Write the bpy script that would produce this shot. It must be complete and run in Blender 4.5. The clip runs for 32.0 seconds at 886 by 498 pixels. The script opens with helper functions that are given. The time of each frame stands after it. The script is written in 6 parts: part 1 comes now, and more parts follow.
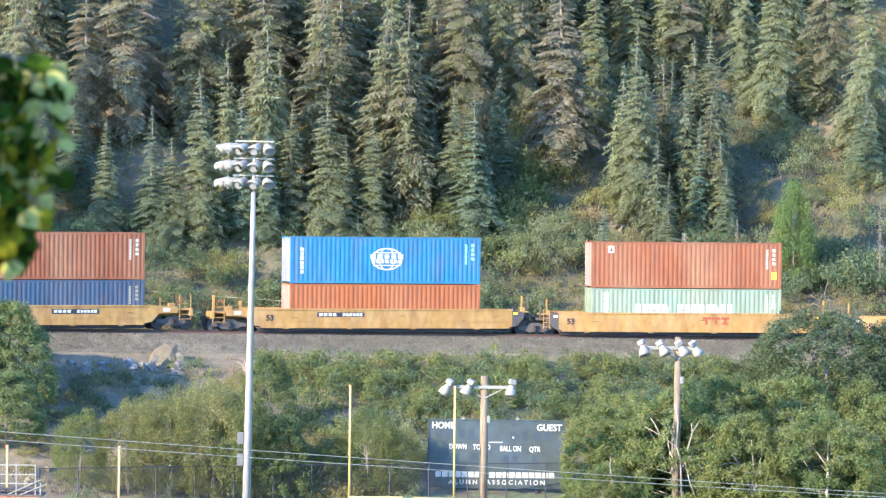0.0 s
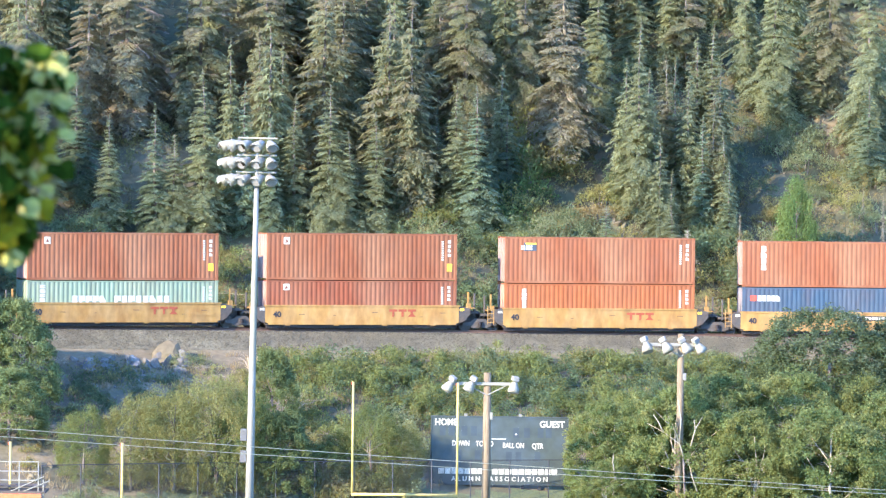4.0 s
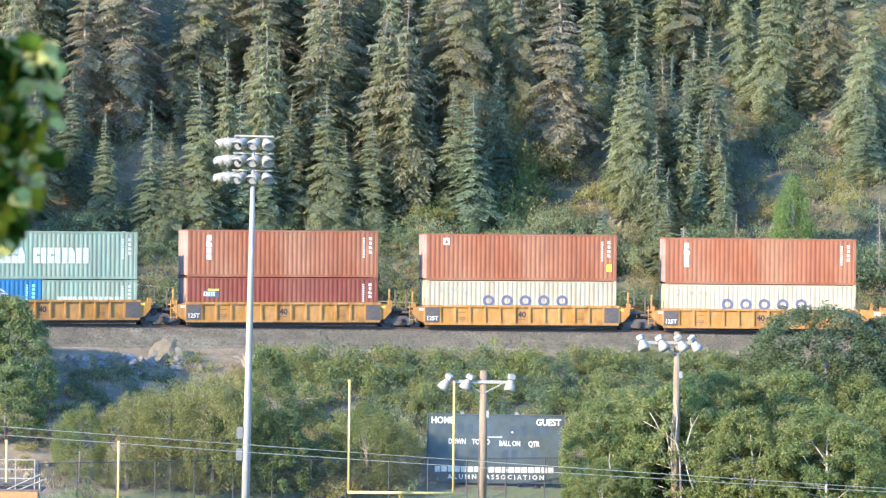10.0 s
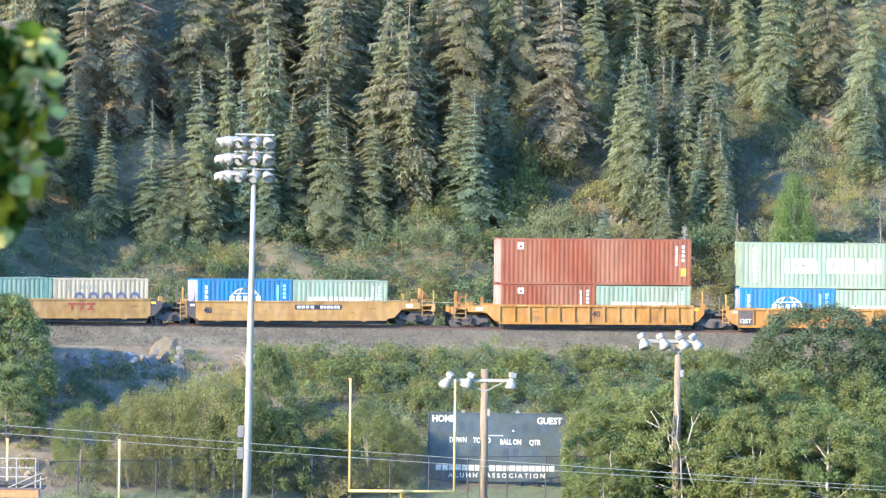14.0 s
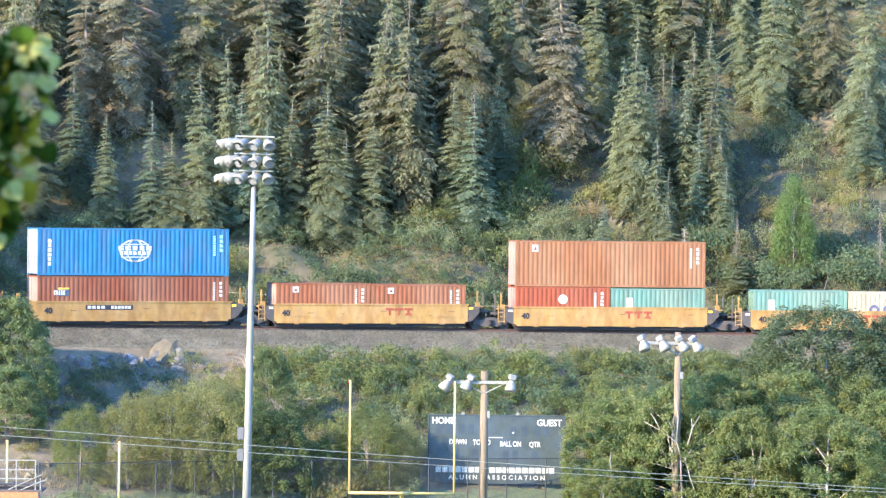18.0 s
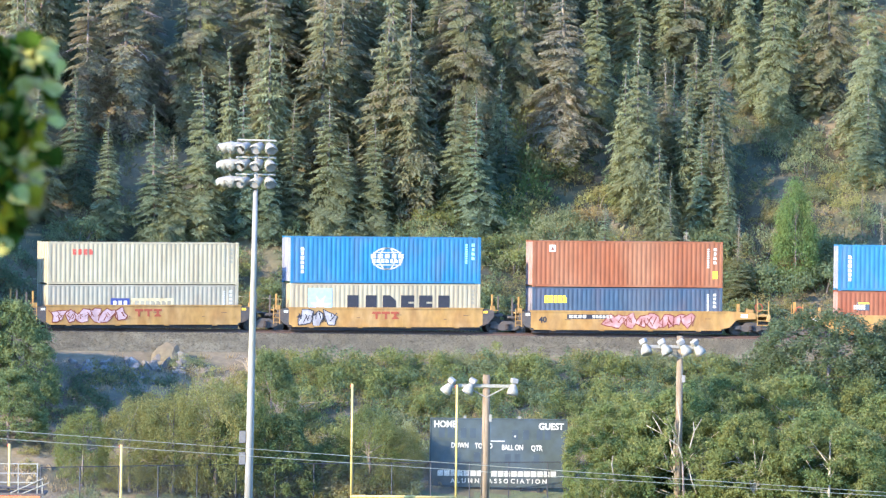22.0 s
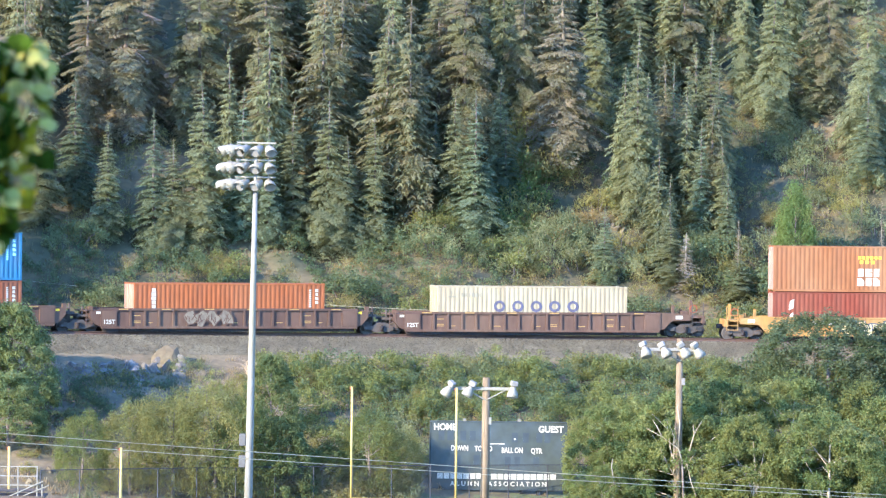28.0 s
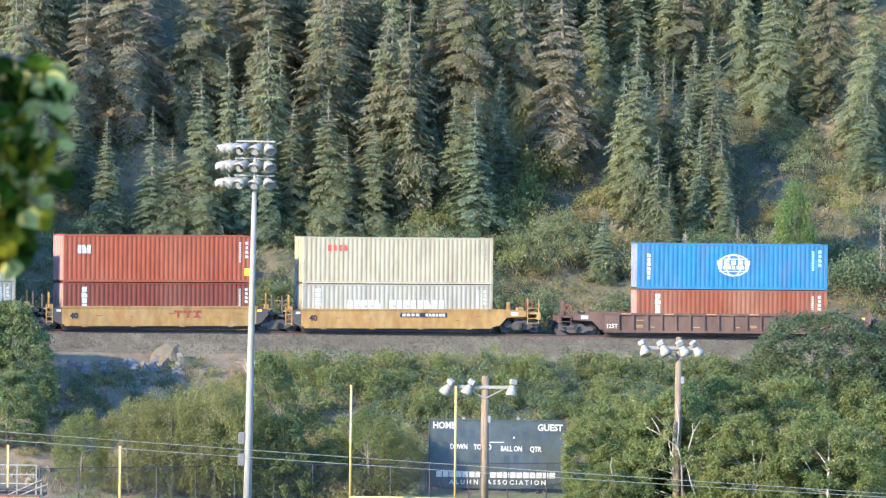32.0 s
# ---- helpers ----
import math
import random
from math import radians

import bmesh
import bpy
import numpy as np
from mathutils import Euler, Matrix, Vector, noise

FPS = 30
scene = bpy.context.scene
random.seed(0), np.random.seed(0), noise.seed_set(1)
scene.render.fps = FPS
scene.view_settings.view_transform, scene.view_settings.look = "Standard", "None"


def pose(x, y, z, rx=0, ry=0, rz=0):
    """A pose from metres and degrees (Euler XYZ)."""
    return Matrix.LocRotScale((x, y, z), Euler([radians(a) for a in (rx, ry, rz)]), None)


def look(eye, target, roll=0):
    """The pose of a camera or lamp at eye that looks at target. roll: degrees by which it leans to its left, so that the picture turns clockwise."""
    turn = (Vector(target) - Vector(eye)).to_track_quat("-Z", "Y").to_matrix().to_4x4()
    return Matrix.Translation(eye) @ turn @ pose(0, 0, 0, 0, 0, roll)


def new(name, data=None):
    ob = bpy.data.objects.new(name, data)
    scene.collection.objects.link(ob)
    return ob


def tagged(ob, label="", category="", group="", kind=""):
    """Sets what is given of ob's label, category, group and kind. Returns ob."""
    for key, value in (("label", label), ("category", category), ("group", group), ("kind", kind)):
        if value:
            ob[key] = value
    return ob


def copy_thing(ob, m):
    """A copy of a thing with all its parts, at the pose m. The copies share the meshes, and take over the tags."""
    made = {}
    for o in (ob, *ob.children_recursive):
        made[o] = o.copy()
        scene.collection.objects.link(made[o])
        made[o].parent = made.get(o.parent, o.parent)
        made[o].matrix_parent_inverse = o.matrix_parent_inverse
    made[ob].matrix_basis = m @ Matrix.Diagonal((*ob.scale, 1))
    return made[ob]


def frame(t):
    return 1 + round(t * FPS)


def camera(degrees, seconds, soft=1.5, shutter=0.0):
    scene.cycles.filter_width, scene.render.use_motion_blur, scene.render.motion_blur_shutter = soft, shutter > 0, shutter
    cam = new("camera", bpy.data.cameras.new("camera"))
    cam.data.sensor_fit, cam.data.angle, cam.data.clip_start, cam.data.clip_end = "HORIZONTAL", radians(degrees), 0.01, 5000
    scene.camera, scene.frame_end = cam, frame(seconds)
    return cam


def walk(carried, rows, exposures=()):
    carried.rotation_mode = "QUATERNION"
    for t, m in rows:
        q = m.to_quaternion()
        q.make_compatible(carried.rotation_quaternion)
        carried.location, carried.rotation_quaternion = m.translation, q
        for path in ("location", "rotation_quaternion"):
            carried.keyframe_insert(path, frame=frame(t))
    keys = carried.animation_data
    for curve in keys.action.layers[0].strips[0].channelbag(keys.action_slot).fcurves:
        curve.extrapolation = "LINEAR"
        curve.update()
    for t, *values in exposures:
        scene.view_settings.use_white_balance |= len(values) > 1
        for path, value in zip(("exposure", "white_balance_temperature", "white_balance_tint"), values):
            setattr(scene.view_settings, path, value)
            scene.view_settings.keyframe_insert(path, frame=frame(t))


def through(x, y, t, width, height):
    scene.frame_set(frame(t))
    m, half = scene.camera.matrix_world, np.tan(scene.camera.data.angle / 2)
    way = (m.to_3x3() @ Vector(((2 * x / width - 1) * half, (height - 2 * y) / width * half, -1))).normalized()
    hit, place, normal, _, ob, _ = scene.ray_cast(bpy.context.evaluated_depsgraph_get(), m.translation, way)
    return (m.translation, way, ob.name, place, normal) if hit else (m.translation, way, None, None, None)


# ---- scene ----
import itertools

# One telephoto view from a hillside over a sports field to a freight line under a wooded slope.
# x runs along the view's width, y away from the eye, z up; the field lies at z = 0.
EYE = Vector((0.0, 0.0, 20.4))
cam = camera(10.478, 32.0, soft=1.28)
cam.data.dof.use_dof = True
cam.data.dof.focus_distance = 300.0
cam.data.dof.aperture_fstop = 9.0

# seconds, turn to the left and tilt upwards in degrees: a hand-held sway
AIM_A = [
    (0, 0.0101, -0.8523), (0.5, 0.0243, -0.8614), (1, 0.0512, -0.8693), (1.5, 0.0473, -0.8936), (2, 0.0513, -0.8831), (2.5, 0.0704, -0.9039),
    (3, 0.0371, -0.9037), (3.5, 0.0410, -0.8975), (5.5, 0.0513, -0.8806), (6, 0.0565, -0.8743), (6.5, 0.0498, -0.8717), (7, 0.0461, -0.8819),
    (7.5, 0.0296, -0.8950), (8, 0.0308, -0.9127), (8.5, 0.0088, -0.9435), (9, 0.0000, -0.9448), (9.5, 0.0000, -0.9152), (10, 0.0000, -0.9140),
    (10.5, 0.0038, -0.9321), (11, 0.0127, -0.9230), (11.5, 0.0063, -0.9308), (12, 0.0025, -0.9179), (12.5, -0.0102, -0.9246), (13, -0.0104, -0.9398),
    (13.5, 0.0000, -0.9511), (14, 0.0115, -0.9321), (14.5, 0.0498, -0.9435), (16.5, -0.0013, -0.9102), (17, 0.0013, -0.9039), (17.5, 0.0000, -0.9025),
]
AIM_B = [
    (18, 0.0101, -0.9089), (18.5, 0.0204, -0.9025), (19, 0.0410, -0.8909), (19.5, 0.0000, -0.8730), (20, -0.0103, -0.8422), (20.5, 0.0075, -0.8511),
    (21, 0.0204, -0.8705), (21.5, 0.0191, -0.8537), (22, 0.0333, -0.8667), (22.5, 0.0513, -0.8781), (23, 0.0718, -0.8923), (23.5, 0.0604, -0.8819),
    (24, 0.0498, -0.8936), (24.5, 0.0296, -0.8831), (25, 0.0498, -0.9037), (25.5, 0.0617, -0.8883), (27.5, 0.0283, -0.8473), (28, 0.0308, -0.8334),
    (28.5, 0.0256, -0.8397), (29, 0.0296, -0.8218), (29.5, 0.0308, -0.8321), (30, 0.0793, -0.8320), (30.5, 0.0512, -0.8693), (31, 0.0191, -0.8717),
    (31.5, 0.0204, -0.8601), (32, 0.0204, -0.8525),
]


# seconds, stops, white balance
EXPOSURES = [(t, 2.94 + e, 6080, 17) for t, e in ((0, 0.3), (2, 0.42), (3, 0.45), (6, 0.35), (8, 0.33), (10, 0.28), (11, 0.22), (12, 0.11), (13, 0.09), (14, 0.33), (17, 0.32), (19.5, 0.37), (21, 0.34), (22, 0.24), (23, -0.04), (24, -0.22), (25.5, -0.19), (28, 0.28), (29, 0.55), (30, 0.55), (31, 0.27), (32, 0.05))]


def aim(turn, tilt):
    a, b = radians(turn), radians(tilt)
    way = Vector((-math.sin(a) * math.cos(b), math.cos(a) * math.cos(b), math.sin(b)))
    return look(EYE, EYE + way * 100, 0.6)


# the exposure drifts a little on the way
walk(cam, [(t, aim(a, b)) for t, a, b in AIM_A + AIM_B], EXPOSURES)

# ---- light ----
SUN_TO = Vector((-0.74, -0.61, 0.38)).normalized()
world = bpy.data.worlds.new("world")
scene.world = world
world.use_nodes = True
_bg = world.node_tree.nodes["Background"]
_sky = world.node_tree.nodes.new("ShaderNodeTexSky")
_sky.sky_type = "NISHITA"
_sky.sun_disc = False
_sky.sun_elevation = math.asin(SUN_TO.z)
_sky.sun_rotation = math.atan2(SUN_TO.x, SUN_TO.y)
_sky.altitude = 1300.0
_sky.dust_density = 0.4
_sky.ozone_density = 8.0
world.node_tree.links.new(_sky.outputs[0], _bg.inputs[0])
_bg.inputs[1].default_value = 0.15
sun = new("sun", bpy.data.lights.new("sun", "SUN"))
sun.data.energy = 2.1
sun.data.angle = radians(0.55)
sun.data.color = (1.0, 0.86, 0.66)
sun.matrix_world = look(SUN_TO * 400, (0, 0, 0))
scene.view_settings.exposure = 1.9


# ---- materials ----
def shader(name, colour, rough=0.8, metal=0.0, tones=(), scale=1.0, fine=12.0, bump=0.0, bump_scale=20.0, island=0.0, each=0.0,
           stretch=(1, 1, 1), through=0.0, dirt=None, dirt_amount=0.0, gloss=0.3):
    """A surface with variation at two scales. tones: colours that a coarse noise mixes in. island, each: how far loose pieces,
    or objects, differ in brightness. through: light that passes a leaf."""
    m = bpy.data.materials.new(name)
    m.use_nodes = True
    t = m.node_tree
    n, ln = t.nodes, t.links
    b = n["Principled BSDF"]
    b.inputs["Roughness"].default_value = rough
    b.inputs["Metallic"].default_value = metal
    b.inputs["Specular IOR Level"].default_value = gloss
    co = n.new("ShaderNodeTexCoord")
    mp = n.new("ShaderNodeMapping")
    mp.inputs["Scale"].default_value = stretch
    ln.new(co.outputs["Object"], mp.inputs[0])
    cur = n.new("ShaderNodeRGB")
    cur.outputs[0].default_value = (*colour, 1)
    out = cur.outputs[0]

    def mix(a, fac, col, mode="MIX"):
        x = n.new("ShaderNodeMix")
        x.data_type, x.blend_type = "RGBA", mode
        ln.new(a, x.inputs[6])
        if isinstance(col, tuple):
            x.inputs[7].default_value = (*col, 1)
        else:
            ln.new(col, x.inputs[7])
        if isinstance(fac, float):
            x.inputs[0].default_value = fac
        else:
            ln.new(fac, x.inputs[0])
        return x.outputs[2]

    def noise_fac(s, lo, hi, detail=4.0, seed=0.0):
        x = n.new("ShaderNodeTexNoise")
        x.noise_dimensions = "4D"
        x.inputs["W"].default_value = seed
        x.inputs["Scale"].default_value = s
        x.inputs["Detail"].default_value = detail
        ln.new(mp.outputs[0], x.inputs["Vector"])
        r = n.new("ShaderNodeMapRange")
        r.inputs["From Min"].default_value, r.inputs["From Max"].default_value = lo, hi
        ln.new(x.outputs["Fac"], r.inputs[0])
        return r.outputs[0]

    for i, c in enumerate(tones):
        out = mix(out, noise_fac(scale * (1 + 0.7 * i), 0.42, 0.68, 5.0, 3.1 * i), c)
    if fine:
        f = noise_fac(fine, 0.2, 0.8, 3.0, 9.0)
        v = n.new("ShaderNodeMapRange")
        v.inputs["To Min"].default_value, v.inputs["To Max"].default_value = 0.75, 1.25
        ln.new(f, v.inputs[0])
        hv = n.new("ShaderNodeHueSaturation")
        ln.new(v.outputs[0], hv.inputs["Value"])
        ln.new(out, hv.inputs["Color"])
        out = hv.outputs[0]
    if dirt:
        out = mix(out, noise_fac(scale * 2.3, 0.5, 0.5 + 0.25 / max(dirt_amount, 0.05), 6.0, 17.0), dirt)
    for amount, socket in ((island, "island"), (each, "object")):
        if amount:
            g = n.new("ShaderNodeNewGeometry") if socket == "island" else n.new("ShaderNodeObjectInfo")
            v = n.new("ShaderNodeMapRange")
            v.inputs["To Min"].default_value, v.inputs["To Max"].default_value = 1 - amount, 1 + amount
            ln.new(g.outputs["Random Per Island" if socket == "island" else "Random"], v.inputs[0])
            hv = n.new("ShaderNodeHueSaturation")
            ln.new(v.outputs[0], hv.inputs["Value"])
            ln.new(out, hv.inputs["Color"])
            out = hv.outputs[0]
    ln.new(out, b.inputs["Base Color"])
    if bump:
        x = n.new("ShaderNodeTexNoise")
        x.inputs["Scale"].default_value = bump_scale
        x.inputs["Detail"].default_value = 5.0
        ln.new(mp.outputs[0], x.inputs["Vector"])
        bp = n.new("ShaderNodeBump")
        bp.inputs["Strength"].default_value = bump
        bp.inputs["Distance"].default_value = 0.05
        ln.new(x.outputs["Fac"], bp.inputs["Height"])
        ln.new(bp.outputs[0], b.inputs["Normal"])
    if through:
        tr = n.new("ShaderNodeBsdfTranslucent")
        ln.new(out, tr.inputs[0])
        ms = n.new("ShaderNodeMixShader")
        ms.inputs[0].default_value = through
        ln.new(b.outputs[0], ms.inputs[1])
        ln.new(tr.outputs[0], ms.inputs[2])
        ln.new(ms.outputs[0], n["Material Output"].inputs[0])
    return m


def paint(name, colour, rough=0.75, faded=0.25):
    """Painted steel with fading, streaks and rust specks."""
    colour = tuple(0.92 * c for c in colour)
    pale = tuple(c + (d - c) * faded for c, d in zip(colour, (0.34, 0.235, 0.13)))
    return shader(name, colour, rough, tones=(pale,), scale=0.4, fine=2.5, gloss=0.2, stretch=(1, 1, 0.35), each=0.07, dirt=(0.16, 0.08, 0.05), dirt_amount=0.3)


RED = paint("faded_red_paint", (0.196, 0.066, 0.026))
BRICK = paint("brick_red_paint", (0.173, 0.050, 0.021))
DARK_RED = paint("dark_red_paint", (0.139, 0.033, 0.017), faded=0.12)
ORANGE = paint("orange_paint", (0.252, 0.076, 0.023), faded=0.12)
BRIGHT_RED = paint("bright_red_paint", (0.236, 0.054, 0.021), faded=0.10)
PALE_RED = paint("sun_bleached_red_paint", (0.210, 0.086, 0.032), faded=0.25)
BLUE = paint("bright_blue_paint", (0.017, 0.124, 0.212), faded=0.04)
NAVY = paint("navy_blue_paint", (0.033, 0.062, 0.088), faded=0.10)
GREEN = paint("pale_green_paint", (0.165, 0.217, 0.136), faded=0.2)
TEAL = paint("teal_green_paint", (0.095, 0.178, 0.123), faded=0.18)
WHITE = paint("off_white_paint", (0.305, 0.262, 0.155), faded=0.1)
CREAM = paint("cream_paint", (0.315, 0.272, 0.157), faded=0.1)
GREY = paint("pale_grey_paint", (0.262, 0.242, 0.162), faded=0.1)
YELLOW = shader("rail_yellow_paint", (0.286, 0.164, 0.044), 0.75, tones=((0.232, 0.120, 0.034), (0.300, 0.185, 0.070)), scale=0.7, fine=3.0, gloss=0.2, stretch=(1, 1, 0.5), each=0.08, dirt=(0.135, 0.078, 0.032), dirt_amount=0.45)
AMBER = shader("weathered_amber_paint", (0.285, 0.133, 0.027), 0.8, tones=((0.190, 0.088, 0.022), (0.300, 0.160, 0.050)), scale=0.8, fine=3.0, gloss=0.15, stretch=(1, 1, 0.45), each=0.10, dirt=(0.100, 0.056, 0.026), dirt_amount=0.8)
BROWN = paint("rust_brown_paint", (0.088, 0.053, 0.036), faded=0.12)
def dusty(name, colour):
    """The same paint under a coat of pale road dust, as on the containers' door ends."""
    return paint(name, tuple(c + (d - c) * 0.6 for c, d in zip(colour, (0.29, 0.255, 0.21))), rough=0.7, faded=0.3)


DOOR_PAINT = {RED: dusty("dusty_red_paint", (0.29, 0.082, 0.052)), BRICK: dusty("dusty_brick_paint", (0.245, 0.062, 0.045)), DARK_RED: dusty("dusty_dark_red_paint", (0.18, 0.04, 0.036)),
              ORANGE: dusty("dusty_orange_paint", (0.38, 0.105, 0.042)), BRIGHT_RED: dusty("dusty_bright_red_paint", (0.38, 0.05, 0.035)), PALE_RED: dusty("dusty_pale_red_paint", (0.35, 0.125, 0.085)),
              BLUE: dusty("dusty_blue_paint", (0.05, 0.16, 0.34)), NAVY: dusty("dusty_navy_paint", (0.03, 0.062, 0.15))}
BLACK = shader("black_grimy_steel", (0.030, 0.028, 0.027), 0.7, tones=((0.05, 0.035, 0.025),), scale=2.0, fine=9.0)
GRIME = shader("dark_grey_grimy_steel", (0.056, 0.050, 0.041), 0.75, tones=((0.082, 0.060, 0.040),), scale=1.5, fine=6.0)
LETTER_WHITE = shader("white_lettering_paint", (0.402, 0.389, 0.306), 0.6, fine=5.0)
LETTER_BLACK = shader("black_lettering_paint", (0.02, 0.02, 0.022), 0.6, fine=5.0)
LETTER_BLUE = shader("blue_lettering_paint", (0.035, 0.05, 0.15), 0.6, fine=5.0)
LETTER_SLATE = shader("slate_grey_lettering_paint", (0.075, 0.075, 0.105), 0.6, fine=5.0)
LETTER_RED = shader("red_lettering_paint", (0.40, 0.065, 0.035), 0.6, fine=5.0)
LETTER_YELLOW = shader("yellow_sticker", (0.85, 0.50, 0.03), 0.6, fine=5.0)
FADED_INK = shader("faded_stencil_ink", (0.10, 0.062, 0.030), 0.7, fine=5.0)
LETTER_TAN = shader("dull_yellow_reflector", (0.30, 0.185, 0.055), 0.6, fine=5.0)
RUST_RED = shader("rust_red_lettering_paint", (0.24, 0.052, 0.020), 0.6, fine=5.0)
LIGHT_BLUE = shader("light_blue_sticker", (0.25, 0.55, 0.75), 0.6, fine=5.0)
PINK = shader("rose_spray_paint", (0.27, 0.125, 0.105), 0.6, tones=((0.36, 0.24, 0.20),), scale=2.0, fine=4.0)
SILVER = shader("silver_spray_paint", (0.30, 0.28, 0.25), 0.5, tones=((0.16, 0.14, 0.12),), scale=2.0, fine=4.0)
FADED_TAN = shader("faded_tan_patch_paint", (0.17, 0.145, 0.095), 0.7, tones=((0.11, 0.09, 0.06),), scale=2.0, fine=4.0)
MAUVE = shader("mauve_spray_paint", (0.36, 0.26, 0.235), 0.6, tones=((0.26, 0.17, 0.15),), scale=2.0, fine=4.0)
LIME = shader("pale_yellow_spray_paint", (0.46, 0.40, 0.19), 0.6, tones=((0.34, 0.24, 0.12),), scale=2.0, fine=4.0)
STEEL = shader("galvanised_steel", (0.200, 0.191, 0.136), 0.6, 0.1, tones=((0.165, 0.160, 0.145),), scale=1.2, fine=8.0)
POLE_GREY = shader("grey_painted_mast_steel", (0.191, 0.178, 0.119), 0.6, 0.0, tones=((0.195, 0.190, 0.168),), scale=0.6, fine=6.0, stretch=(1, 1, 0.2))
LAMP_WHITE = shader("white_lamp_shell", (0.207, 0.195, 0.134), 0.6, tones=((0.20, 0.192, 0.165),), scale=2.0, fine=8.0)
BOX_GREY = shader("dull_grey_box_paint", (0.096, 0.094, 0.079), 0.6, tones=((0.085, 0.084, 0.077),), scale=2.0, fine=8.0)
LAMP_GLASS = shader("pale_lamp_glass", (0.185, 0.180, 0.158), 0.35, fine=3.0)
WOOD = shader("weathered_pole_wood", (0.165, 0.122, 0.068), 0.85, tones=((0.225, 0.172, 0.105), (0.110, 0.079, 0.044)), scale=1.6, fine=14.0, stretch=(3, 3, 0.25), bump=0.3)
POST_YELLOW = shader("yellow_goal_paint", (0.42, 0.31, 0.095), 0.5, tones=((0.36, 0.26, 0.075),), scale=0.8, fine=5.0)
BOARD = shader("dark_green_board_paint", (0.044, 0.055, 0.044), 0.5, tones=((0.050, 0.066, 0.068),), scale=0.5, fine=2.0)
BOARD_DARK = shader("dark_number_window", (0.036, 0.050, 0.054), 0.5, fine=2.0)
FENCE = shader("black_fence_steel", (0.03, 0.032, 0.034), 0.6, fine=10.0)
CABLE = shader("weathered_cable", (0.33, 0.30, 0.185), 0.6, fine=4.0)
ORANGE_MESH = shader("orange_safety_panel", (0.65, 0.12, 0.04), 0.7, fine=6.0)
ROCK = shader("pale_grey_rock", (0.140, 0.128, 0.104), 0.9, tones=((0.200, 0.182, 0.148), (0.098, 0.090, 0.076)), scale=1.3, fine=9.0, bump=0.6, bump_scale=6.0, each=0.15)
TAN_ROCK = shader("tan_rock", (0.098, 0.082, 0.047), 0.9, tones=((0.124, 0.104, 0.060), (0.084, 0.067, 0.040)), scale=1.3, fine=9.0, bump=0.6, bump_scale=6.0)
BALLAST = shader("grey_ballast", (0.084, 0.072, 0.042), 0.95, tones=((0.124, 0.108, 0.066), (0.066, 0.057, 0.035)), scale=0.5, fine=7.0, bump=1.0, bump_scale=9.0, island=0.32)
RAIL_STEEL = shader("rusty_rail_steel", (0.10, 0.06, 0.04), 0.6, 0.3, fine=6.0)
TIE_WOOD = shader("dark_tie_wood", (0.06, 0.048, 0.04), 0.9, tones=((0.10, 0.08, 0.065),), scale=2.0, fine=8.0)
TURF = shader("mown_grass", (0.10, 0.115, 0.05), 0.95, tones=((0.13, 0.14, 0.065),), scale=0.3, fine=5.0, bump=0.4)
BANK = shader("dry_bank_soil", (0.115, 0.090, 0.051), 0.95, tones=((0.175, 0.137, 0.078), (0.075, 0.071, 0.035)), scale=0.22, fine=3.0, bump=0.8, bump_scale=4.0)
FOREST_FLOOR = shader("forest_floor", (0.090, 0.076, 0.037), 0.95, tones=((0.160, 0.118, 0.062), (0.052, 0.055, 0.026)), scale=0.16, fine=2.5, bump=0.8, bump_scale=3.0)
BARK = shader("grey_brown_bark", (0.13, 0.10, 0.075), 0.95, tones=((0.20, 0.17, 0.14),), scale=2.0, fine=9.0, stretch=(3, 3, 0.5), bump=0.5)
PALE_BARK = shader("pale_aspen_bark", (0.30, 0.262, 0.180), 0.9, tones=((0.26, 0.22, 0.15),), scale=2.0, fine=8.0, stretch=(1, 1, 0.5))
GREY_SNAG = shader("grey_snag_wood", (0.195, 0.160, 0.102), 0.95, tones=((0.140, 0.115, 0.074),), scale=2.0, fine=9.0)
DEAD_WOOD = shader("grey_dead_wood", (0.27, 0.235, 0.175), 0.95, tones=((0.19, 0.16, 0.12),), scale=2.0, fine=9.0)


def foliage(name, colour, other, island=0.20, each=0.14, through=0.6):
    return shader(name, colour, 0.75, tones=(other,), scale=0.7, fine=3.0, island=island, each=each, through=through, gloss=0.08)


SPRUCE = foliage("spruce_needles", (0.198, 0.222, 0.119), (0.259, 0.270, 0.128))
BLUE_SPRUCE = foliage("blue_green_needles", (0.165, 0.213, 0.127), (0.226, 0.270, 0.146))
OLD_SPRUCE = foliage("olive_brown_needles", (0.193, 0.202, 0.103), (0.242, 0.211, 0.125))
BROWNED_SPRUCE = foliage("browned_needles", (0.259, 0.246, 0.140), (0.274, 0.220, 0.128))
DRY_SPRUCE = foliage("dying_grey_needles", (0.236, 0.217, 0.139), (0.159, 0.157, 0.077))
ASPEN = foliage("mid_green_leaves", (0.148, 0.176, 0.056), (0.206, 0.215, 0.068))
POPLAR = foliage("fresh_green_leaves", (0.138, 0.181, 0.059), (0.249, 0.253, 0.087))
WILLOW = foliage("grey_green_leaves", (0.172, 0.208, 0.094), (0.242, 0.250, 0.118))
SAGE = foliage("pale_sage_leaves", (0.210, 0.217, 0.073), (0.274, 0.249, 0.084))
RUSSET = foliage("russet_tan_leaves", (0.246, 0.182, 0.076), (0.204, 0.187, 0.076))
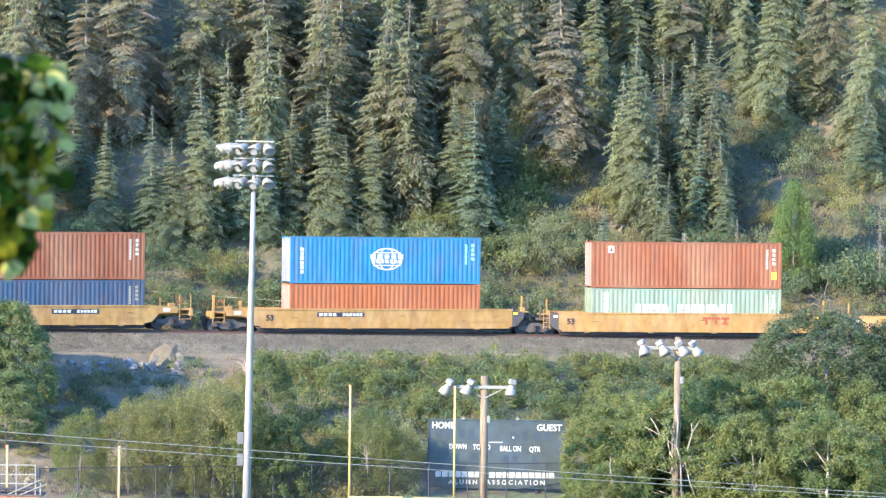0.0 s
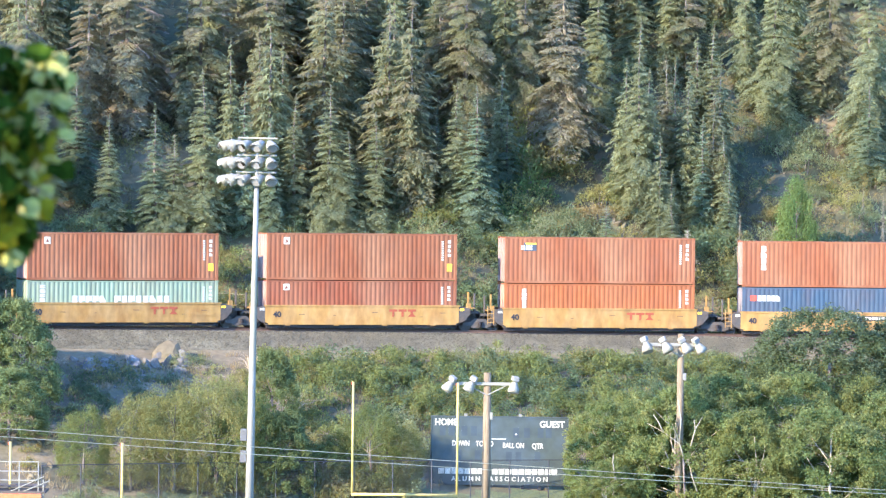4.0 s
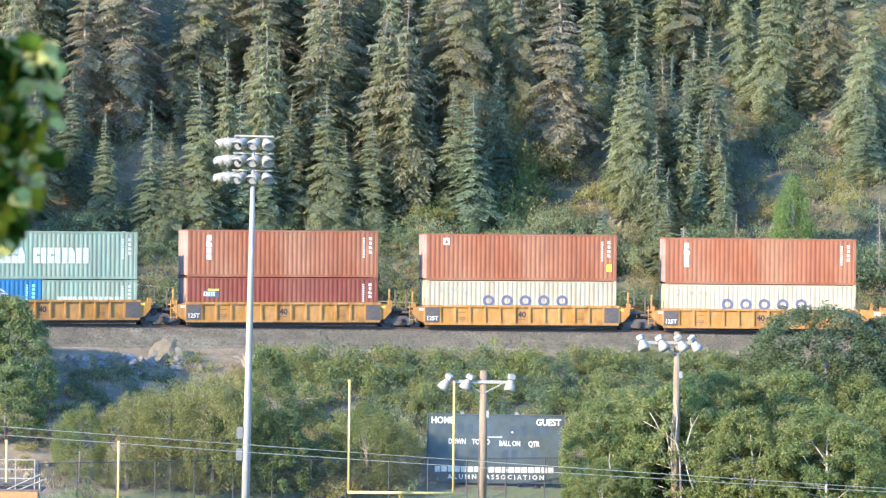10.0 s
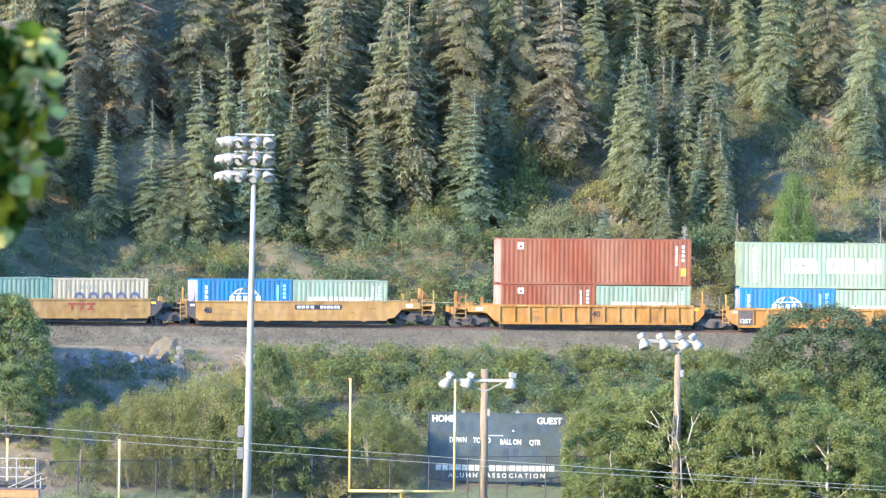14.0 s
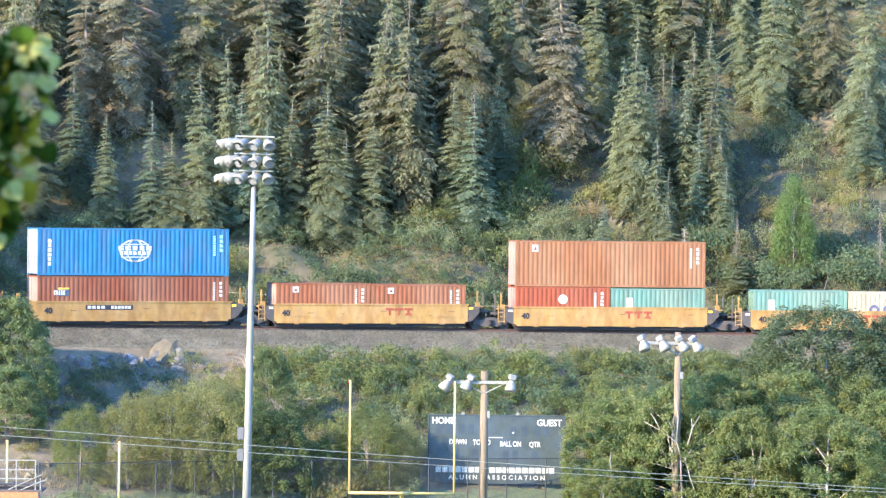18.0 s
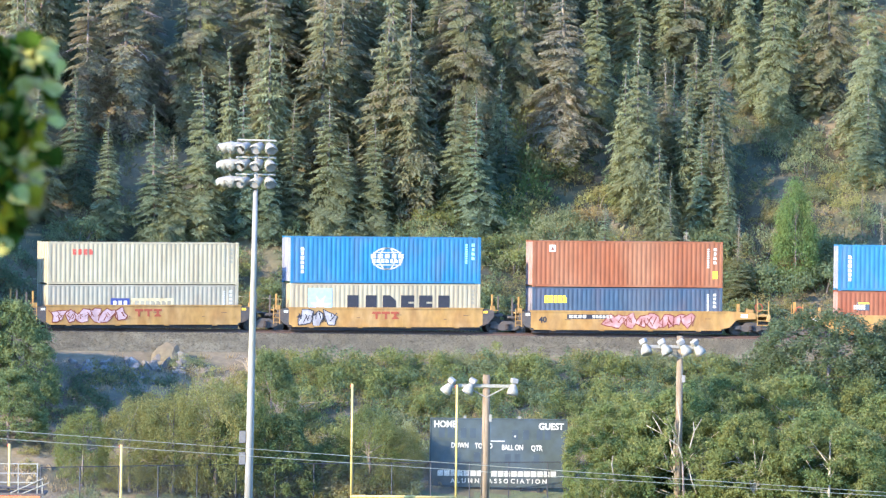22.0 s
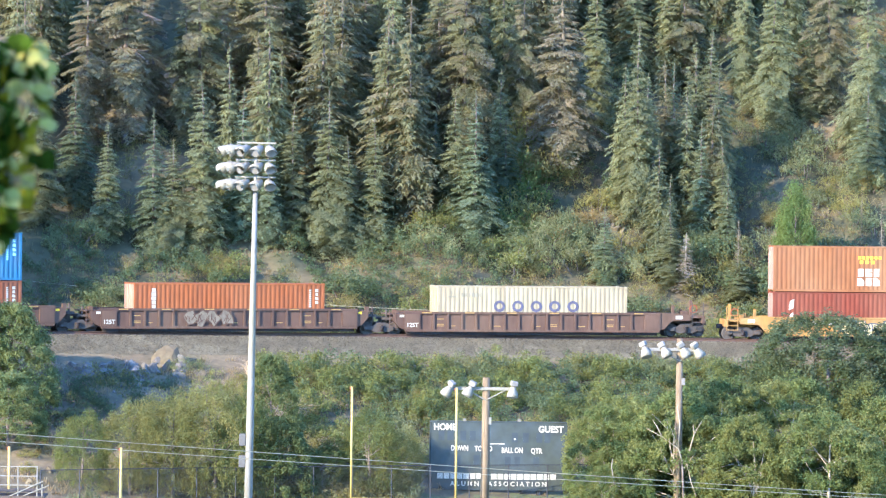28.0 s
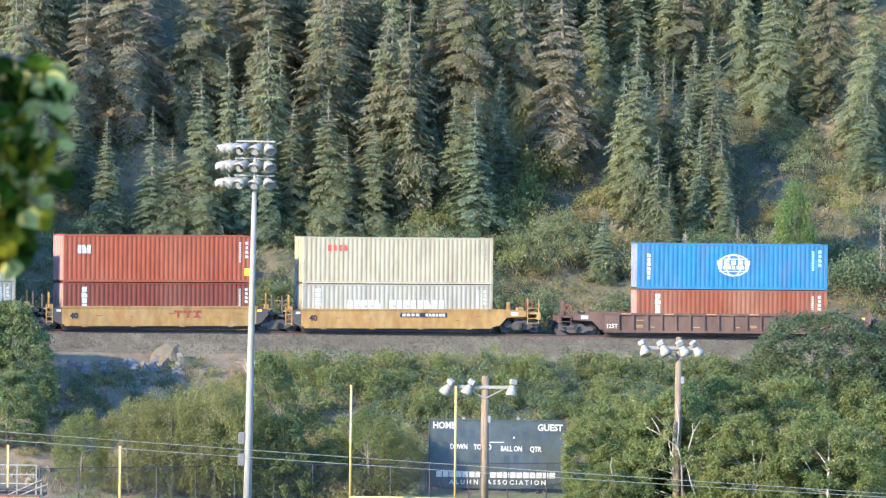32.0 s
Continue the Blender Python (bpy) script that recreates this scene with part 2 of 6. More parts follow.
OLIVE = foliage("olive_scrub_leaves", (0.187, 0.187, 0.069), (0.272, 0.226, 0.092))
LEAFY = foliage("soft_green_leaves", (0.132, 0.170, 0.065), (0.176, 0.200, 0.073))
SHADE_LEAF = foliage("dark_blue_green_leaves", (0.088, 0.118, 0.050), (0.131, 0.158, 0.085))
DEEP = foliage("deep_green_leaves", (0.119, 0.166, 0.078), (0.175, 0.204, 0.094))
VIVID = foliage("bright_green_leaves", (0.118, 0.174, 0.054), (0.165, 0.209, 0.065))
DRY_STEM = shader("bleached_dry_stems", (0.30, 0.245, 0.165), 0.9, tones=((0.22, 0.18, 0.12),), scale=3.0, fine=9.0)
DRY_GRASS = foliage("dry_grass_blades", (0.310, 0.231, 0.127), (0.195, 0.171, 0.077))
# one leaf in three colours: shade, light and full sun are painted in
NEAR_LEAF = shader("shade_dark_cottonwood_leaf", (0.014, 0.030, 0.004), 0.6, tones=((0.030, 0.056, 0.006),), scale=9.0, fine=30.0, each=0.6, through=0.2, gloss=0.0)
NEAR_LEAF_LIT = shader("lit_tone_cottonwood_leaf", (0.115, 0.108, 0.005), 0.6, tones=((0.200, 0.178, 0.012),), scale=9.0, fine=30.0, each=0.3, through=0.35, gloss=0.0)
NEAR_LEAF_SUNLIT = shader("sunlit_tone_cottonwood_leaf", (0.46, 0.40, 0.14), 0.5, tones=((0.34, 0.33, 0.08),), scale=9.0, fine=30.0, each=0.25, through=0.35, gloss=0.08)


# ---- shape helpers ----
def finish(ob, parent):
    if parent is not None:
        ob.parent = parent
    return ob


def part(name, bm, material, parent=None, label="", smooth=False):
    """Links a bmesh as one mesh object under a thing or a part."""
    me = bpy.data.meshes.new(name)
    bm.to_mesh(me)
    bm.free()
    me.materials.append(material)
    if smooth:
        me.polygons.foreach_set("use_smooth", [True] * len(me.polygons))
    ob = new(name, me)
    if label:
        tagged(ob, label)
    return finish(ob, parent)


def shared(name, me, material, parent=None, label=""):
    """One more object on a mesh that exists, with a material of its own."""
    ob = new(name, me)
    if not me.materials:
        me.materials.append(material)
    if me.materials[0] != material:
        ob.material_slots[0].link = "OBJECT"
        ob.material_slots[0].material = material
    if label:
        tagged(ob, label)
    return finish(ob, parent)


def sheet(name, verts, faces, material, parent=None, label=""):
    me = bpy.data.meshes.new(name)
    me.from_pydata(verts, [], faces)
    me.materials.append(material)
    ob = new(name, me)
    if label:
        tagged(ob, label)
    return finish(ob, parent)


def empty(name, m=None):
    ob = new(name)
    ob.empty_display_size = 0.3
    if m is not None:
        ob.matrix_basis = m
    return ob


def box(bm, x0, x1, y0, y1, z0, z1):
    v = [bm.verts.new((x, y, z)) for x in (x0, x1) for y in (y0, y1) for z in (z0, z1)]
    for f in ((0, 1, 3, 2), (4, 6, 7, 5), (0, 4, 5, 1), (2, 3, 7, 6), (0, 2, 6, 4), (1, 5, 7, 3)):
        bm.faces.new([v[i] for i in f])
    return v


def boxes(*rows, bevel=0.0):
    bm = bmesh.new()
    for r in rows:
        box(bm, *r)
    if bevel:
        bmesh.ops.bevel(bm, geom=bm.edges[:], offset=bevel, segments=1, affect="EDGES")
    return bm


def prism(bm, outline, y0, y1):
    """An outline in x and z, pushed from y0 to y1."""
    a = [bm.verts.new((x, y0, z)) for x, z in outline]
    b = [bm.verts.new((x, y1, z)) for x, z in outline]
    k = len(outline)
    bm.faces.new(a)
    bm.faces.new(b[::-1])
    for i in range(k):
        j = (i + 1) % k
        bm.faces.new((a[j], a[i], b[i], b[j]))
    bmesh.ops.recalc_face_normals(bm, faces=bm.faces[:])
    return bm


def tube(bm, points, radii, sides=8, close=True):
    """A round rod through points."""
    rings = []
    for i, p in enumerate(points):
        p = Vector(p)
        q = Vector(points[min(i + 1, len(points) - 1)]) - Vector(points[max(i - 1, 0)])
        q.normalize()
        a = q.orthogonal().normalized()
        b = q.cross(a)
        r = radii[i] if isinstance(radii, (list, tuple)) else radii
        rings.append([bm.verts.new(p + a * (r * math.cos(2 * math.pi * k / sides)) + b * (r * math.sin(2 * math.pi * k / sides))) for k in range(sides)])
    for r0, r1 in zip(rings, rings[1:]):
        best = min(range(sides), key=lambda k: sum((r0[j].co - r1[(j + k) % sides].co).length for j in range(sides)))
        for k in range(sides):
            bm.faces.new((r0[k], r0[(k + 1) % sides], r1[(k + 1 + best) % sides], r1[(k + best) % sides]))
    if close:
        bm.faces.new(rings[0][::-1])
        bm.faces.new(rings[-1])
    return bm


def lettering(word, size, width=None, depth=0.02):
    """A word in the built-in font as a bmesh: x along the line, z up, its middle at the origin."""
    cu = bpy.data.curves.new("lettering", "FONT")
    cu.body, cu.size, cu.extrude = word, size, depth / 2
    cu.offset = 0.03 * size
    cu.align_x, cu.align_y = "CENTER", "CENTER"
    cu.resolution_u = 3
    ob = new("lettering", cu)
    me = bpy.data.meshes.new_from_object(ob.evaluated_get(bpy.context.evaluated_depsgraph_get()))
    bm = bmesh.new()
    bm.from_mesh(me)
    bpy.data.objects.remove(ob)
    bpy.data.curves.remove(cu)
    bpy.data.meshes.remove(me)
    k = 1.0
    if width:
        xs = [v.co.x for v in bm.verts]
        k = width / max(max(xs) - min(xs), 1e-6)
    for v in bm.verts:
        v.co = Vector((v.co.x * k, -v.co.z, v.co.y))
    return bm


# ---- the line's course and the lie of the land ----
P0 = Vector((0.05, 302.5, 10.65))
A0, RAD, HALF, GRADE = radians(13.3), 165.0, 36.0, 0.009
CX, CY = P0.x + RAD * math.sin(A0), P0.y - RAD * math.cos(A0)


def track(s):
    """Rail top at s metres along the line, and the heading: a curve before the field, straight on both sides of it."""
    c = max(-HALF, min(HALF, s))
    th = A0 - c / RAD
    x = P0.x + RAD * (math.sin(A0) - math.sin(th))
    y = P0.y + RAD * (math.cos(th) - math.cos(A0))
    e = s - c
    return x + e * math.cos(th), y + e * math.sin(th), P0.z - GRADE * max(-70, min(70, s)), th


def on_track(s, n=0.0, z=0.0):
    x, y, h, th = track(s)
    return Vector((x - n * math.sin(th), y + n * math.cos(th), h + z))


def track_pose(s, z=0.0):
    x, y, h, th = track(s)
    return pose(x, y, h + z, 0, 0, math.degrees(th))


def along(x, y):
    """Metres along the line, and metres beyond it, of a place."""
    dx, dy = x - CX, y - CY
    s = (math.atan2(dx, dy) + A0) * RAD
    if abs(s) <= HALF and dy > 0:
        return s, math.hypot(dx, dy) - RAD
    e = HALF if x > P0.x else -HALF
    ex, ey, _, h = track(e)
    rx, ry = x - ex, y - ey
    return e + rx * math.cos(h) + ry * math.sin(h), -rx * math.sin(h) + ry * math.cos(h)


def smooth(a, b, v):
    v = min(1.0, max(0.0, (v - a) / (b - a)))
    return v * v * (3 - 2 * v)


def ground_z(x, y, rough=True):
    s, n = along(x, y)
    zt = P0.z - GRADE * max(-70, min(70, s))
    if n < -26:
        z = 1.7 * smooth(-42, -26, n) + 18.6 * (1 - min(1.0, max(0.0, (y - 4) / 150)))
    elif n < -4.2:
        z = 1.7 + (zt - 3.25) * ((n + 26) / 21.8) ** 0.9
    elif n < -1.7:
        z = zt - 1.55 + (n + 4.2) / 2.5 * 1.15
    elif n < 1.7:
        z = zt - 0.4
    elif n < 4:
        z = zt - 0.4 - (n - 1.7) / 2.3 * 0.8
    elif n < 6:
        z = zt - 1.2
    else:
        z = zt - 1.2 + min(0.62 * (n - 6), 170)
    if rough:
        k = 0.0
        if -25 < n < -4.6:
            k = min(1.0, (n + 25) / 4, (-4.6 - n) / 2) * 0.45
        elif n > 7:
            k = min(1.0, (n - 7) / 8) * 1.3
        if k:
            z += k * noise.fractal((x * 0.16, y * 0.16, 3.3), 0.9, 2.1, 4)
    return z


def spread(lo, hi, near, step, grow=1.35):
    v, out = near[0], []
    st = step
    while v > lo:
        st *= grow
        v -= st
        out.append(max(v, lo))
    out.reverse()
    k = int((near[1] - near[0]) / step)
    out += [near[0] + (near[1] - near[0]) * i / k for i in range(k + 1)]
    v, st = near[1], step
    while v < hi:
        st *= grow
        v += st
        out.append(min(v, hi))
    return out


def build_ground():
    xs = spread(-2200, 2200, (-44, 44), 0.7)
    ys = spread(-1500, 2600, (262, 352), 0.7)
    verts = [(x, y, ground_z(x, y)) for y in ys for x in xs]
    faces, mats = [], []
    w = len(xs)
    for j in range(len(ys) - 1):
        for i in range(w - 1):
            faces.append((j * w + i, j * w + i + 1, (j + 1) * w + i + 1, (j + 1) * w + i))
            cx, cy = (xs[i] + xs[i + 1]) / 2, (ys[j] + ys[j + 1]) / 2
            n = along(cx, cy)[1] + 0.8 * noise.noise((cx * 0.5, cy * 0.5, 0))
            mats.append(0 if n < -25 else 1 if n < 3 else 2)
    ob = sheet("ground", verts, faces, TURF)
    ob.data.materials.append(BANK)
    ob.data.materials.append(FOREST_FLOOR)
    ob.data.polygons.foreach_set("material_index", mats)
    ob.data.polygons.foreach_set("use_smooth", [True] * len(faces))
    tagged(ob, "grass field, dry railway bank and wooded hillside floor", "ground", kind="structure")


build_ground()


def strip(name, profile, s0, s1, step, material, label, category, kind="structure"):
    """A profile (n, z) drawn along the line."""
    stations, s = [], s0
    while s < s1 + 1e-6:
        stations.append(s)
        s += step if abs(s) < 60 else step * 6
    verts, faces = [], []
    k = len(profile)
    for s in stations:
        for n, z in profile:
            verts.append(tuple(on_track(s, n, z)))
    for i in range(len(stations) - 1):
        for j in range(k - 1):
            faces.append((i * k + j, (i + 1) * k + j, (i + 1) * k + j + 1, i * k + j + 1))
    ob = sheet(name, verts, faces, material)
    ob.data.polygons.foreach_set("use_smooth", [True] * len(faces))
    return tagged(ob, label, category, kind=kind)


strip("ballast", [(-3.75, -1.42), (-3.5, -1.18), (-3.0, -0.93), (-1.75, -0.30), (-1.3, -0.20), (1.3, -0.20), (1.75, -0.30), (3.9, -1.28), (4.2, -1.5)],
      -470, 470, 1.0, BALLAST, "grey crushed stone ballast shoulder under the rails", "ballast")


def ballast_stones():
    r = random.Random(12)
    verts, faces = [], []
    for _ in range(24000):
        s, n = r.uniform(-33, 33), r.choice((r.uniform(-3.4, -1.4), r.uniform(-3.7, -1.4), r.uniform(-1.4, 2.0)))
        z = -0.20 if abs(n) < 1.3 else -0.20 - 0.1 * (abs(n) - 1.3) / 0.45 if abs(n) < 1.75 else -0.30 - (abs(n) - 1.75) * 0.5
        c = on_track(s, n, z + 0.01)
        k = r.uniform(0.026, 0.060)
        i = len(verts)
        a = r.uniform(0, 6.28)
        for j in range(4):
            b = a + 1.571 * j + r.uniform(-0.3, 0.3)
            verts.append((c.x + k * math.cos(b), c.y + k * math.sin(b), c.z + r.uniform(-0.4, 0.3) * k))
        verts.append((c.x + r.uniform(-0.4, 0.4) * k, c.y + r.uniform(-0.4, 0.4) * k, c.z + k * r.uniform(0.6, 1.0)))
        faces += [(i + j, i + (j + 1) % 4, i + 4) for j in range(4)]
    tagged(sheet("ballast_stone_cover", verts, faces, BALLAST), "loose grey and brown ballast stones beside the rails", "ballast stones", kind="stuff")


ballast_stones()
for _n in (-0.75, 0.75):
    strip("rail", [(_n - 0.07, -0.17), (_n - 0.012, -0.14), (_n - 0.012, -0.05), (_n - 0.036, -0.04), (_n - 0.036, 0.0), (_n + 0.036, 0.0),
                   (_n + 0.036, -0.04), (_n + 0.012, -0.05), (_n + 0.012, -0.14), (_n + 0.07, -0.17)], -470, 470, 1.0, RAIL_STEEL,
          "rust-brown steel rail on wooden ties", "rail")
_tie = boxes((-0.11, 0.11, -1.3, 1.3, -0.33, -0.165), bevel=0.01)
_tm = bpy.data.meshes.new("tie")
_tie.to_mesh(_tm)
_tie.free()
_ties = empty("railway_ties")
tagged(_ties, "dark wooden railway ties set in the ballast", "railway ties", kind="structure")
for _i in range(116):
    _o = shared("tie", _tm, TIE_WOOD, _ties)
    _o.matrix_basis = track_pose(-32 + _i * 0.56)


# ---- containers ----
MESHES = {}


def cached(key, maker):
    if key not in MESHES:
        bm = maker()
        me = bpy.data.meshes.new(key[0])
        bm.to_mesh(me)
        bm.free()
        MESHES[key] = me
    return MESHES[key]


def corrugated(length, z0, z1):
    """A side wall of pressed steel: troughs 36 mm deep, 0.28 m apart; outer face at y = 0, facing -y."""
    bm = bmesh.new()
    k = round(length / 0.29)
    p = length / k
    outline = []
    for i in range(k):
        x = -length / 2 + i * p
        outline += [(x, 0.0), (x + 0.30 * p, 0.0), (x + 0.56 * p, 0.019), (x + 0.74 * p, 0.019)]
    outline.append((length / 2, 0.0))
    a = [bm.verts.new((x, y, z0)) for x, y in outline]
    b = [bm.verts.new((x, y, z1)) for x, y in outline]
    c = [bm.verts.new((x, y + 0.012, z0)) for x, y in outline]
    d = [bm.verts.new((x, y + 0.012, z1)) for x, y in outline]
    for i in range(len(outline) - 1):
        bm.faces.new((a[i], a[i + 1], b[i + 1], b[i]))
        bm.faces.new((c[i + 1], c[i], d[i], d[i + 1]))
    return bm


def glyphs(bm, x0, x1, z0, z1, count, seed, y=-1.226, tall=False, gap=0.2, solid=False):
    """A row of plain strokes that stands for lettering, or a column of them (tall)."""
    r = random.Random(seed)
    for i in range(count):
        if tall:
            h = (z1 - z0) / count
            a0, a1, c0, c1 = x0, x1, z0 + i * h + h * gap / 2, z0 + (i + 1) * h - h * gap / 2
        else:
            w = (x1 - x0) / count
            a0, a1, c0, c1 = x0 + i * w + w * gap / 2, x0 + (i + 1) * w - w * gap / 2, z0, z1
        if solid:
            box(bm, a0, a1, y, y + 0.004, c0, c1)
            continue
        # a plain block, whole, split level or with one corner off
        k, wx, hz = r.random(), a1 - a0, c1 - c0
        if k < 0.35:
            prism(bm, [(a0, c0), (a1, c0), (a1, c0 + hz * 0.45), (a0 + wx * 0.55, c0 + hz * 0.45), (a0 + wx * 0.55, c0 + hz * 0.58), (a1, c0 + hz * 0.58),
                       (a1, c1), (a0, c1)], y, y + 0.004)
        elif k < 0.7:
            box(bm, a0 + wx * 0.08, a1 - wx * 0.08, y, y + 0.004, c0, c1)
        else:
            prism(bm, [(a0, c0), (a1, c0), (a1, c1 - hz * 0.35), (a1 - wx * 0.45, c1), (a0, c1)], y, y + 0.004)
    return bm


def ring(bm, cx, cz, rx, rz, w, y=-1.226, steps=28):
    for i in range(steps):
        a, b = 2 * math.pi * i / steps, 2 * math.pi * (i + 1) / steps
        q = [(cx + k * math.cos(t), y, cz + m * math.sin(t)) for t, k, m in ((a, rx, rz), (b, rx, rz), (b, rx - w, rz - w), (a, rx - w, rz - w))]
        f = [bm.verts.new(p) for p in q]
        g = [bm.verts.new((p[0], y + 0.004, p[2])) for p in q]
        bm.faces.new(f[::-1])
        bm.faces.new(g)
    return bm


def pieces(bm):
    """Splits a row of strokes into its single figures: parts that touch stay together."""
    groups = []
    left = set(bm.faces)
    while left:
        todo, isle = [left.pop()], []
        while todo:
            f = todo.pop()
            isle.append(f)
            for v in f.verts:
                for g in v.link_faces:
                    if g in left:
                        left.remove(g)
                        todo.append(g)
        xs, zs = [v.co.x for f in isle for v in f.verts], [v.co.z for f in isle for v in f.verts]
        groups.append([[min(xs), max(xs), min(zs), max(zs)], isle])
    merged = True
    while merged:
        merged = False
        for i, j in itertools.combinations(range(len(groups)), 2):
            p, q = groups[i][0], groups[j][0]
            if p[0] < q[1] + 0.004 and q[0] < p[1] + 0.004 and p[2] < q[3] + 0.004 and q[2] < p[3] + 0.004:
                groups[i] = [[min(p[0], q[0]), max(p[1], q[1]), min(p[2], q[2]), max(p[3], q[3])], groups[i][1] + groups[j][1]]
                del groups[j]
                merged = True
                break
    groups.sort(key=lambda g: g[0])
    res = []
    for _, isle in groups:
        nb, seen = bmesh.new(), {}
        for f in isle:
            for v in f.verts:
                if v not in seen:
                    seen[v] = nb.verts.new(v.co)
            nb.faces.new([seen[v] for v in f.verts])
        res.append(nb)
    bm.free()
    return res


def marks_for(style, L, H):
    """Markings of one container: rows of name, bmesh, material."""
    out = []
    h, top = L / 2, H

    def add(name, bm, mat):
        for piece in pieces(bm) if name in ("vertical_mark", "spaced_mark", "wide_mark", "black_mark", "red_mark") else [bm]:
            out.append((name, piece, mat))

    def ids(tone=LETTER_WHITE, lower=True):
        bm = glyphs(bmesh.new(), h - 1.02, h - 0.88, H * 0.42, H * 0.86, 9, 5, tall=True, gap=0.35, solid=True)
        add("identity_mark", bm, tone)
        add("size_mark", glyphs(bmesh.new(), h - 0.62, h - 0.42, H * 0.5, H * 0.88, 4, 6, tall=True, gap=0.3), tone)

    if style == "vertical":
        add("vertical_mark", glyphs(bmesh.new(), -h + 1.15, -h + 1.52, H * 0.36, H * 0.9, 4, 11, tall=True, gap=0.1), LETTER_WHITE)
        ids()
    elif style == "vertical_low":
        add("vertical_mark", glyphs(bmesh.new(), -h + 1.1, -h + 1.4, H * 0.3, H * 0.88, 6, 12, tall=True, gap=0.15), LETTER_WHITE)
        ids()
    elif style in ("square", "square_yellow"):
        add("square_mark", boxes((-h + 1.05, -h + 1.45, -1.226, -1.222, H * 0.76, H * 0.91)), LETTER_WHITE)
        add("square_mark_centre", prism(bmesh.new(), [(-h + 1.14, H * 0.79), (-h + 1.36, H * 0.80), (-h + 1.25, H * 0.88)], -1.23, -1.2265), DARK_RED)
        ids()
        if style == "square_yellow":
            add("yellow_sticker", boxes((h - 0.66, h - 0.34, -1.226, -1.222, H * 0.2, H * 0.36)), LETTER_YELLOW)
    elif style in ("label", "label_low"):
        z = H * 0.72 if style == "label" else H * 0.55
        add("white_label", glyphs(bmesh.new(), -h + 1.0, -h + 1.75, z, z + 0.28, 5, 21), LETTER_WHITE)
        add("navy_label_field", boxes((-h + 1.2, -h + 2.0, -1.2215, -1.2195, z - 0.06, z + 0.46)), NAVY)
        add("yellow_label_stripe", boxes((-h + 1.3, -h + 2.0, -1.226, -1.222, z + 0.34, z + 0.44)), LETTER_YELLOW)
        ids()
    elif style == "globe":
        bm = bmesh.new()
        cz = H * 0.53
        ring(bm, 0.05, cz, 1.0, 0.70, 0.09)
        ring(bm, 0.05, cz, 0.52, 0.70, 0.07)
        box(bm, -0.85, 0.95, -1.226, -1.222, cz + 0.36, cz + 0.42)
        box(bm, -0.85, 0.95, -1.226, -1.222, cz - 0.42, cz - 0.36)
        glyphs(bm, -1.05, 1.15, cz + 0.02, cz + 0.30, 5, 31, y=-1.232)
        glyphs(bm, -0.95, 1.05, cz - 0.26, cz - 0.02, 7, 32, y=-1.232)
        add("globe_mark", bm, LETTER_WHITE)
        add("vertical_mark", glyphs(bmesh.new(), -h + 0.62, -h + 0.86, H * 0.2, H * 0.78, 6, 33, tall=True), LETTER_WHITE)
        ids(LIGHT_BLUE)
    elif style == "globe_small":
        bm = bmesh.new()
        cz = H * 0.44
        ring(bm, 0.0, cz, 1.0, 0.85, 0.09)
        ring(bm, 0.0, cz, 0.52, 0.85, 0.07)
        box(bm, -0.85, 0.85, -1.226, -1.222, cz + 0.45, cz + 0.52)
        glyphs(bm, -1.05, 1.05, cz + 0.02, cz + 0.34, 5, 31, y=-1.232)
        add("globe_mark", bm, LETTER_WHITE)
        add("vertical_mark", glyphs(bmesh.new(), -h + 0.45, -h + 0.65, H * 0.25, H * 0.85, 5, 33, tall=True), LETTER_WHITE)
        ids(LIGHT_BLUE)
    elif style in ("wide_words", "wide_words_low"):
        z0, z1 = (H * 0.33, H * 0.66) if style == "wide_words" else (H * 0.30, H * 0.62)
        if L < 8:
            bm = glyphs(bmesh.new(), -2.1, 2.2, H * 0.33, H * 0.58, 13, 41, gap=0.12)
        else:
            bm = glyphs(bmesh.new(), -3.3, -1.1, z0, z1, 5, 42, gap=0.1)
            glyphs(bm, -0.6, 3.0, z0, z1, 8, 43, gap=0.1)
            glyphs(bm, -h + 0.8, -h + 1.15, H * 0.12, H * 0.9, 7, 44, tall=True)
        add("wide_mark", bm, LETTER_WHITE)
        ids()
    elif style == "spaced_words":
        k = 5
        bm = bmesh.new()
        for i in range(k):
            if L < 8:
                x, w, z0, z1 = -1.7 + i * 0.88, 0.66, H * 0.385, H * 0.665
            else:
                x, w, z0, z1 = -2.5 + i * 1.18, 0.74, H * 0.375, H * 0.655
            ring(bm, x + w / 2, (z0 + z1) / 2, w / 2, (z1 - z0) / 2, 0.17, steps=14)
        add("spaced_mark", bm, LETTER_SLATE)
        bm = glyphs(bmesh.new(), -h + 1.5, -h + 2.8, H * 0.74, H * 0.83, 6, 52)
        box(bm, -h + 0.65, -h + 1.3, -1.226, -1.222, H * 0.72, H * 0.75)
        box(bm, -h + 0.85, -h + 0.93, -1.226, -1.222, H * 0.75, H * 0.88)
        add("small_mark", bm, GREY)
    elif style == "star_words":
        add("light_blue_field", boxes((-4.95, -3.45, -1.226, -1.222, H * 0.22, H * 0.88)), LIGHT_BLUE)
        bm = bmesh.new()
        pts = []
        for i in range(14):
            a, r = math.pi * i / 7 + 0.2, 0.72 if i % 2 == 0 else 0.26
            pts.append((-4.2 + r * math.cos(a), H * 0.47 + r * math.sin(a)))
        prism(bm, pts, -1.232, -1.2275)
        add("white_star", bm, LETTER_WHITE)
        bm = bmesh.new()
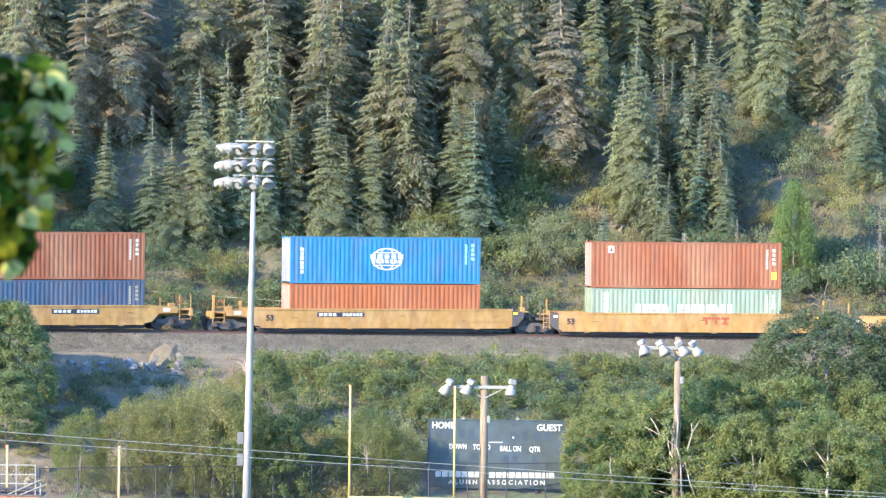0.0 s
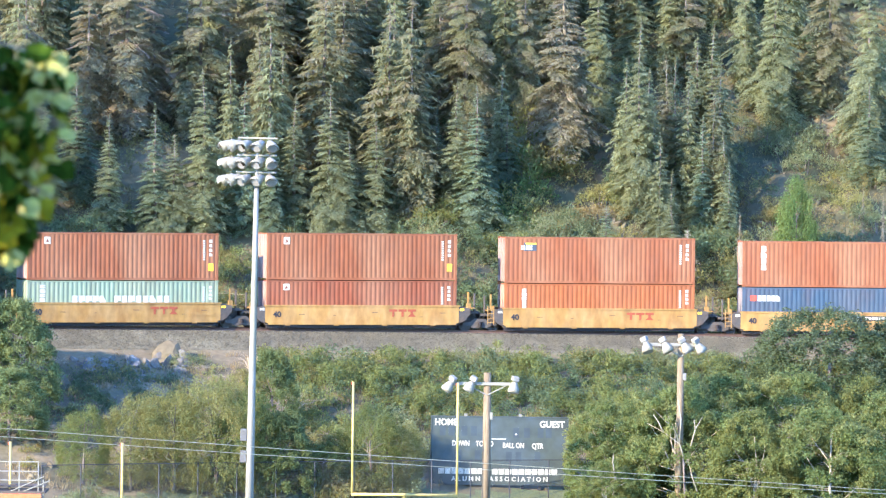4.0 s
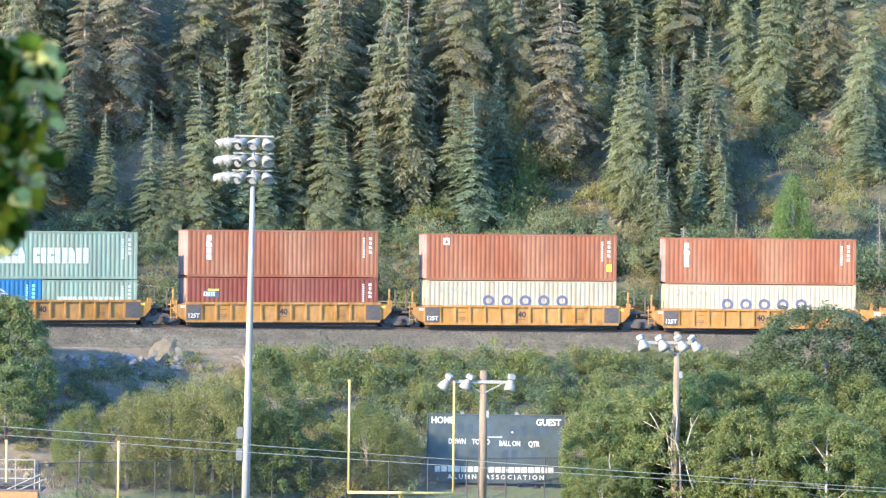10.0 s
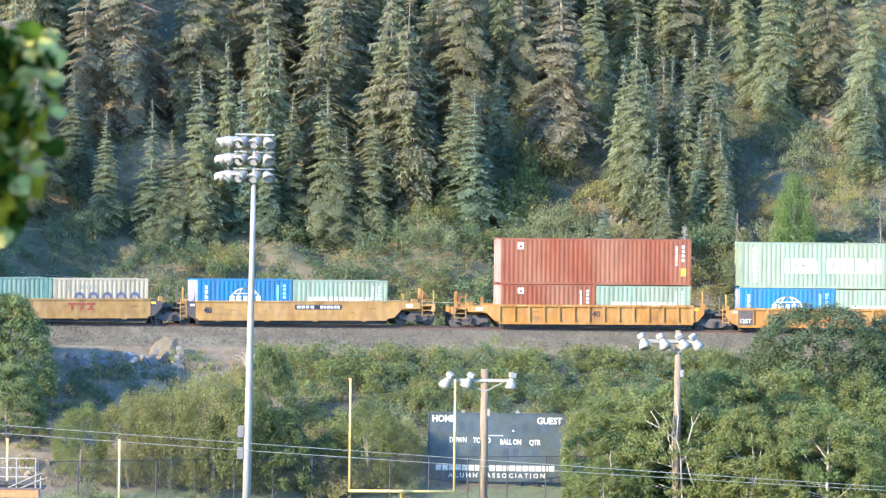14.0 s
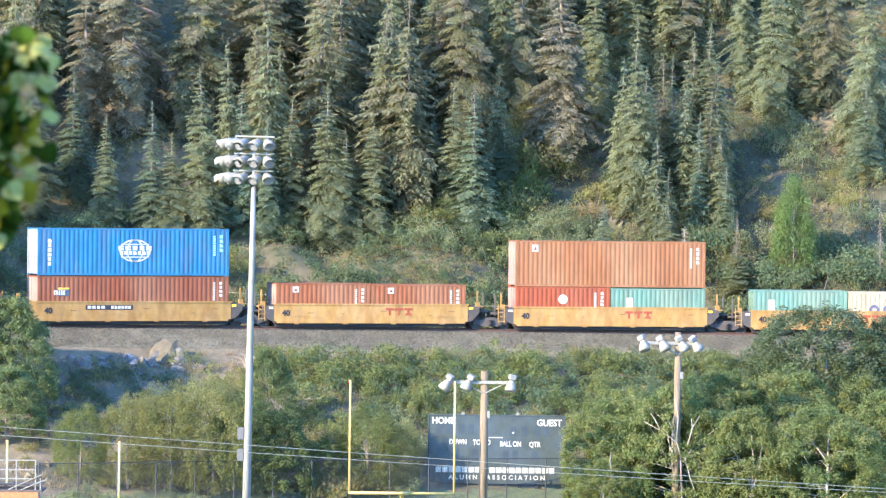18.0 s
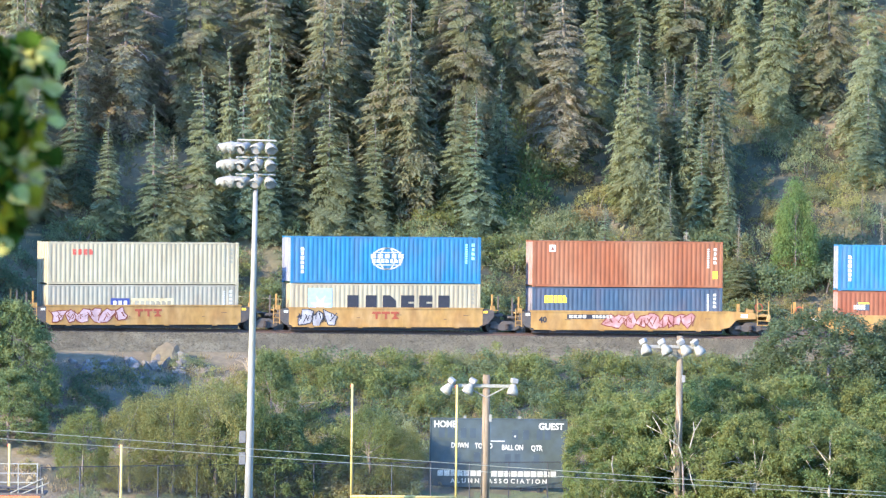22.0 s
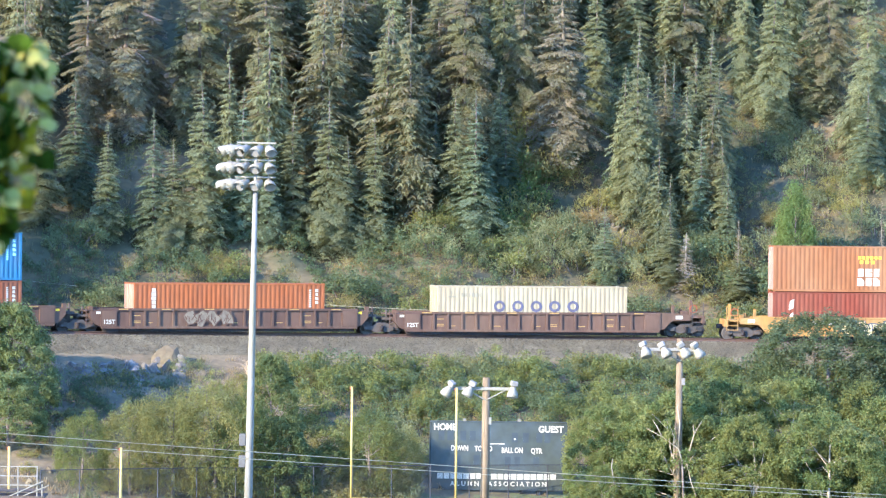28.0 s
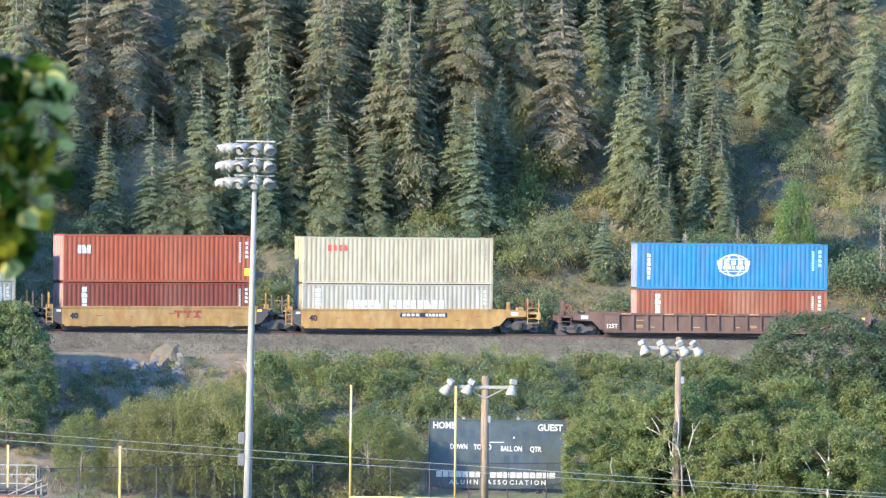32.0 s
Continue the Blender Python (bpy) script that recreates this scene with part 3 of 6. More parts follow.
        glyphs(bm, -2.7, 4.3, H * 0.36, H * 0.72, 6, 61, gap=0.28)
        add("black_mark", bm, LETTER_BLACK)
        ids(GREY)
    elif style == "red_small":
        add("red_mark", glyphs(bmesh.new(), -h + 1.5, -h + 2.9, H * 0.70, H * 0.83, 4, 71, gap=0.34), LETTER_RED)
        ids(GREY)
    elif style == "two_fields":
        add("blue_field", boxes((-2.1, -0.9, -1.226, -1.222, H * 0.40, H * 0.66)), LETTER_BLUE)
        add("white_strokes", glyphs(bmesh.new(), -2.0, -1.0, H * 0.44, H * 0.60, 3, 81, y=-1.231), LETTER_WHITE)
        add("yellow_field", boxes((-0.8, 1.9, -1.226, -1.222, H * 0.40, H * 0.66)), LIME)
        add("grey_strokes", glyphs(bmesh.new(), -0.6, 1.8, H * 0.44, H * 0.60, 7, 82, y=-1.231), GREY)
        ids()
    elif style == "yellow_word":
        add("yellow_mark", glyphs(bmesh.new(), -h + 0.75, -h + 2.2, H * 0.62, H * 0.80, 5, 91, gap=0.15), LETTER_YELLOW)
        ids()
    elif style == "white_red_word":
        bm = glyphs(bmesh.new(), -h + 0.95, -h + 2.4, H * 0.66, H * 0.8, 5, 92, gap=0.05)
        add("white_mark", bm, LETTER_WHITE)
        add("red_dot", boxes((-h + 0.5, -h + 0.9, -1.226, -1.222, H * 0.66, H * 0.8)), LETTER_RED)
        ids(WHITE)
    elif style == "block_words":
        bm = bmesh.new()
        for i in range(3):
            for j in range(2):
                glyphs(bm, -0.75 + 0.5 * i, -0.3 + 0.5 * i, H * (0.14 + 0.2 * j), H * (0.31 + 0.2 * j), 1, 93 + i + 3 * j, gap=0.05)
        add("block_mark", bm, LETTER_WHITE)
        bm = bmesh.new()
        for i in range(6):
            box(bm, -0.7 + 0.26 * i, -0.52 + 0.26 * i, -1.226, -1.222, H * 0.72, H * 0.78)
        for i in range(3):
            box(bm, -0.6 + 0.36 * i, -0.38 + 0.36 * i, -1.226, -1.222, H * 0.62, H * 0.69)
        add("yellow_dots", bm, LETTER_YELLOW)
        add("yellow_sticker", boxes((h - 0.75, h - 0.45, -1.226, -1.222, H * 0.36, H * 0.55)), LETTER_YELLOW)
        add("foot_bars", glyphs(bmesh.new(), h - 2.2, h - 1.1, H * 0.12, H * 0.2, 5, 97), LETTER_WHITE)
    elif style == "corner_word":
        add("corner_mark", glyphs(bmesh.new(), -h + 0.85, -h + 1.75, H * 0.6, H * 0.78, 3, 98, gap=0.08), LETTER_WHITE)
        ids()
        add("yellow_sticker", boxes((h - 0.66, h - 0.34, -1.226, -1.222, H * 0.14, H * 0.3)), LETTER_YELLOW)
    elif style == "split_mark":
        bm = prism(bmesh.new(), [(-h + 1.0, H * 0.55), (-h + 1.3, H * 0.6), (-h + 1.35, H * 0.82), (-h + 1.08, H * 0.78)], -1.226, -1.222)
        prism(bm, [(-h + 1.0, H * 0.28), (-h + 1.32, H * 0.32), (-h + 1.3, H * 0.50), (-h + 1.1, H * 0.46)], -1.226, -1.222)
        add("split_mark", bm, LETTER_WHITE)
        ids(LETTER_WHITE)
        add("yellow_sticker", boxes((h - 1.1, h - 0.95, -1.226, -1.222, H * 0.55, H * 0.65)), LETTER_YELLOW)
    elif style == "white_bar":
        add("white_bar", boxes((-h + 1.0, -h + 1.42, -1.226, -1.222, H * 0.3, H * 0.75)), LETTER_WHITE)
        ids(TEAL)
    elif style == "round_words":
        bm = bmesh.new()
        ring(bm, 0.0, H * 0.68, 0.3, 0.3, 0.3, steps=16)
        add("round_mark", bm, LETTER_WHITE)
        add("small_words", glyphs(bmesh.new(), -0.9, 0.9, H * 0.36, H * 0.46, 7, 99), LETTER_WHITE)
        ids()
    return out


def container(L, H, mat, style, label, group="containers on the freight train"):
    """A corrugated steel container, its base's middle at the origin, its doors at -x."""
    ob = empty("shipping_container")
    tagged(ob, label, "container", group)
    h = L / 2
    side = cached(("side_panel", L, H), lambda: corrugated(L - 0.24, 0.16, H - 0.11))
    a = shared("side_panel", side, mat, ob)
    a.location = (0, -1.214, 0)
    b = shared("side_panel", side, mat, ob)
    b.location, b.rotation_euler = (0, 1.214, 0), (0, 0, math.pi)
    post = cached(("corner_post", H), lambda: boxes((-0.08, 0.08, -0.08, 0.08, 0.115, H - 0.115), bevel=0.012))
    cast = cached(("corner_casting",), lambda: boxes((-0.09, 0.09, -0.085, 0.085, 0, 0.118), bevel=0.012))
    for x in (-h + 0.09, h - 0.09):
        for y in (-1.139, 1.139):
            shared("corner_post", post, DOOR_PAINT.get(mat, mat) if x < 0 and y > 0 else mat, ob).location = (x, y, 0)
            for z in (0, H - 0.118):
                shared("corner_casting", cast, mat, ob).location = (x, y, z)
    for y in (-1.183, 1.183):
        shared("bottom_rail", cached(("bottom_rail", L), lambda: boxes((-h + 0.18, h - 0.18, -0.033, 0.033, 0.02, 0.165))), mat, ob).location = (0, y, 0)
        shared("top_rail", cached(("top_rail", L, H), lambda: boxes((-h + 0.18, h - 0.18, -0.036, 0.036, H - 0.115, H - 0.02))), mat, ob).location = (0, y, 0)
    shared("roof", cached(("roof", L, H), lambda: boxes((-h + 0.1, h - 0.1, -1.14, 1.14, H - 0.09, H - 0.03))), mat, ob)
    shared("floor_frame", cached(("floor_frame", L), lambda: boxes((-h + 0.18, h - 0.18, -1.15, 1.15, 0.05, 0.15))), GRIME, ob)
    shared("end_panel", cached(("end_panel", H), lambda: boxes(*[(-0.03 + 0.02 * (i % 2), 0.03 - 0.02 * (i % 2), -1.06 + i * 0.1928, -1.06 + (i + 1) * 0.1928, 0.1, H - 0.1) for i in range(11)])), mat, ob).location = (h - 0.1, 0, 0)
    leaf = cached(("door", H), lambda: boxes((-0.03, 0.03, -0.52, 0.52, 0.1, H - 0.1), *[(-0.045, -0.03, -0.46, 0.46, 0.2 + i * (H - 0.4) / 5, 0.2 + (i + 0.7) * (H - 0.4) / 5) for i in range(5)]))
    rod = cached(("lock_rod", H), lambda: tube(bmesh.new(), [(0, 0, 0.12), (0, 0, H - 0.12)], 0.02, 6))
    for y in (-0.53, 0.53):
        d = shared("door", leaf, DOOR_PAINT.get(mat, mat), ob)
        d.location = (-h + 0.09, y, 0)
        for dy in (-0.22, 0.22):
            shared("lock_rod", rod, DOOR_PAINT.get(mat, mat), d).location = (-0.06, dy, 0)
    for i, (name, bm, m) in enumerate(marks_for(style, L, H) if ("marks", style, L, H) not in MESHES else MESHES[("marks", style, L, H)]):
        if isinstance(bm, bmesh.types.BMesh):
            me = bpy.data.meshes.new(name)
            bm.to_mesh(me)
            bm.free()
            MESHES.setdefault(("marks", style, L, H), []).append((name, me, m))
        else:
            me = bm
        mark = shared(name, me, m, ob)
        if name in ("identity_mark", "size_mark"):
            tagged(mark, "small painted figures", kind="stuff")
    return ob


# ---- well cars ----
def truck_meshes():
    frame_bm = bmesh.new()
    prism(frame_bm, [(-1.12, 0.36), (-1.12, 0.58), (-0.55, 0.62), (-0.32, 0.80), (0.32, 0.80), (0.55, 0.62), (1.12, 0.58), (1.12, 0.36),
                     (0.85, 0.40), (0.45, 0.22), (-0.45, 0.22), (-0.85, 0.40)], -1.1, -0.95)
    box(frame_bm, -0.2, 0.2, -1.14, -1.06, 0.28, 0.66)
    for x in (-0.88, 0.88):
        box(frame_bm, x - 0.17, x + 0.17, -1.16, -1.06, 0.36, 0.60)
    wheel_bm = bmesh.new()
    tube(wheel_bm, [(0, -0.06, 0), (0, -0.02, 0), (0, 0.04, 0), (0, 0.07, 0)], [0.40, 0.42, 0.42, 0.46], 20)
    tube(wheel_bm, [(0, -0.12, 0), (0, -0.05, 0)], 0.11, 10)
    axle_bm = tube(bmesh.new(), [(0, -0.98, 0), (0, 0.98, 0)], 0.08, 8)
    bolster_bm = boxes((-0.25, 0.25, -0.95, 0.95, 0.45, 0.8), bevel=0.03)
    spring_bm = bmesh.new()
    tube(spring_bm, [(0, -1.17, 0.30 + 0.035 * k) for k in range(10)], [0.13 if k % 2 else 0.09 for k in range(10)], 10)
    res = {}
    for k, bm in (("side_frame", frame_bm), ("wheel", wheel_bm), ("axle", axle_bm), ("bolster", bolster_bm), ("spring", spring_bm)):
        me = bpy.data.meshes.new(k)
        bm.to_mesh(me)
        bm.free()
        res[k] = me
    return res


TRUCK = truck_meshes()


def add_truck(car, x):
    t = shared("truck", TRUCK["bolster"], BLACK, car, "black cast steel truck with two axles")
    t.location = (x, 0, 0)
    for k in ("side_frame", "spring"):
        for turn in (0, math.pi):
            o = shared(k, TRUCK[k], GRIME if k == "side_frame" else BLACK, t)
            o.rotation_euler = (0, 0, turn)
    for ax in (-0.88, 0.88):
        shared("axle", TRUCK["axle"], BLACK, t).location = (ax, 0, 0.42)
        for y, turn in ((-0.75, 0), (0.75, math.pi)):
            o = shared("wheel", TRUCK["wheel"], GRIME, t)
            o.location, o.rotation_euler = (ax, y, 0.42), (0, 0, turn)


def plain_side(w):
    bm = bmesh.new()
    prism(bm, [(-w, 0.42), (-w + 0.25, 0.34), (w - 0.25, 0.34), (w, 0.42), (w, 1.42), (-w, 1.42)], -1.36, -1.30)
    box(bm, -w - 0.05, w + 0.05, -1.40, -1.26, 1.40, 1.50)
    box(bm, -w + 0.2, w - 0.2, -1.39, -1.27, 0.28, 0.36)
    box(bm, -w + 0.05, w - 0.05, -1.372, -1.358, 0.66, 0.69)
    for i in range(4):
        x = -w + (i + 0.35) * (2 * w) / 4
        box(bm, x, x + w * 0.26, -1.376, -1.358, 0.70, 0.86)
        box(bm, x + 0.2, x + 0.5, -1.38, -1.3, 0.22, 0.30)
    return bm


def ribbed_side(w, ribs):
    bm = bmesh.new()
    box(bm, -w, w, -1.33, -1.29, 0.34, 1.40)
    box(bm, -w - 0.05, w + 0.05, -1.42, -1.26, 1.36, 1.50)
    box(bm, -w, w, -1.42, -1.27, 0.26, 0.40)
    for i in range(ribs + 1):
        x = -w + 2 * w * i / ribs
        prism(bm, [(x - 0.07, 0.4), (x + 0.07, 0.4), (x + 0.055, 1.37), (x - 0.055, 1.37)], -1.41, -1.33)
    return bm


def mirrored(maker):
    bm = maker()
    for v in bm.verts:
        v.co.y = -v.co.y
    bmesh.ops.reverse_faces(bm, faces=bm.faces[:])
    return bm


def well_car(kind, w, mat, ends, label, number="", size="", red_mark=None, plate=None, spray=None):
    """One unit of a container well car: w is half the well's length; ends: 'end' or 'mid' at -x and +x. The origin lies on the rail top."""
    car = empty("well_car")
    tagged(car, label, "rail car", "well cars of the freight train")
    side = (lambda: plain_side(w)) if kind == "plain" else (lambda: ribbed_side(w, round(2 * w / 0.92)))
    shared("side_sill", cached(("side_sill", kind, w), side), mat, car)
    shared("side_sill", cached(("side_sill_far", kind, w), lambda: mirrored(side)), mat, car)
    shared("well_floor", cached(("well_floor", w), lambda: boxes((-w, w, -1.28, 1.28, 0.26, 0.34))), GRIME, car)
    # low black boxes close the gap and stand in for the shadow under the car
    shared("underframe", cached(("underframe", w), lambda: boxes((-w + 0.1, w - 0.1, -1.12, 1.12, 0.07, 0.258), (-w + 1.2, -w + 2.6, -1.22, 1.22, 0.10, 0.24), (w - 2.9, w - 1.3, -1.22, 1.22, 0.10, 0.24))), BLACK, car)
    for sgn, end in ((-1, ends[0]), (1, ends[1])):
        def flip(bm):
            if sgn < 0:
                for v in bm.verts:
                    v.co.x = -v.co.x
                bmesh.ops.reverse_faces(bm, faces=bm.faces[:])
            return bm
        if end == "mid":
            for y0 in (-1.34, 0.9):
                shared("bulkhead", cached(("bulkhead", w, sgn, y0), lambda: flip(prism(bmesh.new(), [(w, 0.36), (w + 0.35, 0.5), (w + 0.75, 0.95), (w + 0.75, 1.3), (w, 1.46)], y0, y0 + 0.44))), GRIME if kind == "plain" else mat, car)
            shared("end_deck", cached(("end_deck", w, sgn), lambda: flip(boxes((w, w + 1.42, -1.0, 1.0, 0.98, 1.12), (w + 0.2, w + 1.4, -0.35, 0.35, 0.5, 1.0)))), GRIME, car)
            shared("deck_plate", cached(("deck_plate", w, sgn), lambda: flip(boxes((w, w + 1.05, -1.3, 1.3, 1.30, 1.37), (w + 0.55, w + 0.8, -1.3, -1.1, 1.37, 1.62)))), mat, car)
            if sgn < 0:
                shared("ladder", cached(("ladder", w), lambda: boxes((-w - 1.0, -w - 0.95, -1.36, -1.31, 0.45, 1.62), (-w - 0.62, -w - 0.57, -1.36, -1.31, 0.45, 1.62),
                                                                      *[(-w - 1.0, -w - 0.57, -1.35, -1.32, 0.55 + 0.28 * i, 0.59 + 0.28 * i) for i in range(4)])), YELLOW if kind == "plain" else mat, car)
            for x, z, m in ((0.72, 2.32, YELLOW if mat != BROWN else BROWN), (1.12, 2.25, GRIME)):
                if mat == BROWN:
                    z = 1.62
                shared("post", cached(("post", z), lambda: boxes((-0.05, 0.05, -0.05, 0.05, 0.9, z), bevel=0.008)), m, car).location = (sgn * (w + x), -0.9, 0)
            shared("warning_plate", cached(("warning_plate", w, sgn), lambda: flip(boxes((w + 0.06, w + 0.34, -1.348, -1.342, 1.16, 1.3)))), LETTER_WHITE if sgn < 0 else LETTER_YELLOW, car)
            if sgn < 0:
                add_truck(car, -w - 1.45)
        else:
            for y0 in (-1.36, 1.28):
                shared("end_sill", cached(("end_sill", w, sgn, y0), lambda: flip(prism(bmesh.new(), [(w, 0.42), (w + 0.3, 0.46), (w + 0.8, 0.98), (w + 2.0, 1.02), (w + 2.0, 1.38), (w + 0.3, 1.5), (w, 1.5)], y0, y0 + 0.08))), mat, car)
            shared("platform", cached(("platform", w, sgn), lambda: flip(boxes((w, w + 2.9, -1.33, 1.33, 1.18, 1.28), (w + 2.75, w + 2.95, -1.4, 1.4, 0.85, 1.3), (w + 0.4, w + 2.9, -0.3, 0.3, 0.78, 1.2)))), mat, car)
            shared("coupler", cached(("coupler", w, sgn), lambda: flip(boxes((w + 2.9, w + 3.32, -0.11, 0.11, 0.72, 0.98), (w + 3.12, w + 3.32, -0.17, 0.17, 0.70, 1.0), bevel=0.02))), BLACK, car)
            rail = cached(("handrail", w, sgn), lambda: flip(boxes((w + 2.1, w + 2.15, -1.36, -1.31, 0.6, 2.15), (w + 2.82, w + 2.87, -1.36, -1.31, 0.6, 2.15), (w + 2.1, w + 2.87, -1.36, -1.31, 1.55, 1.59),
                                                                   (w + 2.1, w + 2.87, -1.36, -1.31, 0.62, 0.66), (w + 2.1, w + 2.87, -1.36, -1.31, 0.9, 0.94))))
            shared("handrail", rail, YELLOW if mat != BROWN else GRIME, car)
            for x, y, z in ((1.0, -0.8, 1.95), (1.6, -0.5, 1.7), (2.45, 0.4, 2.25)):
                shared("post", cached(("end_post", x), lambda: boxes((-0.09, 0.09, -0.09, 0.09, 1.2, z), bevel=0.015)), mat, car).location = (sgn * (w + x), y, 0)
            shared("brake_wheel", cached(("brake_wheel",), lambda: ring(bmesh.new(), 0, 0, 0.26, 0.26, 0.06, y=0)), RUST_RED, car).location = (sgn * (w + 2.3), -0.95, 1.75)
            shared("brake_box", cached(("brake_box",), lambda: boxes((-0.22, 0.22, -0.2, 0.2, 1.2, 1.6), bevel=0.03)), mat, car).location = (sgn * (w + 1.75), -0.8, 0)
            shared("end_label", cached(("end_label", w, sgn), lambda: flip(boxes((w + 1.05, w + 1.5, -1.366, -1.361, 1.1, 1.32)))), LETTER_WHITE, car)
            add_truck(car, sgn * (w + 1.75))
    y = -1.38 if kind == "plain" else -1.425
    if size:
        shared("size_figures", cached(("size_figures", size), lambda: lettering(size, 0.5, depth=0.006)), LETTER_BLACK, car).location = (-w + 0.75 if kind == "plain" else (0.0 if round(2 * w / 0.92) % 2 else w / round(2 * w / 0.92)), y if kind == "plain" else -1.336, 0.9)
    if number:
        shared("capacity_figures", cached(("capacity_figures", number), lambda: lettering(number, 0.36, depth=0.006)), LETTER_WHITE, car).location = (-w + 0.45, y - 0.012, 0.66)
        for sx in (-w + 0.46, w - 0.46):
            shared("dark_panel", cached(("dark_panel",), lambda: boxes((-0.46, 0.46, -1.428, -1.418, 0.42, 1.35))), GRIME if mat != BROWN else BROWN, car).location = (sx, 0, 0)
    if red_mark is not None:
        bm = bmesh.new()
        for i in range(3):
            x = red_mark + i * 0.6
            box(bm, x, x + 0.52, y - 0.004, y, 1.10, 1.24)
            if i < 2:
                box(bm, x + 0.19, x + 0.33, y - 0.004, y, 0.78, 1.10)
            else:
                prism(bm, [(x, 0.78), (x + 0.52, 0.78), (x + 0.34, 0.96), (x + 0.34, 1.10), (x + 0.18, 1.10), (x + 0.18, 0.96)], y - 0.004, y)
        part("red_mark", bm, RUST_RED, car)
    if plate is not None:
        part("number_plate", boxes((plate, plate + 3.0, y - 0.004, y, 0.98, 1.26)), LETTER_BLACK, car)
        bm = glyphs(bmesh.new(), plate + 0.1, plate + 1.25, 1.03, 1.21, 4, 7, y=y - 0.009)
        glyphs(bm, plate + 1.6, plate + 2.9, 1.03, 1.21, 6, 8, y=y - 0.009)
        part("number_bars", bm, LETTER_WHITE, car)
    ink = LETTER_TAN if mat == BROWN else FADED_INK
    if kind == "ribbed":
        ribs = round(2 * w / 0.92)
        for i in range(ribs):
            x = -w + 2 * w * (i + 0.5) / ribs
            if i % 3 == 1:
                shared("reflector_strip", cached(("reflector_strip",), lambda: boxes((-0.3, 0.3, -1.424, -1.4205, 1.41, 1.47))), LETTER_TAN, car).location = (x, 0, 0)
            if i % 4 == 2 or (mat == BROWN and i % 3 == 0):
                for z in (0.62, 0.72, 1.05)[:1 + i % 3]:
                    shared("stencil_bar", cached(("stencil_bar", i % 2), lambda: boxes((-0.24, 0.2 - 0.16 * (i % 2), -1.3345, -1.331, -0.022, 0.022))), ink, car).location = (x, 0, z)
    else:
        for x, z, c in ((-w + 2.3, 0.92, 0), (-w * 0.28, 0.86, 1), (w * 0.12, 1.04, 0), (w * 0.62, 0.78, 1), (w - 1.1, 1.02, 0)):
            shared("stencil_bar", cached(("stencil_bar_low", c), lambda: boxes((-0.16, 0.22 - 0.2 * c, -1.3825, -1.3785, -0.018, 0.018))), FADED_INK, car).location = (x, 0, z)
    for k, row in enumerate(spray or ()):
        add_spray(car, y - 0.004 * (1 + k), *row)
    return car


def add_spray(car, y, x0, x1, fill, line, seed):
    """Sprayed shapes on a car's side: round-cornered blobs with a dark outline, no letters."""
    r = random.Random(seed)
    k = max(3, round((x1 - x0) / 0.75))
    w = (x1 - x0) / k
    for name, grow, off, mat in (("spray_outline", 0.07, 0.0, line), ("spray_fill", 0.0, 0.003, fill)):
        r = random.Random(seed)
        for i in range(k):
            bm = bmesh.new()
            cx, cz = x0 + (i + 0.5) * w, 0.88 + r.uniform(-0.06, 0.06)
            slant = r.uniform(-0.5, 0.5)
            pts = []
            for j in range(9):
                a = 2 * math.pi * j / 9
                rr = r.uniform(0.55, 1.4)
                px, pz = (w * 0.52 * rr + grow) * math.cos(a), (0.40 * rr + grow) * math.sin(a)
                pts.append((cx + px + slant * pz, min(1.42, max(0.36, cz + pz))))
            prism(bm, pts, y - off - 0.0008 * (i % 2) - 0.0015, y - off - 0.0008 * (i % 2))
            part(name, bm, mat, car)
    r = random.Random(seed + 1)
    for i in range(k):
        cx = x0 + (i + 0.5) * w
        for j in range(5):
            bm = bmesh.new()
            a, h = r.uniform(-0.36, 0.36), r.uniform(0.15, 0.5)
            z = 0.88 + r.uniform(-0.2, 0.15)
            k2 = r.uniform(-0.35, 0.35)
            prism(bm, [(cx + a - 0.03, z - h / 2), (cx + a + 0.03, z - h / 2), (cx + a + k2 + 0.03, z + h / 2), (cx + a + k2 - 0.03, z + h / 2)], y - 0.0075 - 0.001 * j, y - 0.0065 - 0.001 * j)
            part("spray_stroke", bm, line, car)


RIDES = []


def consist(s_left, car, loads, length=12.19):
    """Sets a car and its loads on the line; s_left: where the load's rear end stands at the clip's start."""
    mid = s_left + length / 2
    RIDES.append((car, mid, 0.0))
    car.matrix_basis = track_pose(mid)
    for ob, dx, z in loads:
        RIDES.append((ob, mid + dx, z))
        ob.matrix_basis = track_pose(mid + dx, z)


def forty(lower, upper=None, joint=3.03, top=None):
    """A forty-foot load: lower and upper are (material, style, label). joint: the height of the seam over the rail."""
    H = 2.59 if joint > 2.9 else 2.44
    rows = [(container(12.19, H, *lower), 0, joint - H)]
    if upper:
        rows.append((container(12.19, 2.9 if top is None else top, *upper), 0, joint + 0.012))
    return rows


def twenties(rear, front, upper=None, joint=2.74, top=2.9):
    H = 2.59 if joint > 2.9 else 2.44
    rows = [(container(6.06, H, *rear), -3.07, joint - H), (container(6.06, H, *front), 3.07, joint - H)]
    if upper:
        rows.append((container(12.19, top, *upper), 0, joint + 0.012))
    return rows


YL = "yellow steel container well car with smooth sides"
AL = "weathered amber well car with ribbed sides"
BL = "rust-brown well car with ribbed sides"
U40, U53 = 6.2, 8.15
R_RED = "faded red corrugated steel container stacked on top"
L_RED = "brick-red corrugated container set in the well"

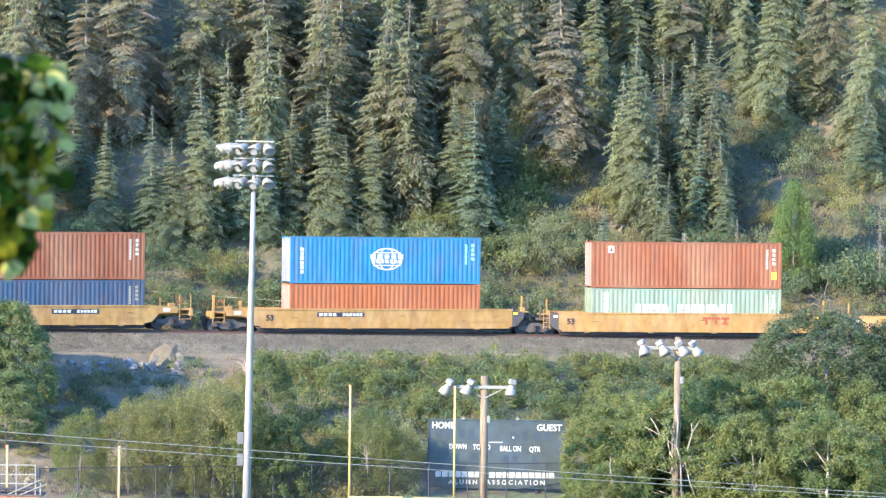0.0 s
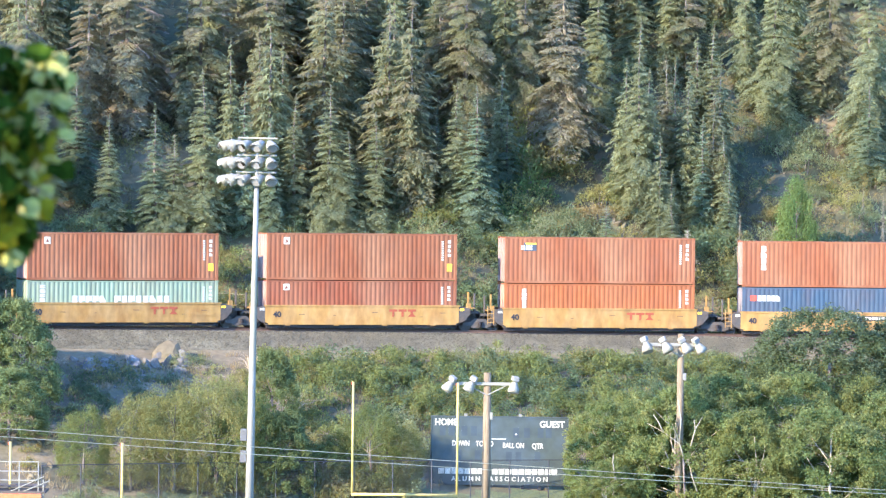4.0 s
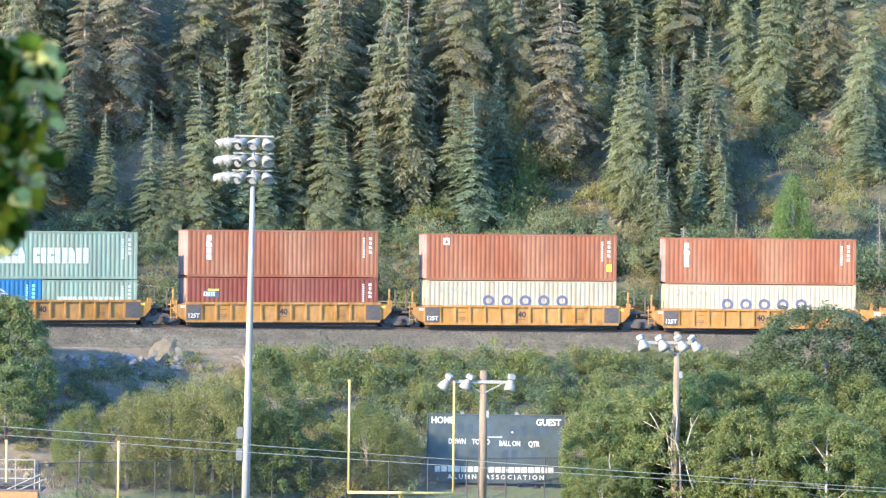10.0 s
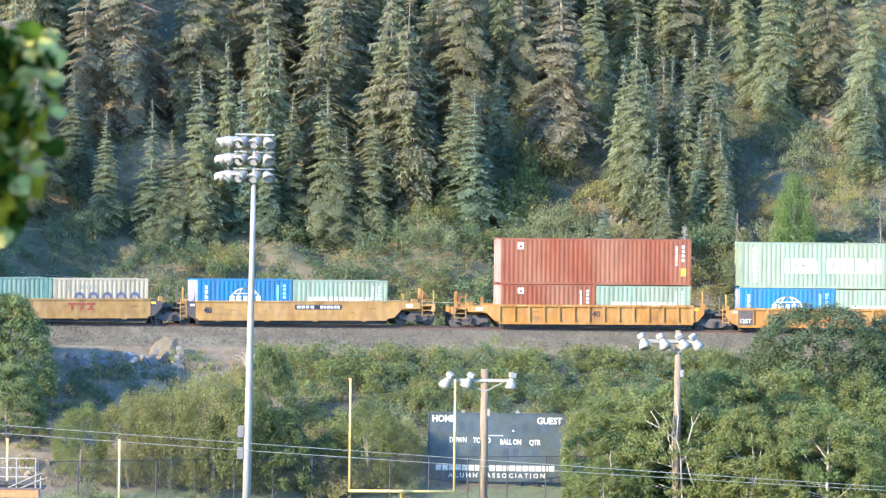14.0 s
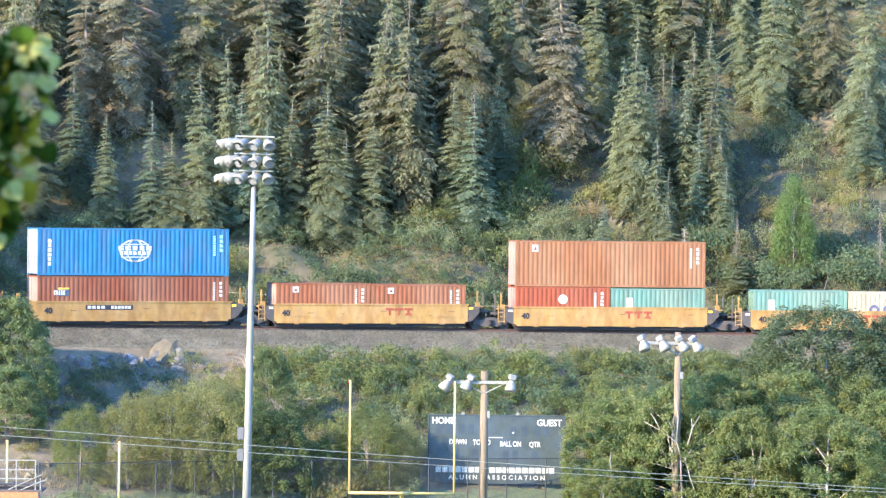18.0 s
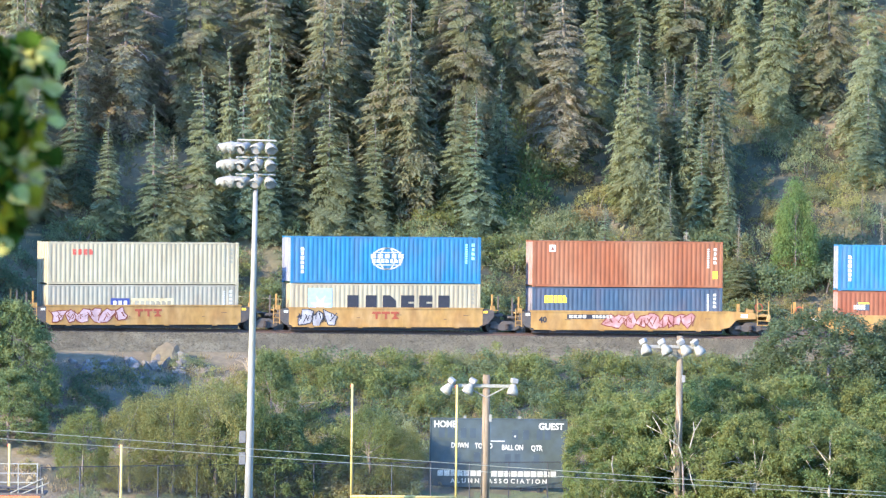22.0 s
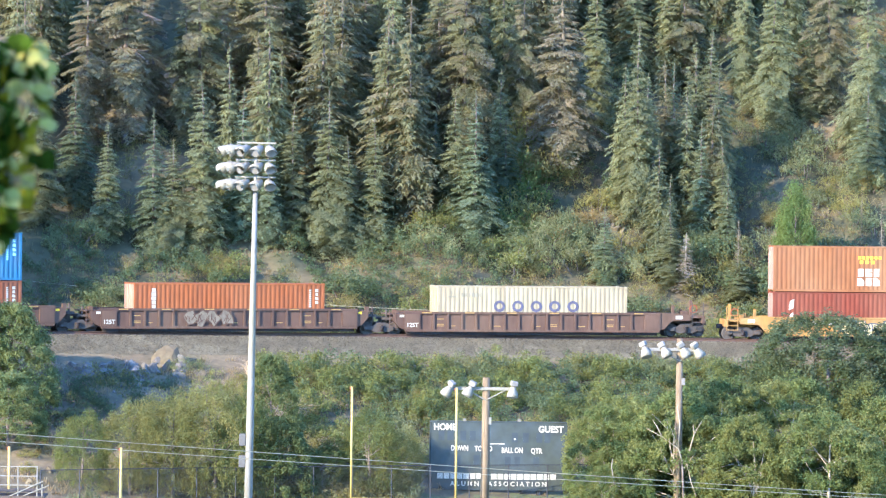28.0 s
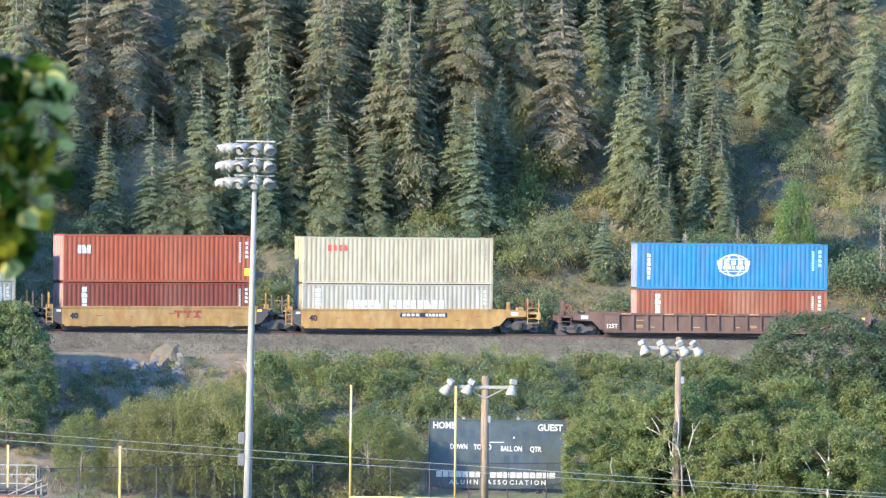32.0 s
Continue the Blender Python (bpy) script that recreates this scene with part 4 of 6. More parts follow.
consist(28.71, well_car("plain", U53, YELLOW, ("mid", "mid"), YL, size="53"), [])
consist(9.27, well_car("plain", U53, YELLOW, ("mid", "mid"), YL, size="53", red_mark=1.0), forty((GREEN, "wide_words_low", "pale green container with white lettering in the well"), (RED, "square_yellow", R_RED)))
consist(-10.16, well_car("plain", U53, YELLOW, ("end", "mid"), YL, size="53", plate=-4.4), forty((ORANGE, "plain", "orange-red corrugated container set in the well"), (BLUE, "globe", "bright blue container with white globe mark on top")))
consist(-31.79, well_car("plain", U40, YELLOW, ("mid", "end"), YL, size="40", plate=0.1), forty((NAVY, "white_red_word", "navy blue corrugated container set in the well"), (RED, "vertical", R_RED)))
consist(-47.13, well_car("plain", U40, YELLOW, ("mid", "mid"), YL, size="40", red_mark=1.7), forty((ORANGE, "vertical_low", "orange corrugated container set in the well"), (RED, "label", R_RED)))
consist(-62.49, well_car("plain", U40, YELLOW, ("mid", "mid"), YL, size="40", red_mark=1.7), forty((BRICK, "square", L_RED), (RED, "square_yellow", R_RED)))
consist(-77.87, well_car("plain", U40, YELLOW, ("mid", "mid"), YL, size="40", red_mark=1.7), forty((GREEN, "wide_words_low", "pale green container with white lettering in the well"), (RED, "square_yellow", R_RED), joint=2.84))
consist(-93.26, well_car("plain", U40, YELLOW, ("end", "mid"), YL, size="40", plate=-3.1), forty((BRICK, "label_low", L_RED), (BRICK, "vertical", R_RED), joint=3.06, top=2.59))
consist(-112.78, well_car("ribbed", U40, AMBER, ("mid", "end"), AL, size="40", number="125T"), forty((WHITE, "spaced_words", "off-white container with blue marks in the well"), (RED, "vertical", R_RED)))
consist(-128.20, well_car("ribbed", U40, AMBER, ("mid", "mid"), AL, size="40", number="125T"), forty((WHITE, "spaced_words", "off-white container with blue marks in the well"), (RED, "square_yellow", R_RED)))
consist(-143.60, well_car("ribbed", U40, AMBER, ("mid", "mid"), AL, size="40", number="125T"), forty((DARK_RED, "label_low", "dark red corrugated container set in the well"), (RED, "vertical", "faded orange-red corrugated container stacked on top")))
consist(-159.10, well_car("ribbed", U40, AMBER, ("mid", "mid"), AL, size="40", number="125T"), twenties((BLUE, "globe_small", "short bright blue container in the well"), (GREEN, "wide_words", "short pale green container in the well"), (GREEN, "wide_words", "pale green container with large white lettering on top")))
consist(-174.52, well_car("ribbed", U40, AMBER, ("end", "mid"), AL, size="40"), twenties((BRICK, "square", "short brick-red container in the well"), (GREEN, "wide_words", "short pale green container in the well"), (BRICK, "square_yellow", R_RED)))
consist(-194.10, well_car("plain", U40, YELLOW, ("mid", "end"), YL, size="40", plate=0.1), twenties((BLUE, "globe_small", "short bright blue container alone in the well"), (GREEN, "wide_words", "short pale green container alone in the well"), joint=2.8))
consist(-209.51, well_car("plain", U40, YELLOW, ("mid", "mid"), YL, size="40", red_mark=0.9), twenties((TEAL, "white_bar", "short teal container with a white bar"), (WHITE, "spaced_words", "short white container with blue marks")))
consist(-224.82, well_car("plain", U40, YELLOW, ("mid", "mid"), YL, size="40", red_mark=0.9), twenties((BRIGHT_RED, "round_words", "short red container with a round white mark"), (TEAL, "white_bar", "short teal container with a white bar"), (PALE_RED, "square", R_RED), joint=2.72))
consist(-240.28, well_car("plain", U40, YELLOW, ("mid", "mid"), YL, size="40", red_mark=0.9), twenties((RED, "square", "short faded red container in the well"), (RED, "square", "short faded red container in the well")))
consist(-255.57, well_car("plain", U40, YELLOW, ("end", "mid"), YL, size="40", plate=-3.1), forty((BRICK, "label_low", L_RED), (BLUE, "globe", "bright blue container with white globe mark on top"), joint=3.03))
consist(-275.26, well_car("plain", U40, YELLOW, ("mid", "end"), "yellow well car with pink sprayed shapes on its side", size="40", plate=-3.9, spray=((-1.6, 4.2, PINK, DARK_RED, 3),)), forty((NAVY, "yellow_word", "navy blue corrugated container set in the well"), (RED, "square_yellow", R_RED), joint=2.96))
consist(-290.88, well_car("plain", U40, YELLOW, ("mid", "mid"), "yellow well car with silver sprayed shapes on its side", size="40", red_mark=-0.9, spray=((-5.6, -3.2, SILVER, LETTER_BLACK, 5),)), forty((WHITE, "star_words", "off-white container with black lettering in the well"), (BLUE, "globe", "bright blue container with white globe mark on top"), joint=2.98))
consist(-306.49, well_car("plain", U40, YELLOW, ("mid", "mid"), "yellow well car with mauve sprayed shapes on its side", size="40", red_mark=-0.6, spray=((-5.8, -1.1, MAUVE, DARK_RED, 8),)), forty((GREY, "two_fields", "pale grey container with blue and yellow fields"), (CREAM, "red_small", "cream container with small red mark on top"), joint=2.72, top=2.59))
consist(-321.83, well_car("plain", U40, YELLOW, ("mid", "mid"), "yellow well car covered in silver sprayed shapes", size="40", red_mark=-0.9, spray=((-5.4, -1.2, SILVER, YELLOW, 11), (0.9, 6.0, SILVER, LETTER_BLACK, 12))), forty((ORANGE, "vertical_low", "orange corrugated container set in the well"), (WHITE, "red_small", "off-white container with small red mark on top"), joint=2.92, top=2.59))
consist(-337.25, well_car("plain", U40, YELLOW, ("end", "mid"), "yellow well car with pale sprayed shapes on its side", size="40", plate=-4.6, spray=((-1.7, 4.6, LIME, NAVY, 14),)), forty((DARK_RED, "split_mark", "dark red corrugated container set in the well"), (PALE_RED, "block_words", "bleached red container with white block mark on top"), joint=3.08))
consist(-358.91, well_car("ribbed", U53, BROWN, ("mid", "end"), BL, number="125T"), forty((WHITE, "spaced_words", "off-white container with blue marks alone in the well"), joint=3.12))
consist(-378.45, well_car("ribbed", U53, BROWN, ("mid", "mid"), "rust-brown ribbed well car with a pale painted patch", number="125T", spray=((-3.0, 0.0, FADED_TAN, BROWN, 17),)), forty((ORANGE, "vertical_low", "orange corrugated container alone in the well"), joint=3.05))
consist(-397.91, well_car("ribbed", U53, BROWN, ("end", "mid"), BL, number="125T"), forty((BRICK, "vertical", L_RED), (BLUE, "globe", "bright blue container with white globe mark on top"), joint=3.0))
consist(-419.48, well_car("plain", U40, YELLOW, ("mid", "end"), YL, size="40", plate=0.1), forty((GREY, "wide_words_low", "grey-green container with white lettering in the well"), (CREAM, "red_small", "cream container with small red mark on top")))
consist(-434.87, well_car("plain", U40, YELLOW, ("mid", "mid"), YL, size="40", red_mark=0.9), forty((DARK_RED, "vertical", "dark red corrugated container set in the well"), (BRIGHT_RED, "corner_word", "bright red container with white corner mark on top"), joint=2.95))
consist(-450.19, well_car("plain", U40, YELLOW, ("mid", "mid"), YL, size="40", red_mark=0.9), forty((GREY, "two_fields", "pale grey container set in the well"), (WHITE, "red_small", "off-white container stacked on top"), joint=2.86))


# ---- field fixtures ----
def steel_mast():
    """A tall steel mast with three banks of floodlights."""
    x, y = -10.33, 255.0
    ob = empty("floodlight_mast", pose(x, y, ground_z(x, y), 0, 0.75, 0))
    tagged(ob, "tall grey steel mast with three rows of white floodlights", "light mast")
    H = 21.78
    part("shaft", tube(bmesh.new(), [(0, 0, -0.2), (0, 0, 8), (0, 0, 14), (0, 0, H - 2.1)], [0.24, 0.20, 0.165, 0.125], 14), POLE_GREY, ob, smooth=True)
    part("neck", tube(bmesh.new(), [(0, 0, H - 2.1), (0, 0, H + 0.25)], 0.09, 10), POLE_GREY, ob)
    lamp = bmesh.new()
    tube(lamp, [(0, 0.30, 0.06), (0, 0.22, 0.05), (0, 0.02, 0.0), (0, -0.22, -0.07), (0, -0.42, -0.14)], [0.11, 0.19, 0.26, 0.32, 0.36], 14)
    shell = bpy.data.meshes.new("lamp_shell")
    lamp.to_mesh(shell)
    lamp.free()
    shell.polygons.foreach_set("use_smooth", [True] * len(shell.polygons))
    pane = bpy.data.meshes.new("lamp_lens")
    bm = tube(bmesh.new(), [(0, -0.425, -0.142), (0, -0.44, -0.147)], 0.29, 14)
    bm.to_mesh(pane)
    bm.free()
    visor = bpy.data.meshes.new("lamp_visor")
    bm = bmesh.new()
    arc = [(0.345 * math.cos(a), 0.345 * math.sin(a)) for a in [math.pi * k / 8 for k in range(9)]]
    a = [bm.verts.new((px, -0.40, pz - 0.14)) for px, pz in arc]
    b = [bm.verts.new((px * 1.02, -0.62, pz * 1.0 - 0.24)) for px, pz in arc]
    for i in range(8):
        bm.faces.new((a[i], a[i + 1], b[i + 1], b[i]))
    bmesh.ops.solidify(bm, geom=bm.faces[:], thickness=0.012)
    bm.to_mesh(visor)
    bm.free()
    for z in (6.50, 5.36):
        part("control_box", boxes((-0.55, -0.2, -0.12, 0.16, z - 0.32, z + 0.32), bevel=0.02), BOX_GREY, ob, "dull grey control box")
    spots = ((-1.44, -86), (-1.06, -66), (-0.58, -38), (0.14, -26), (0.70, 14))
    for row in range(3):
        z = H - 1.80 + row * 0.90
        part("crossarm", boxes((-1.1 + 0.04 * row, 1.05, -0.06, 0.06, z + 0.36, z + 0.45), bevel=0.01), LAMP_WHITE, ob)
        for px, turn in spots:
            br = part("lamp_bracket", boxes((-0.025, 0.025, -0.025, 0.025, 0.05, 0.38), (-0.08, 0.08, -0.09, 0.09, 0.1, 0.24)), STEEL, ob)
            br.location = (px * 0.95, 0, z)
            s = shared("floodlight", shell, LAMP_WHITE, ob)
            s.location, s.rotation_euler = (px, -0.05, z + 0.08), (radians(10), 0, radians(turn))
            s.scale = (0.94, 1.1, 0.84)
            shared("lens", pane, LAMP_GLASS, s)
            shared("visor", visor, LAMP_WHITE, s)


steel_mast()


def wooden_lamp_pole(x, y, top, arms, lean, tilts, label, stout=1.0):
    """A timber pole with four old floodlights on cross arms."""
    g = ground_z(x, y)
    ob = empty("wooden_lamp_pole", pose(x, y, g, 0, lean, 0))
    tagged(ob, label, "lamp pole", "wooden lamp poles by the field")
    H = top - g
    part("pole", tube(bmesh.new(), [(0, 0, -0.3), (0.02, 0, H * 0.5), (0, 0, H)], [0.225 * stout, 0.205 * stout, 0.17 * stout], 12), WOOD, ob, smooth=True)
    a0, a1 = min(arms) - 0.15, max(arms) + 0.15
    part("crossarm", boxes((a0, a1, -0.26, -0.15, H - 0.7, H - 0.52), bevel=0.012), STEEL, ob, "pale grey crossarm")
    bm = tube(bmesh.new(), [(-1.2, -0.2, H - 0.62), (0, -0.18, H - 1.25)], 0.04, 6)
    tube(bm, [(1.2, -0.2, H - 0.62), (0, -0.18, H - 1.25)], 0.04, 6)
    part("brace", bm, STEEL, ob)
    part("junction_box", boxes((0.13, 0.33, -0.16, 0.0, H - 2.6, H - 2.2), bevel=0.015), STEEL, ob)
    part("conduit", tube(bmesh.new(), [(0.17, -0.1, 0.2), (0.17, -0.1, H - 2.5)], 0.022, 6), GRIME, ob)
    for px, turn, tilt in zip(arms, (-35, -12, 14, 30), tilts):
        head = bmesh.new()
        tube(head, [(0, 0.02, 0.1), (0, -0.04, -0.05), (0, -0.13, -0.28), (0, -0.2, -0.46)], [0.13, 0.2, 0.30, 0.33], 14)
        s = part("floodlight", head, LAMP_WHITE, ob, smooth=True)
        s.location, s.rotation_euler = (px, -0.3, H - 0.58), (radians(8), radians(tilt), radians(turn))
        part("ballast_box", boxes((-0.2, 0.2, -0.16, 0.16, 0.14, 0.42), bevel=0.04), LAMP_WHITE, s)
        lens = tube(bmesh.new(), [(0, -0.205, -0.465), (0, -0.21, -0.48)], 0.29, 14)
        part("lens", lens, LAMP_GLASS, s)


wooden_lamp_pole(13.09, 270.0, 11.60, (-1.95, -0.9, 0.15, 0.9), 0.3, (-25, -30, -30, -32), "weathered wooden pole with four white floodlights")
wooden_lamp_pole(2.30, 268.0, 9.39, (-2.0, -0.85, 1.5), 0.2, (32, 26, 10), "weathered wooden pole with white floodlights on braced arms", 1.18)


def goal(x0, x1, y, top, bar, label):
    """Football uprights on a gooseneck."""
    mid = (x0 + x1) / 2
    g = ground_z(mid, y + 1.2)
    ob = empty("goalpost", pose(mid, y, g))
    tagged(ob, label, "goalpost", "football goalposts")
    h = (x1 - x0) / 2
    for sx in (-h, h):
        part("upright", tube(bmesh.new(), [(sx, 0, bar - g), (sx, 0, top - g)], 0.065, 10), POST_YELLOW, ob, smooth=True)
        part("ribbon", boxes((sx - 0.13, sx - 0.07, -0.01, 0.01, top - g - 0.16, top - g - 0.02), (sx - 0.1, sx, -0.008, 0.008, top - g - 0.05, top - g - 0.02)), RUST_RED, ob, "thin red wind ribbon")
    part("crossbar", tube(bmesh.new(), [(-h - 0.06, 0, bar - g), (h + 0.06, 0, bar - g)], 0.08, 10), POST_YELLOW, ob, smooth=True)
    part("gooseneck", tube(bmesh.new(), [(0, 1.5, -0.2), (0, 1.5, 1.4), (0, 1.2, 2.2), (0, 0.6, bar - g - 0.15), (0, 0, bar - g)], 0.11, 10), POST_YELLOW, ob, smooth=True)


goal(-4.99, 0.69, 262.0, 9.07, 2.96, "yellow football goalpost with tall uprights")
goal(-21.77, -16.16, 242.0, 6.75, 2.55, "yellow football goalpost with shorter uprights")


def scoreboard():
    """A dark scoreboard on posts: panel, white words, number windows."""
    x, y = 3.12, 278.0
    base = ground_z(x, y)
    w, z0, z1 = 7.86, 2.57, 6.41
    ob = empty("scoreboard", pose(x, y, 0, 0, 0.35, 5))
    tagged(ob, "dark green football scoreboard with white words on posts", "scoreboard")
    h = w / 2
    part("panel", boxes((-h, h, -0.12, 0.12, z0, z1), bevel=0.015), BOARD, ob)
    part("frame", boxes((-h - 0.03, h + 0.03, -0.15, 0.15, z1, z1 + 0.06), (-h - 0.03, h + 0.03, -0.15, 0.15, z0 - 0.06, z0),
                        (-h - 0.04, -h, -0.15, 0.15, z0, z1), (h, h + 0.04, -0.15, 0.15, z0, z1)), BOARD, ob)
    for px in (-h * 0.62, -h * 0.12, h * 0.35, h * 0.6):
        part("post", boxes((px - 0.09, px + 0.09, 0.0, 0.2, base - 0.2 - 0.0, z0)), FENCE, ob)
    H = z1 - z0

    def word(text, fx, fy, width, size):
        o = part("word", lettering(text, size, width), LETTER_WHITE, ob)
        o.location = (-h + fx * w, -0.135, z1 - fy * H)

    word("HOME", 0.105, 0.08, 0.165 * w, 0.52)
    word("GUEST", 0.885, 0.10, 0.185 * w, 0.52)
    word("DOWN", 0.215, 0.395, 0.125 * w, 0.42)
    word("TO GO", 0.39, 0.40, 0.13 * w, 0.42)
    word("BALL ON", 0.602, 0.42, 0.155 * w, 0.42)
    word("QTR", 0.78, 0.425, 0.085 * w, 0.42)
    word("A L U M N I   A S S O C I A T I O N", 0.505, 0.925, 0.71 * w, 0.36)
    bm = glyphs(bmesh.new(), -h + 0.05 * w, -h + 0.385 * w, z1 - 0.85 * H, z1 - 0.765 * H, 7, 201, y=-0.14, gap=0.14, solid=True)
    glyphs(bm, -h + 0.445 * w, -h + 0.93 * w, z1 - 0.855 * H, z1 - 0.77 * H, 10, 202, y=-0.14, gap=0.14, solid=True)
    for piece in pieces(bm):
        part("mark_block", piece, LETTER_WHITE, ob, "white block of the club mark")
    windows = [(0.08, 0.2), (0.145, 0.2), (0.24, 0.2), (0.31, 0.2), (0.62, 0.22), (0.70, 0.22), (0.80, 0.22), (0.86, 0.22), (0.20, 0.56), (0.34, 0.56), (0.41, 0.56), (0.57, 0.58), (0.64, 0.58), (0.78, 0.58)]
    for fx, fy in windows:
        part("number_window", boxes((-h + fx * w - 0.17, -h + fx * w + 0.17, -0.124, -0.1205, z1 - fy * H - 0.3, z1 - fy * H + 0.26)), BOARD_DARK, ob)
    part("white_bar", boxes((-h + 0.44 * w, -h + 0.545 * w, -0.13, -0.124, z1 - 0.33 * H, z1 - 0.315 * H)), LETTER_WHITE, ob)
    part("white_dot", tube(bmesh.new(), [(-h + 0.62 * w, -0.13, z1 - 0.25 * H), (-h + 0.62 * w, -0.122, z1 - 0.25 * H)], 0.06, 10), LETTER_WHITE, ob)
    for px in (-h * 0.5, h * 0.3):
        part("top_fitting", boxes((px - 0.08, px + 0.08, -0.1, 0.1, z1 + 0.06, z1 + 0.2)), STEEL, ob)


scoreboard()


def fence():
    """A black chain-link fence along the foot of the bank."""
    ob = empty("chain_link_fence")
    tagged(ob, "black chain-link fence on steel posts along the field", "fence")
    post = cached(("fence_post",), lambda: tube(bmesh.new(), [(0, 0, -0.2), (0, 0, 2.4)], 0.035, 8))
    spots = []
    for i in range(26):
        s = -36 + 2.75 * i
        p = on_track(s, -26.6)
        spots.append(Vector((p.x, p.y, ground_z(p.x, p.y))))
    for p in spots:
        shared("fence_post", post, FENCE, ob).location = p
    for a, b in zip(spots, spots[1:]):
        part("top_rail", tube(bmesh.new(), [a + Vector((0, 0, 2.38)), b + Vector((0, 0, 2.38))], 0.025, 6), FENCE, ob)
        bm = bmesh.new()
        d = b - a
        k = 22
        for sgn in (1, -1):
            for i in range(-k, k):
                u0, v0 = i / k, 0.0
                u1, v1 = (i + k) / k, 1.0
                if sgn < 0:
                    u0, u1 = 1 - u0, 1 - u1
                lo, hi = 0.0, 1.0
                du = u1 - u0
                t0, t1 = sorted(((0 - u0) / du, (1 - u0) / du))
                t0, t1 = max(0, t0), min(1, t1)
                if t1 - t0 < 0.02:
                    continue
                q0, q1 = a + d * (u0 + du * t0) + Vector((0, 0, 0.05 + 2.3 * t0)), a + d * (u0 + du * t1) + Vector((0, 0, 0.05 + 2.3 * t1))
                w = Vector((0.0018, 0, 0.0018 * -sgn))
                bm.faces.new([bm.verts.new(q) for q in (q0 - w, q1 - w, q1 + w, q0 + w)])
        part("mesh_panel", bm, FENCE, ob)


fence()


def cable(a, b, sag, radius, label):
    a, b = Vector(a), Vector(b)
    pts = [a.lerp(b, i / 28) - Vector((0, 0, 4 * sag * (i / 28) * (1 - i / 28))) for i in range(29)]
    return tagged(part("overhead_cable", tube(bmesh.new(), pts, radius, 6), CABLE, smooth=True), label, "cable", "overhead cables across the field")


cable((-35.42, 180.0, 12.02), (44.99, 230.0, 4.37), 0.25, 0.0135, "thin weathered overhead cable crossing the field")
cable((-35.42, 180.0, 11.67), (44.99, 230.0, 4.42), 0.35, 0.0135, "thin weathered overhead cable crossing the field")


def cable_pole(x, y, top):
    g = ground_z(x, y)
    ob = empty("cable_pole", pose(x, y, g))
    tagged(ob, "wooden pole that carries the cables", "utility pole", "utility poles by the field")
    part("pole", tube(bmesh.new(), [(0, 0, -0.3), (0, 0, top - g + 0.4)], [0.17, 0.12], 10), WOOD, ob)
    part("crossarm", boxes((-0.06, 0.06, -1.0, 1.0, top - g - 0.15, top - g - 0.03)), WOOD, ob)


cable_pole(-35.42, 180.0, 11.81)
cable_pole(44.99, 230.0, 4.45)


def bleacher():
    """The railing and orange foot panel of a small metal stand."""
    x, y, g = -21.69, 240.0, 0.00
    ob = empty("viewing_stand", pose(x, y, g))
    tagged(ob, "galvanised metal viewing stand with rails and orange panel", "viewing stand")
    W2, H = 1.75, 5.90
    for i, px in enumerate((-W2, -W2 + 1.15, -W2 + 2.3, W2 - 0.25, W2)):
        part("post", boxes((px - 0.03, px + 0.03, -0.03, 0.03, 0, H if px < W2 else H - 0.9), bevel=0.006), STEEL, ob)
    for z in (H - 0.03, H - 0.5, H - 0.95):
        part("rail", boxes((-W2, W2 - 0.22, -0.025, 0.025, z - 0.025, z + 0.025)), STEEL, ob)
    for i in range(4):
        part("bench", boxes((-W2, W2, 0.5 + 0.6 * i, 0.8 + 0.6 * i, H - 1.35, H - 1.28)), GRIME, ob)
    part("deck", boxes((-W2, W2 + 0.1, -0.1, 2.4, H - 1.6, H - 1.5)), GRIME, ob)
    part("stair_rail", tube(bmesh.new(), [(W2 - 1.6, -0.05, H - 1.5), (W2 + 0.05, -0.05, H - 0.75)], 0.03, 6), STEEL, ob)
    part("stair_rail", tube(bmesh.new(), [(W2 - 1.2, -0.05, H - 1.6), (W2 + 0.35, -0.05, H - 0.95)], 0.03, 6), STEEL, ob)
    part("orange_panel", boxes((-W2, W2 - 0.1, -0.14, -0.1, H - 1.95, H - 1.62)), ORANGE_MESH, ob, "orange foot panel")


bleacher()

cable((-30.30, 307.0, 13.98), (4.41, 309.0, 11.84), 0.35, 0.014, "dark lineside cable strung behind the track")
cable_pole(-30.30, 307.0, 13.98)
cable_pole(4.41, 309.0, 11.84)


# ---- rocks on the bank ----
def rock_mesh(seed):
    r = random.Random(seed)
    bm = bmesh.new()
    bmesh.ops.create_icosphere(bm, subdivisions=2, radius=0.5)
    off = Vector((r.uniform(0, 99), r.uniform(0, 99), r.uniform(0, 99)))
    planes = [(Vector((r.gauss(0, 1), r.gauss(0, 1), r.gauss(0, 1))).normalized(), r.uniform(0.14, 0.34)) for _ in range(13)]
    for v in bm.verts:
        for nrm, d in planes:
            e = v.co.dot(nrm) - d
            if e > 0:
                v.co -= nrm * e
        v.co *= 1 + 0.10 * noise.noise(v.co * 3 + off)
    me = bpy.data.meshes.new("rock")
    bm.to_mesh(me)
    bm.free()
    return me


ROCKS = [rock_mesh(i) for i in range(6)]


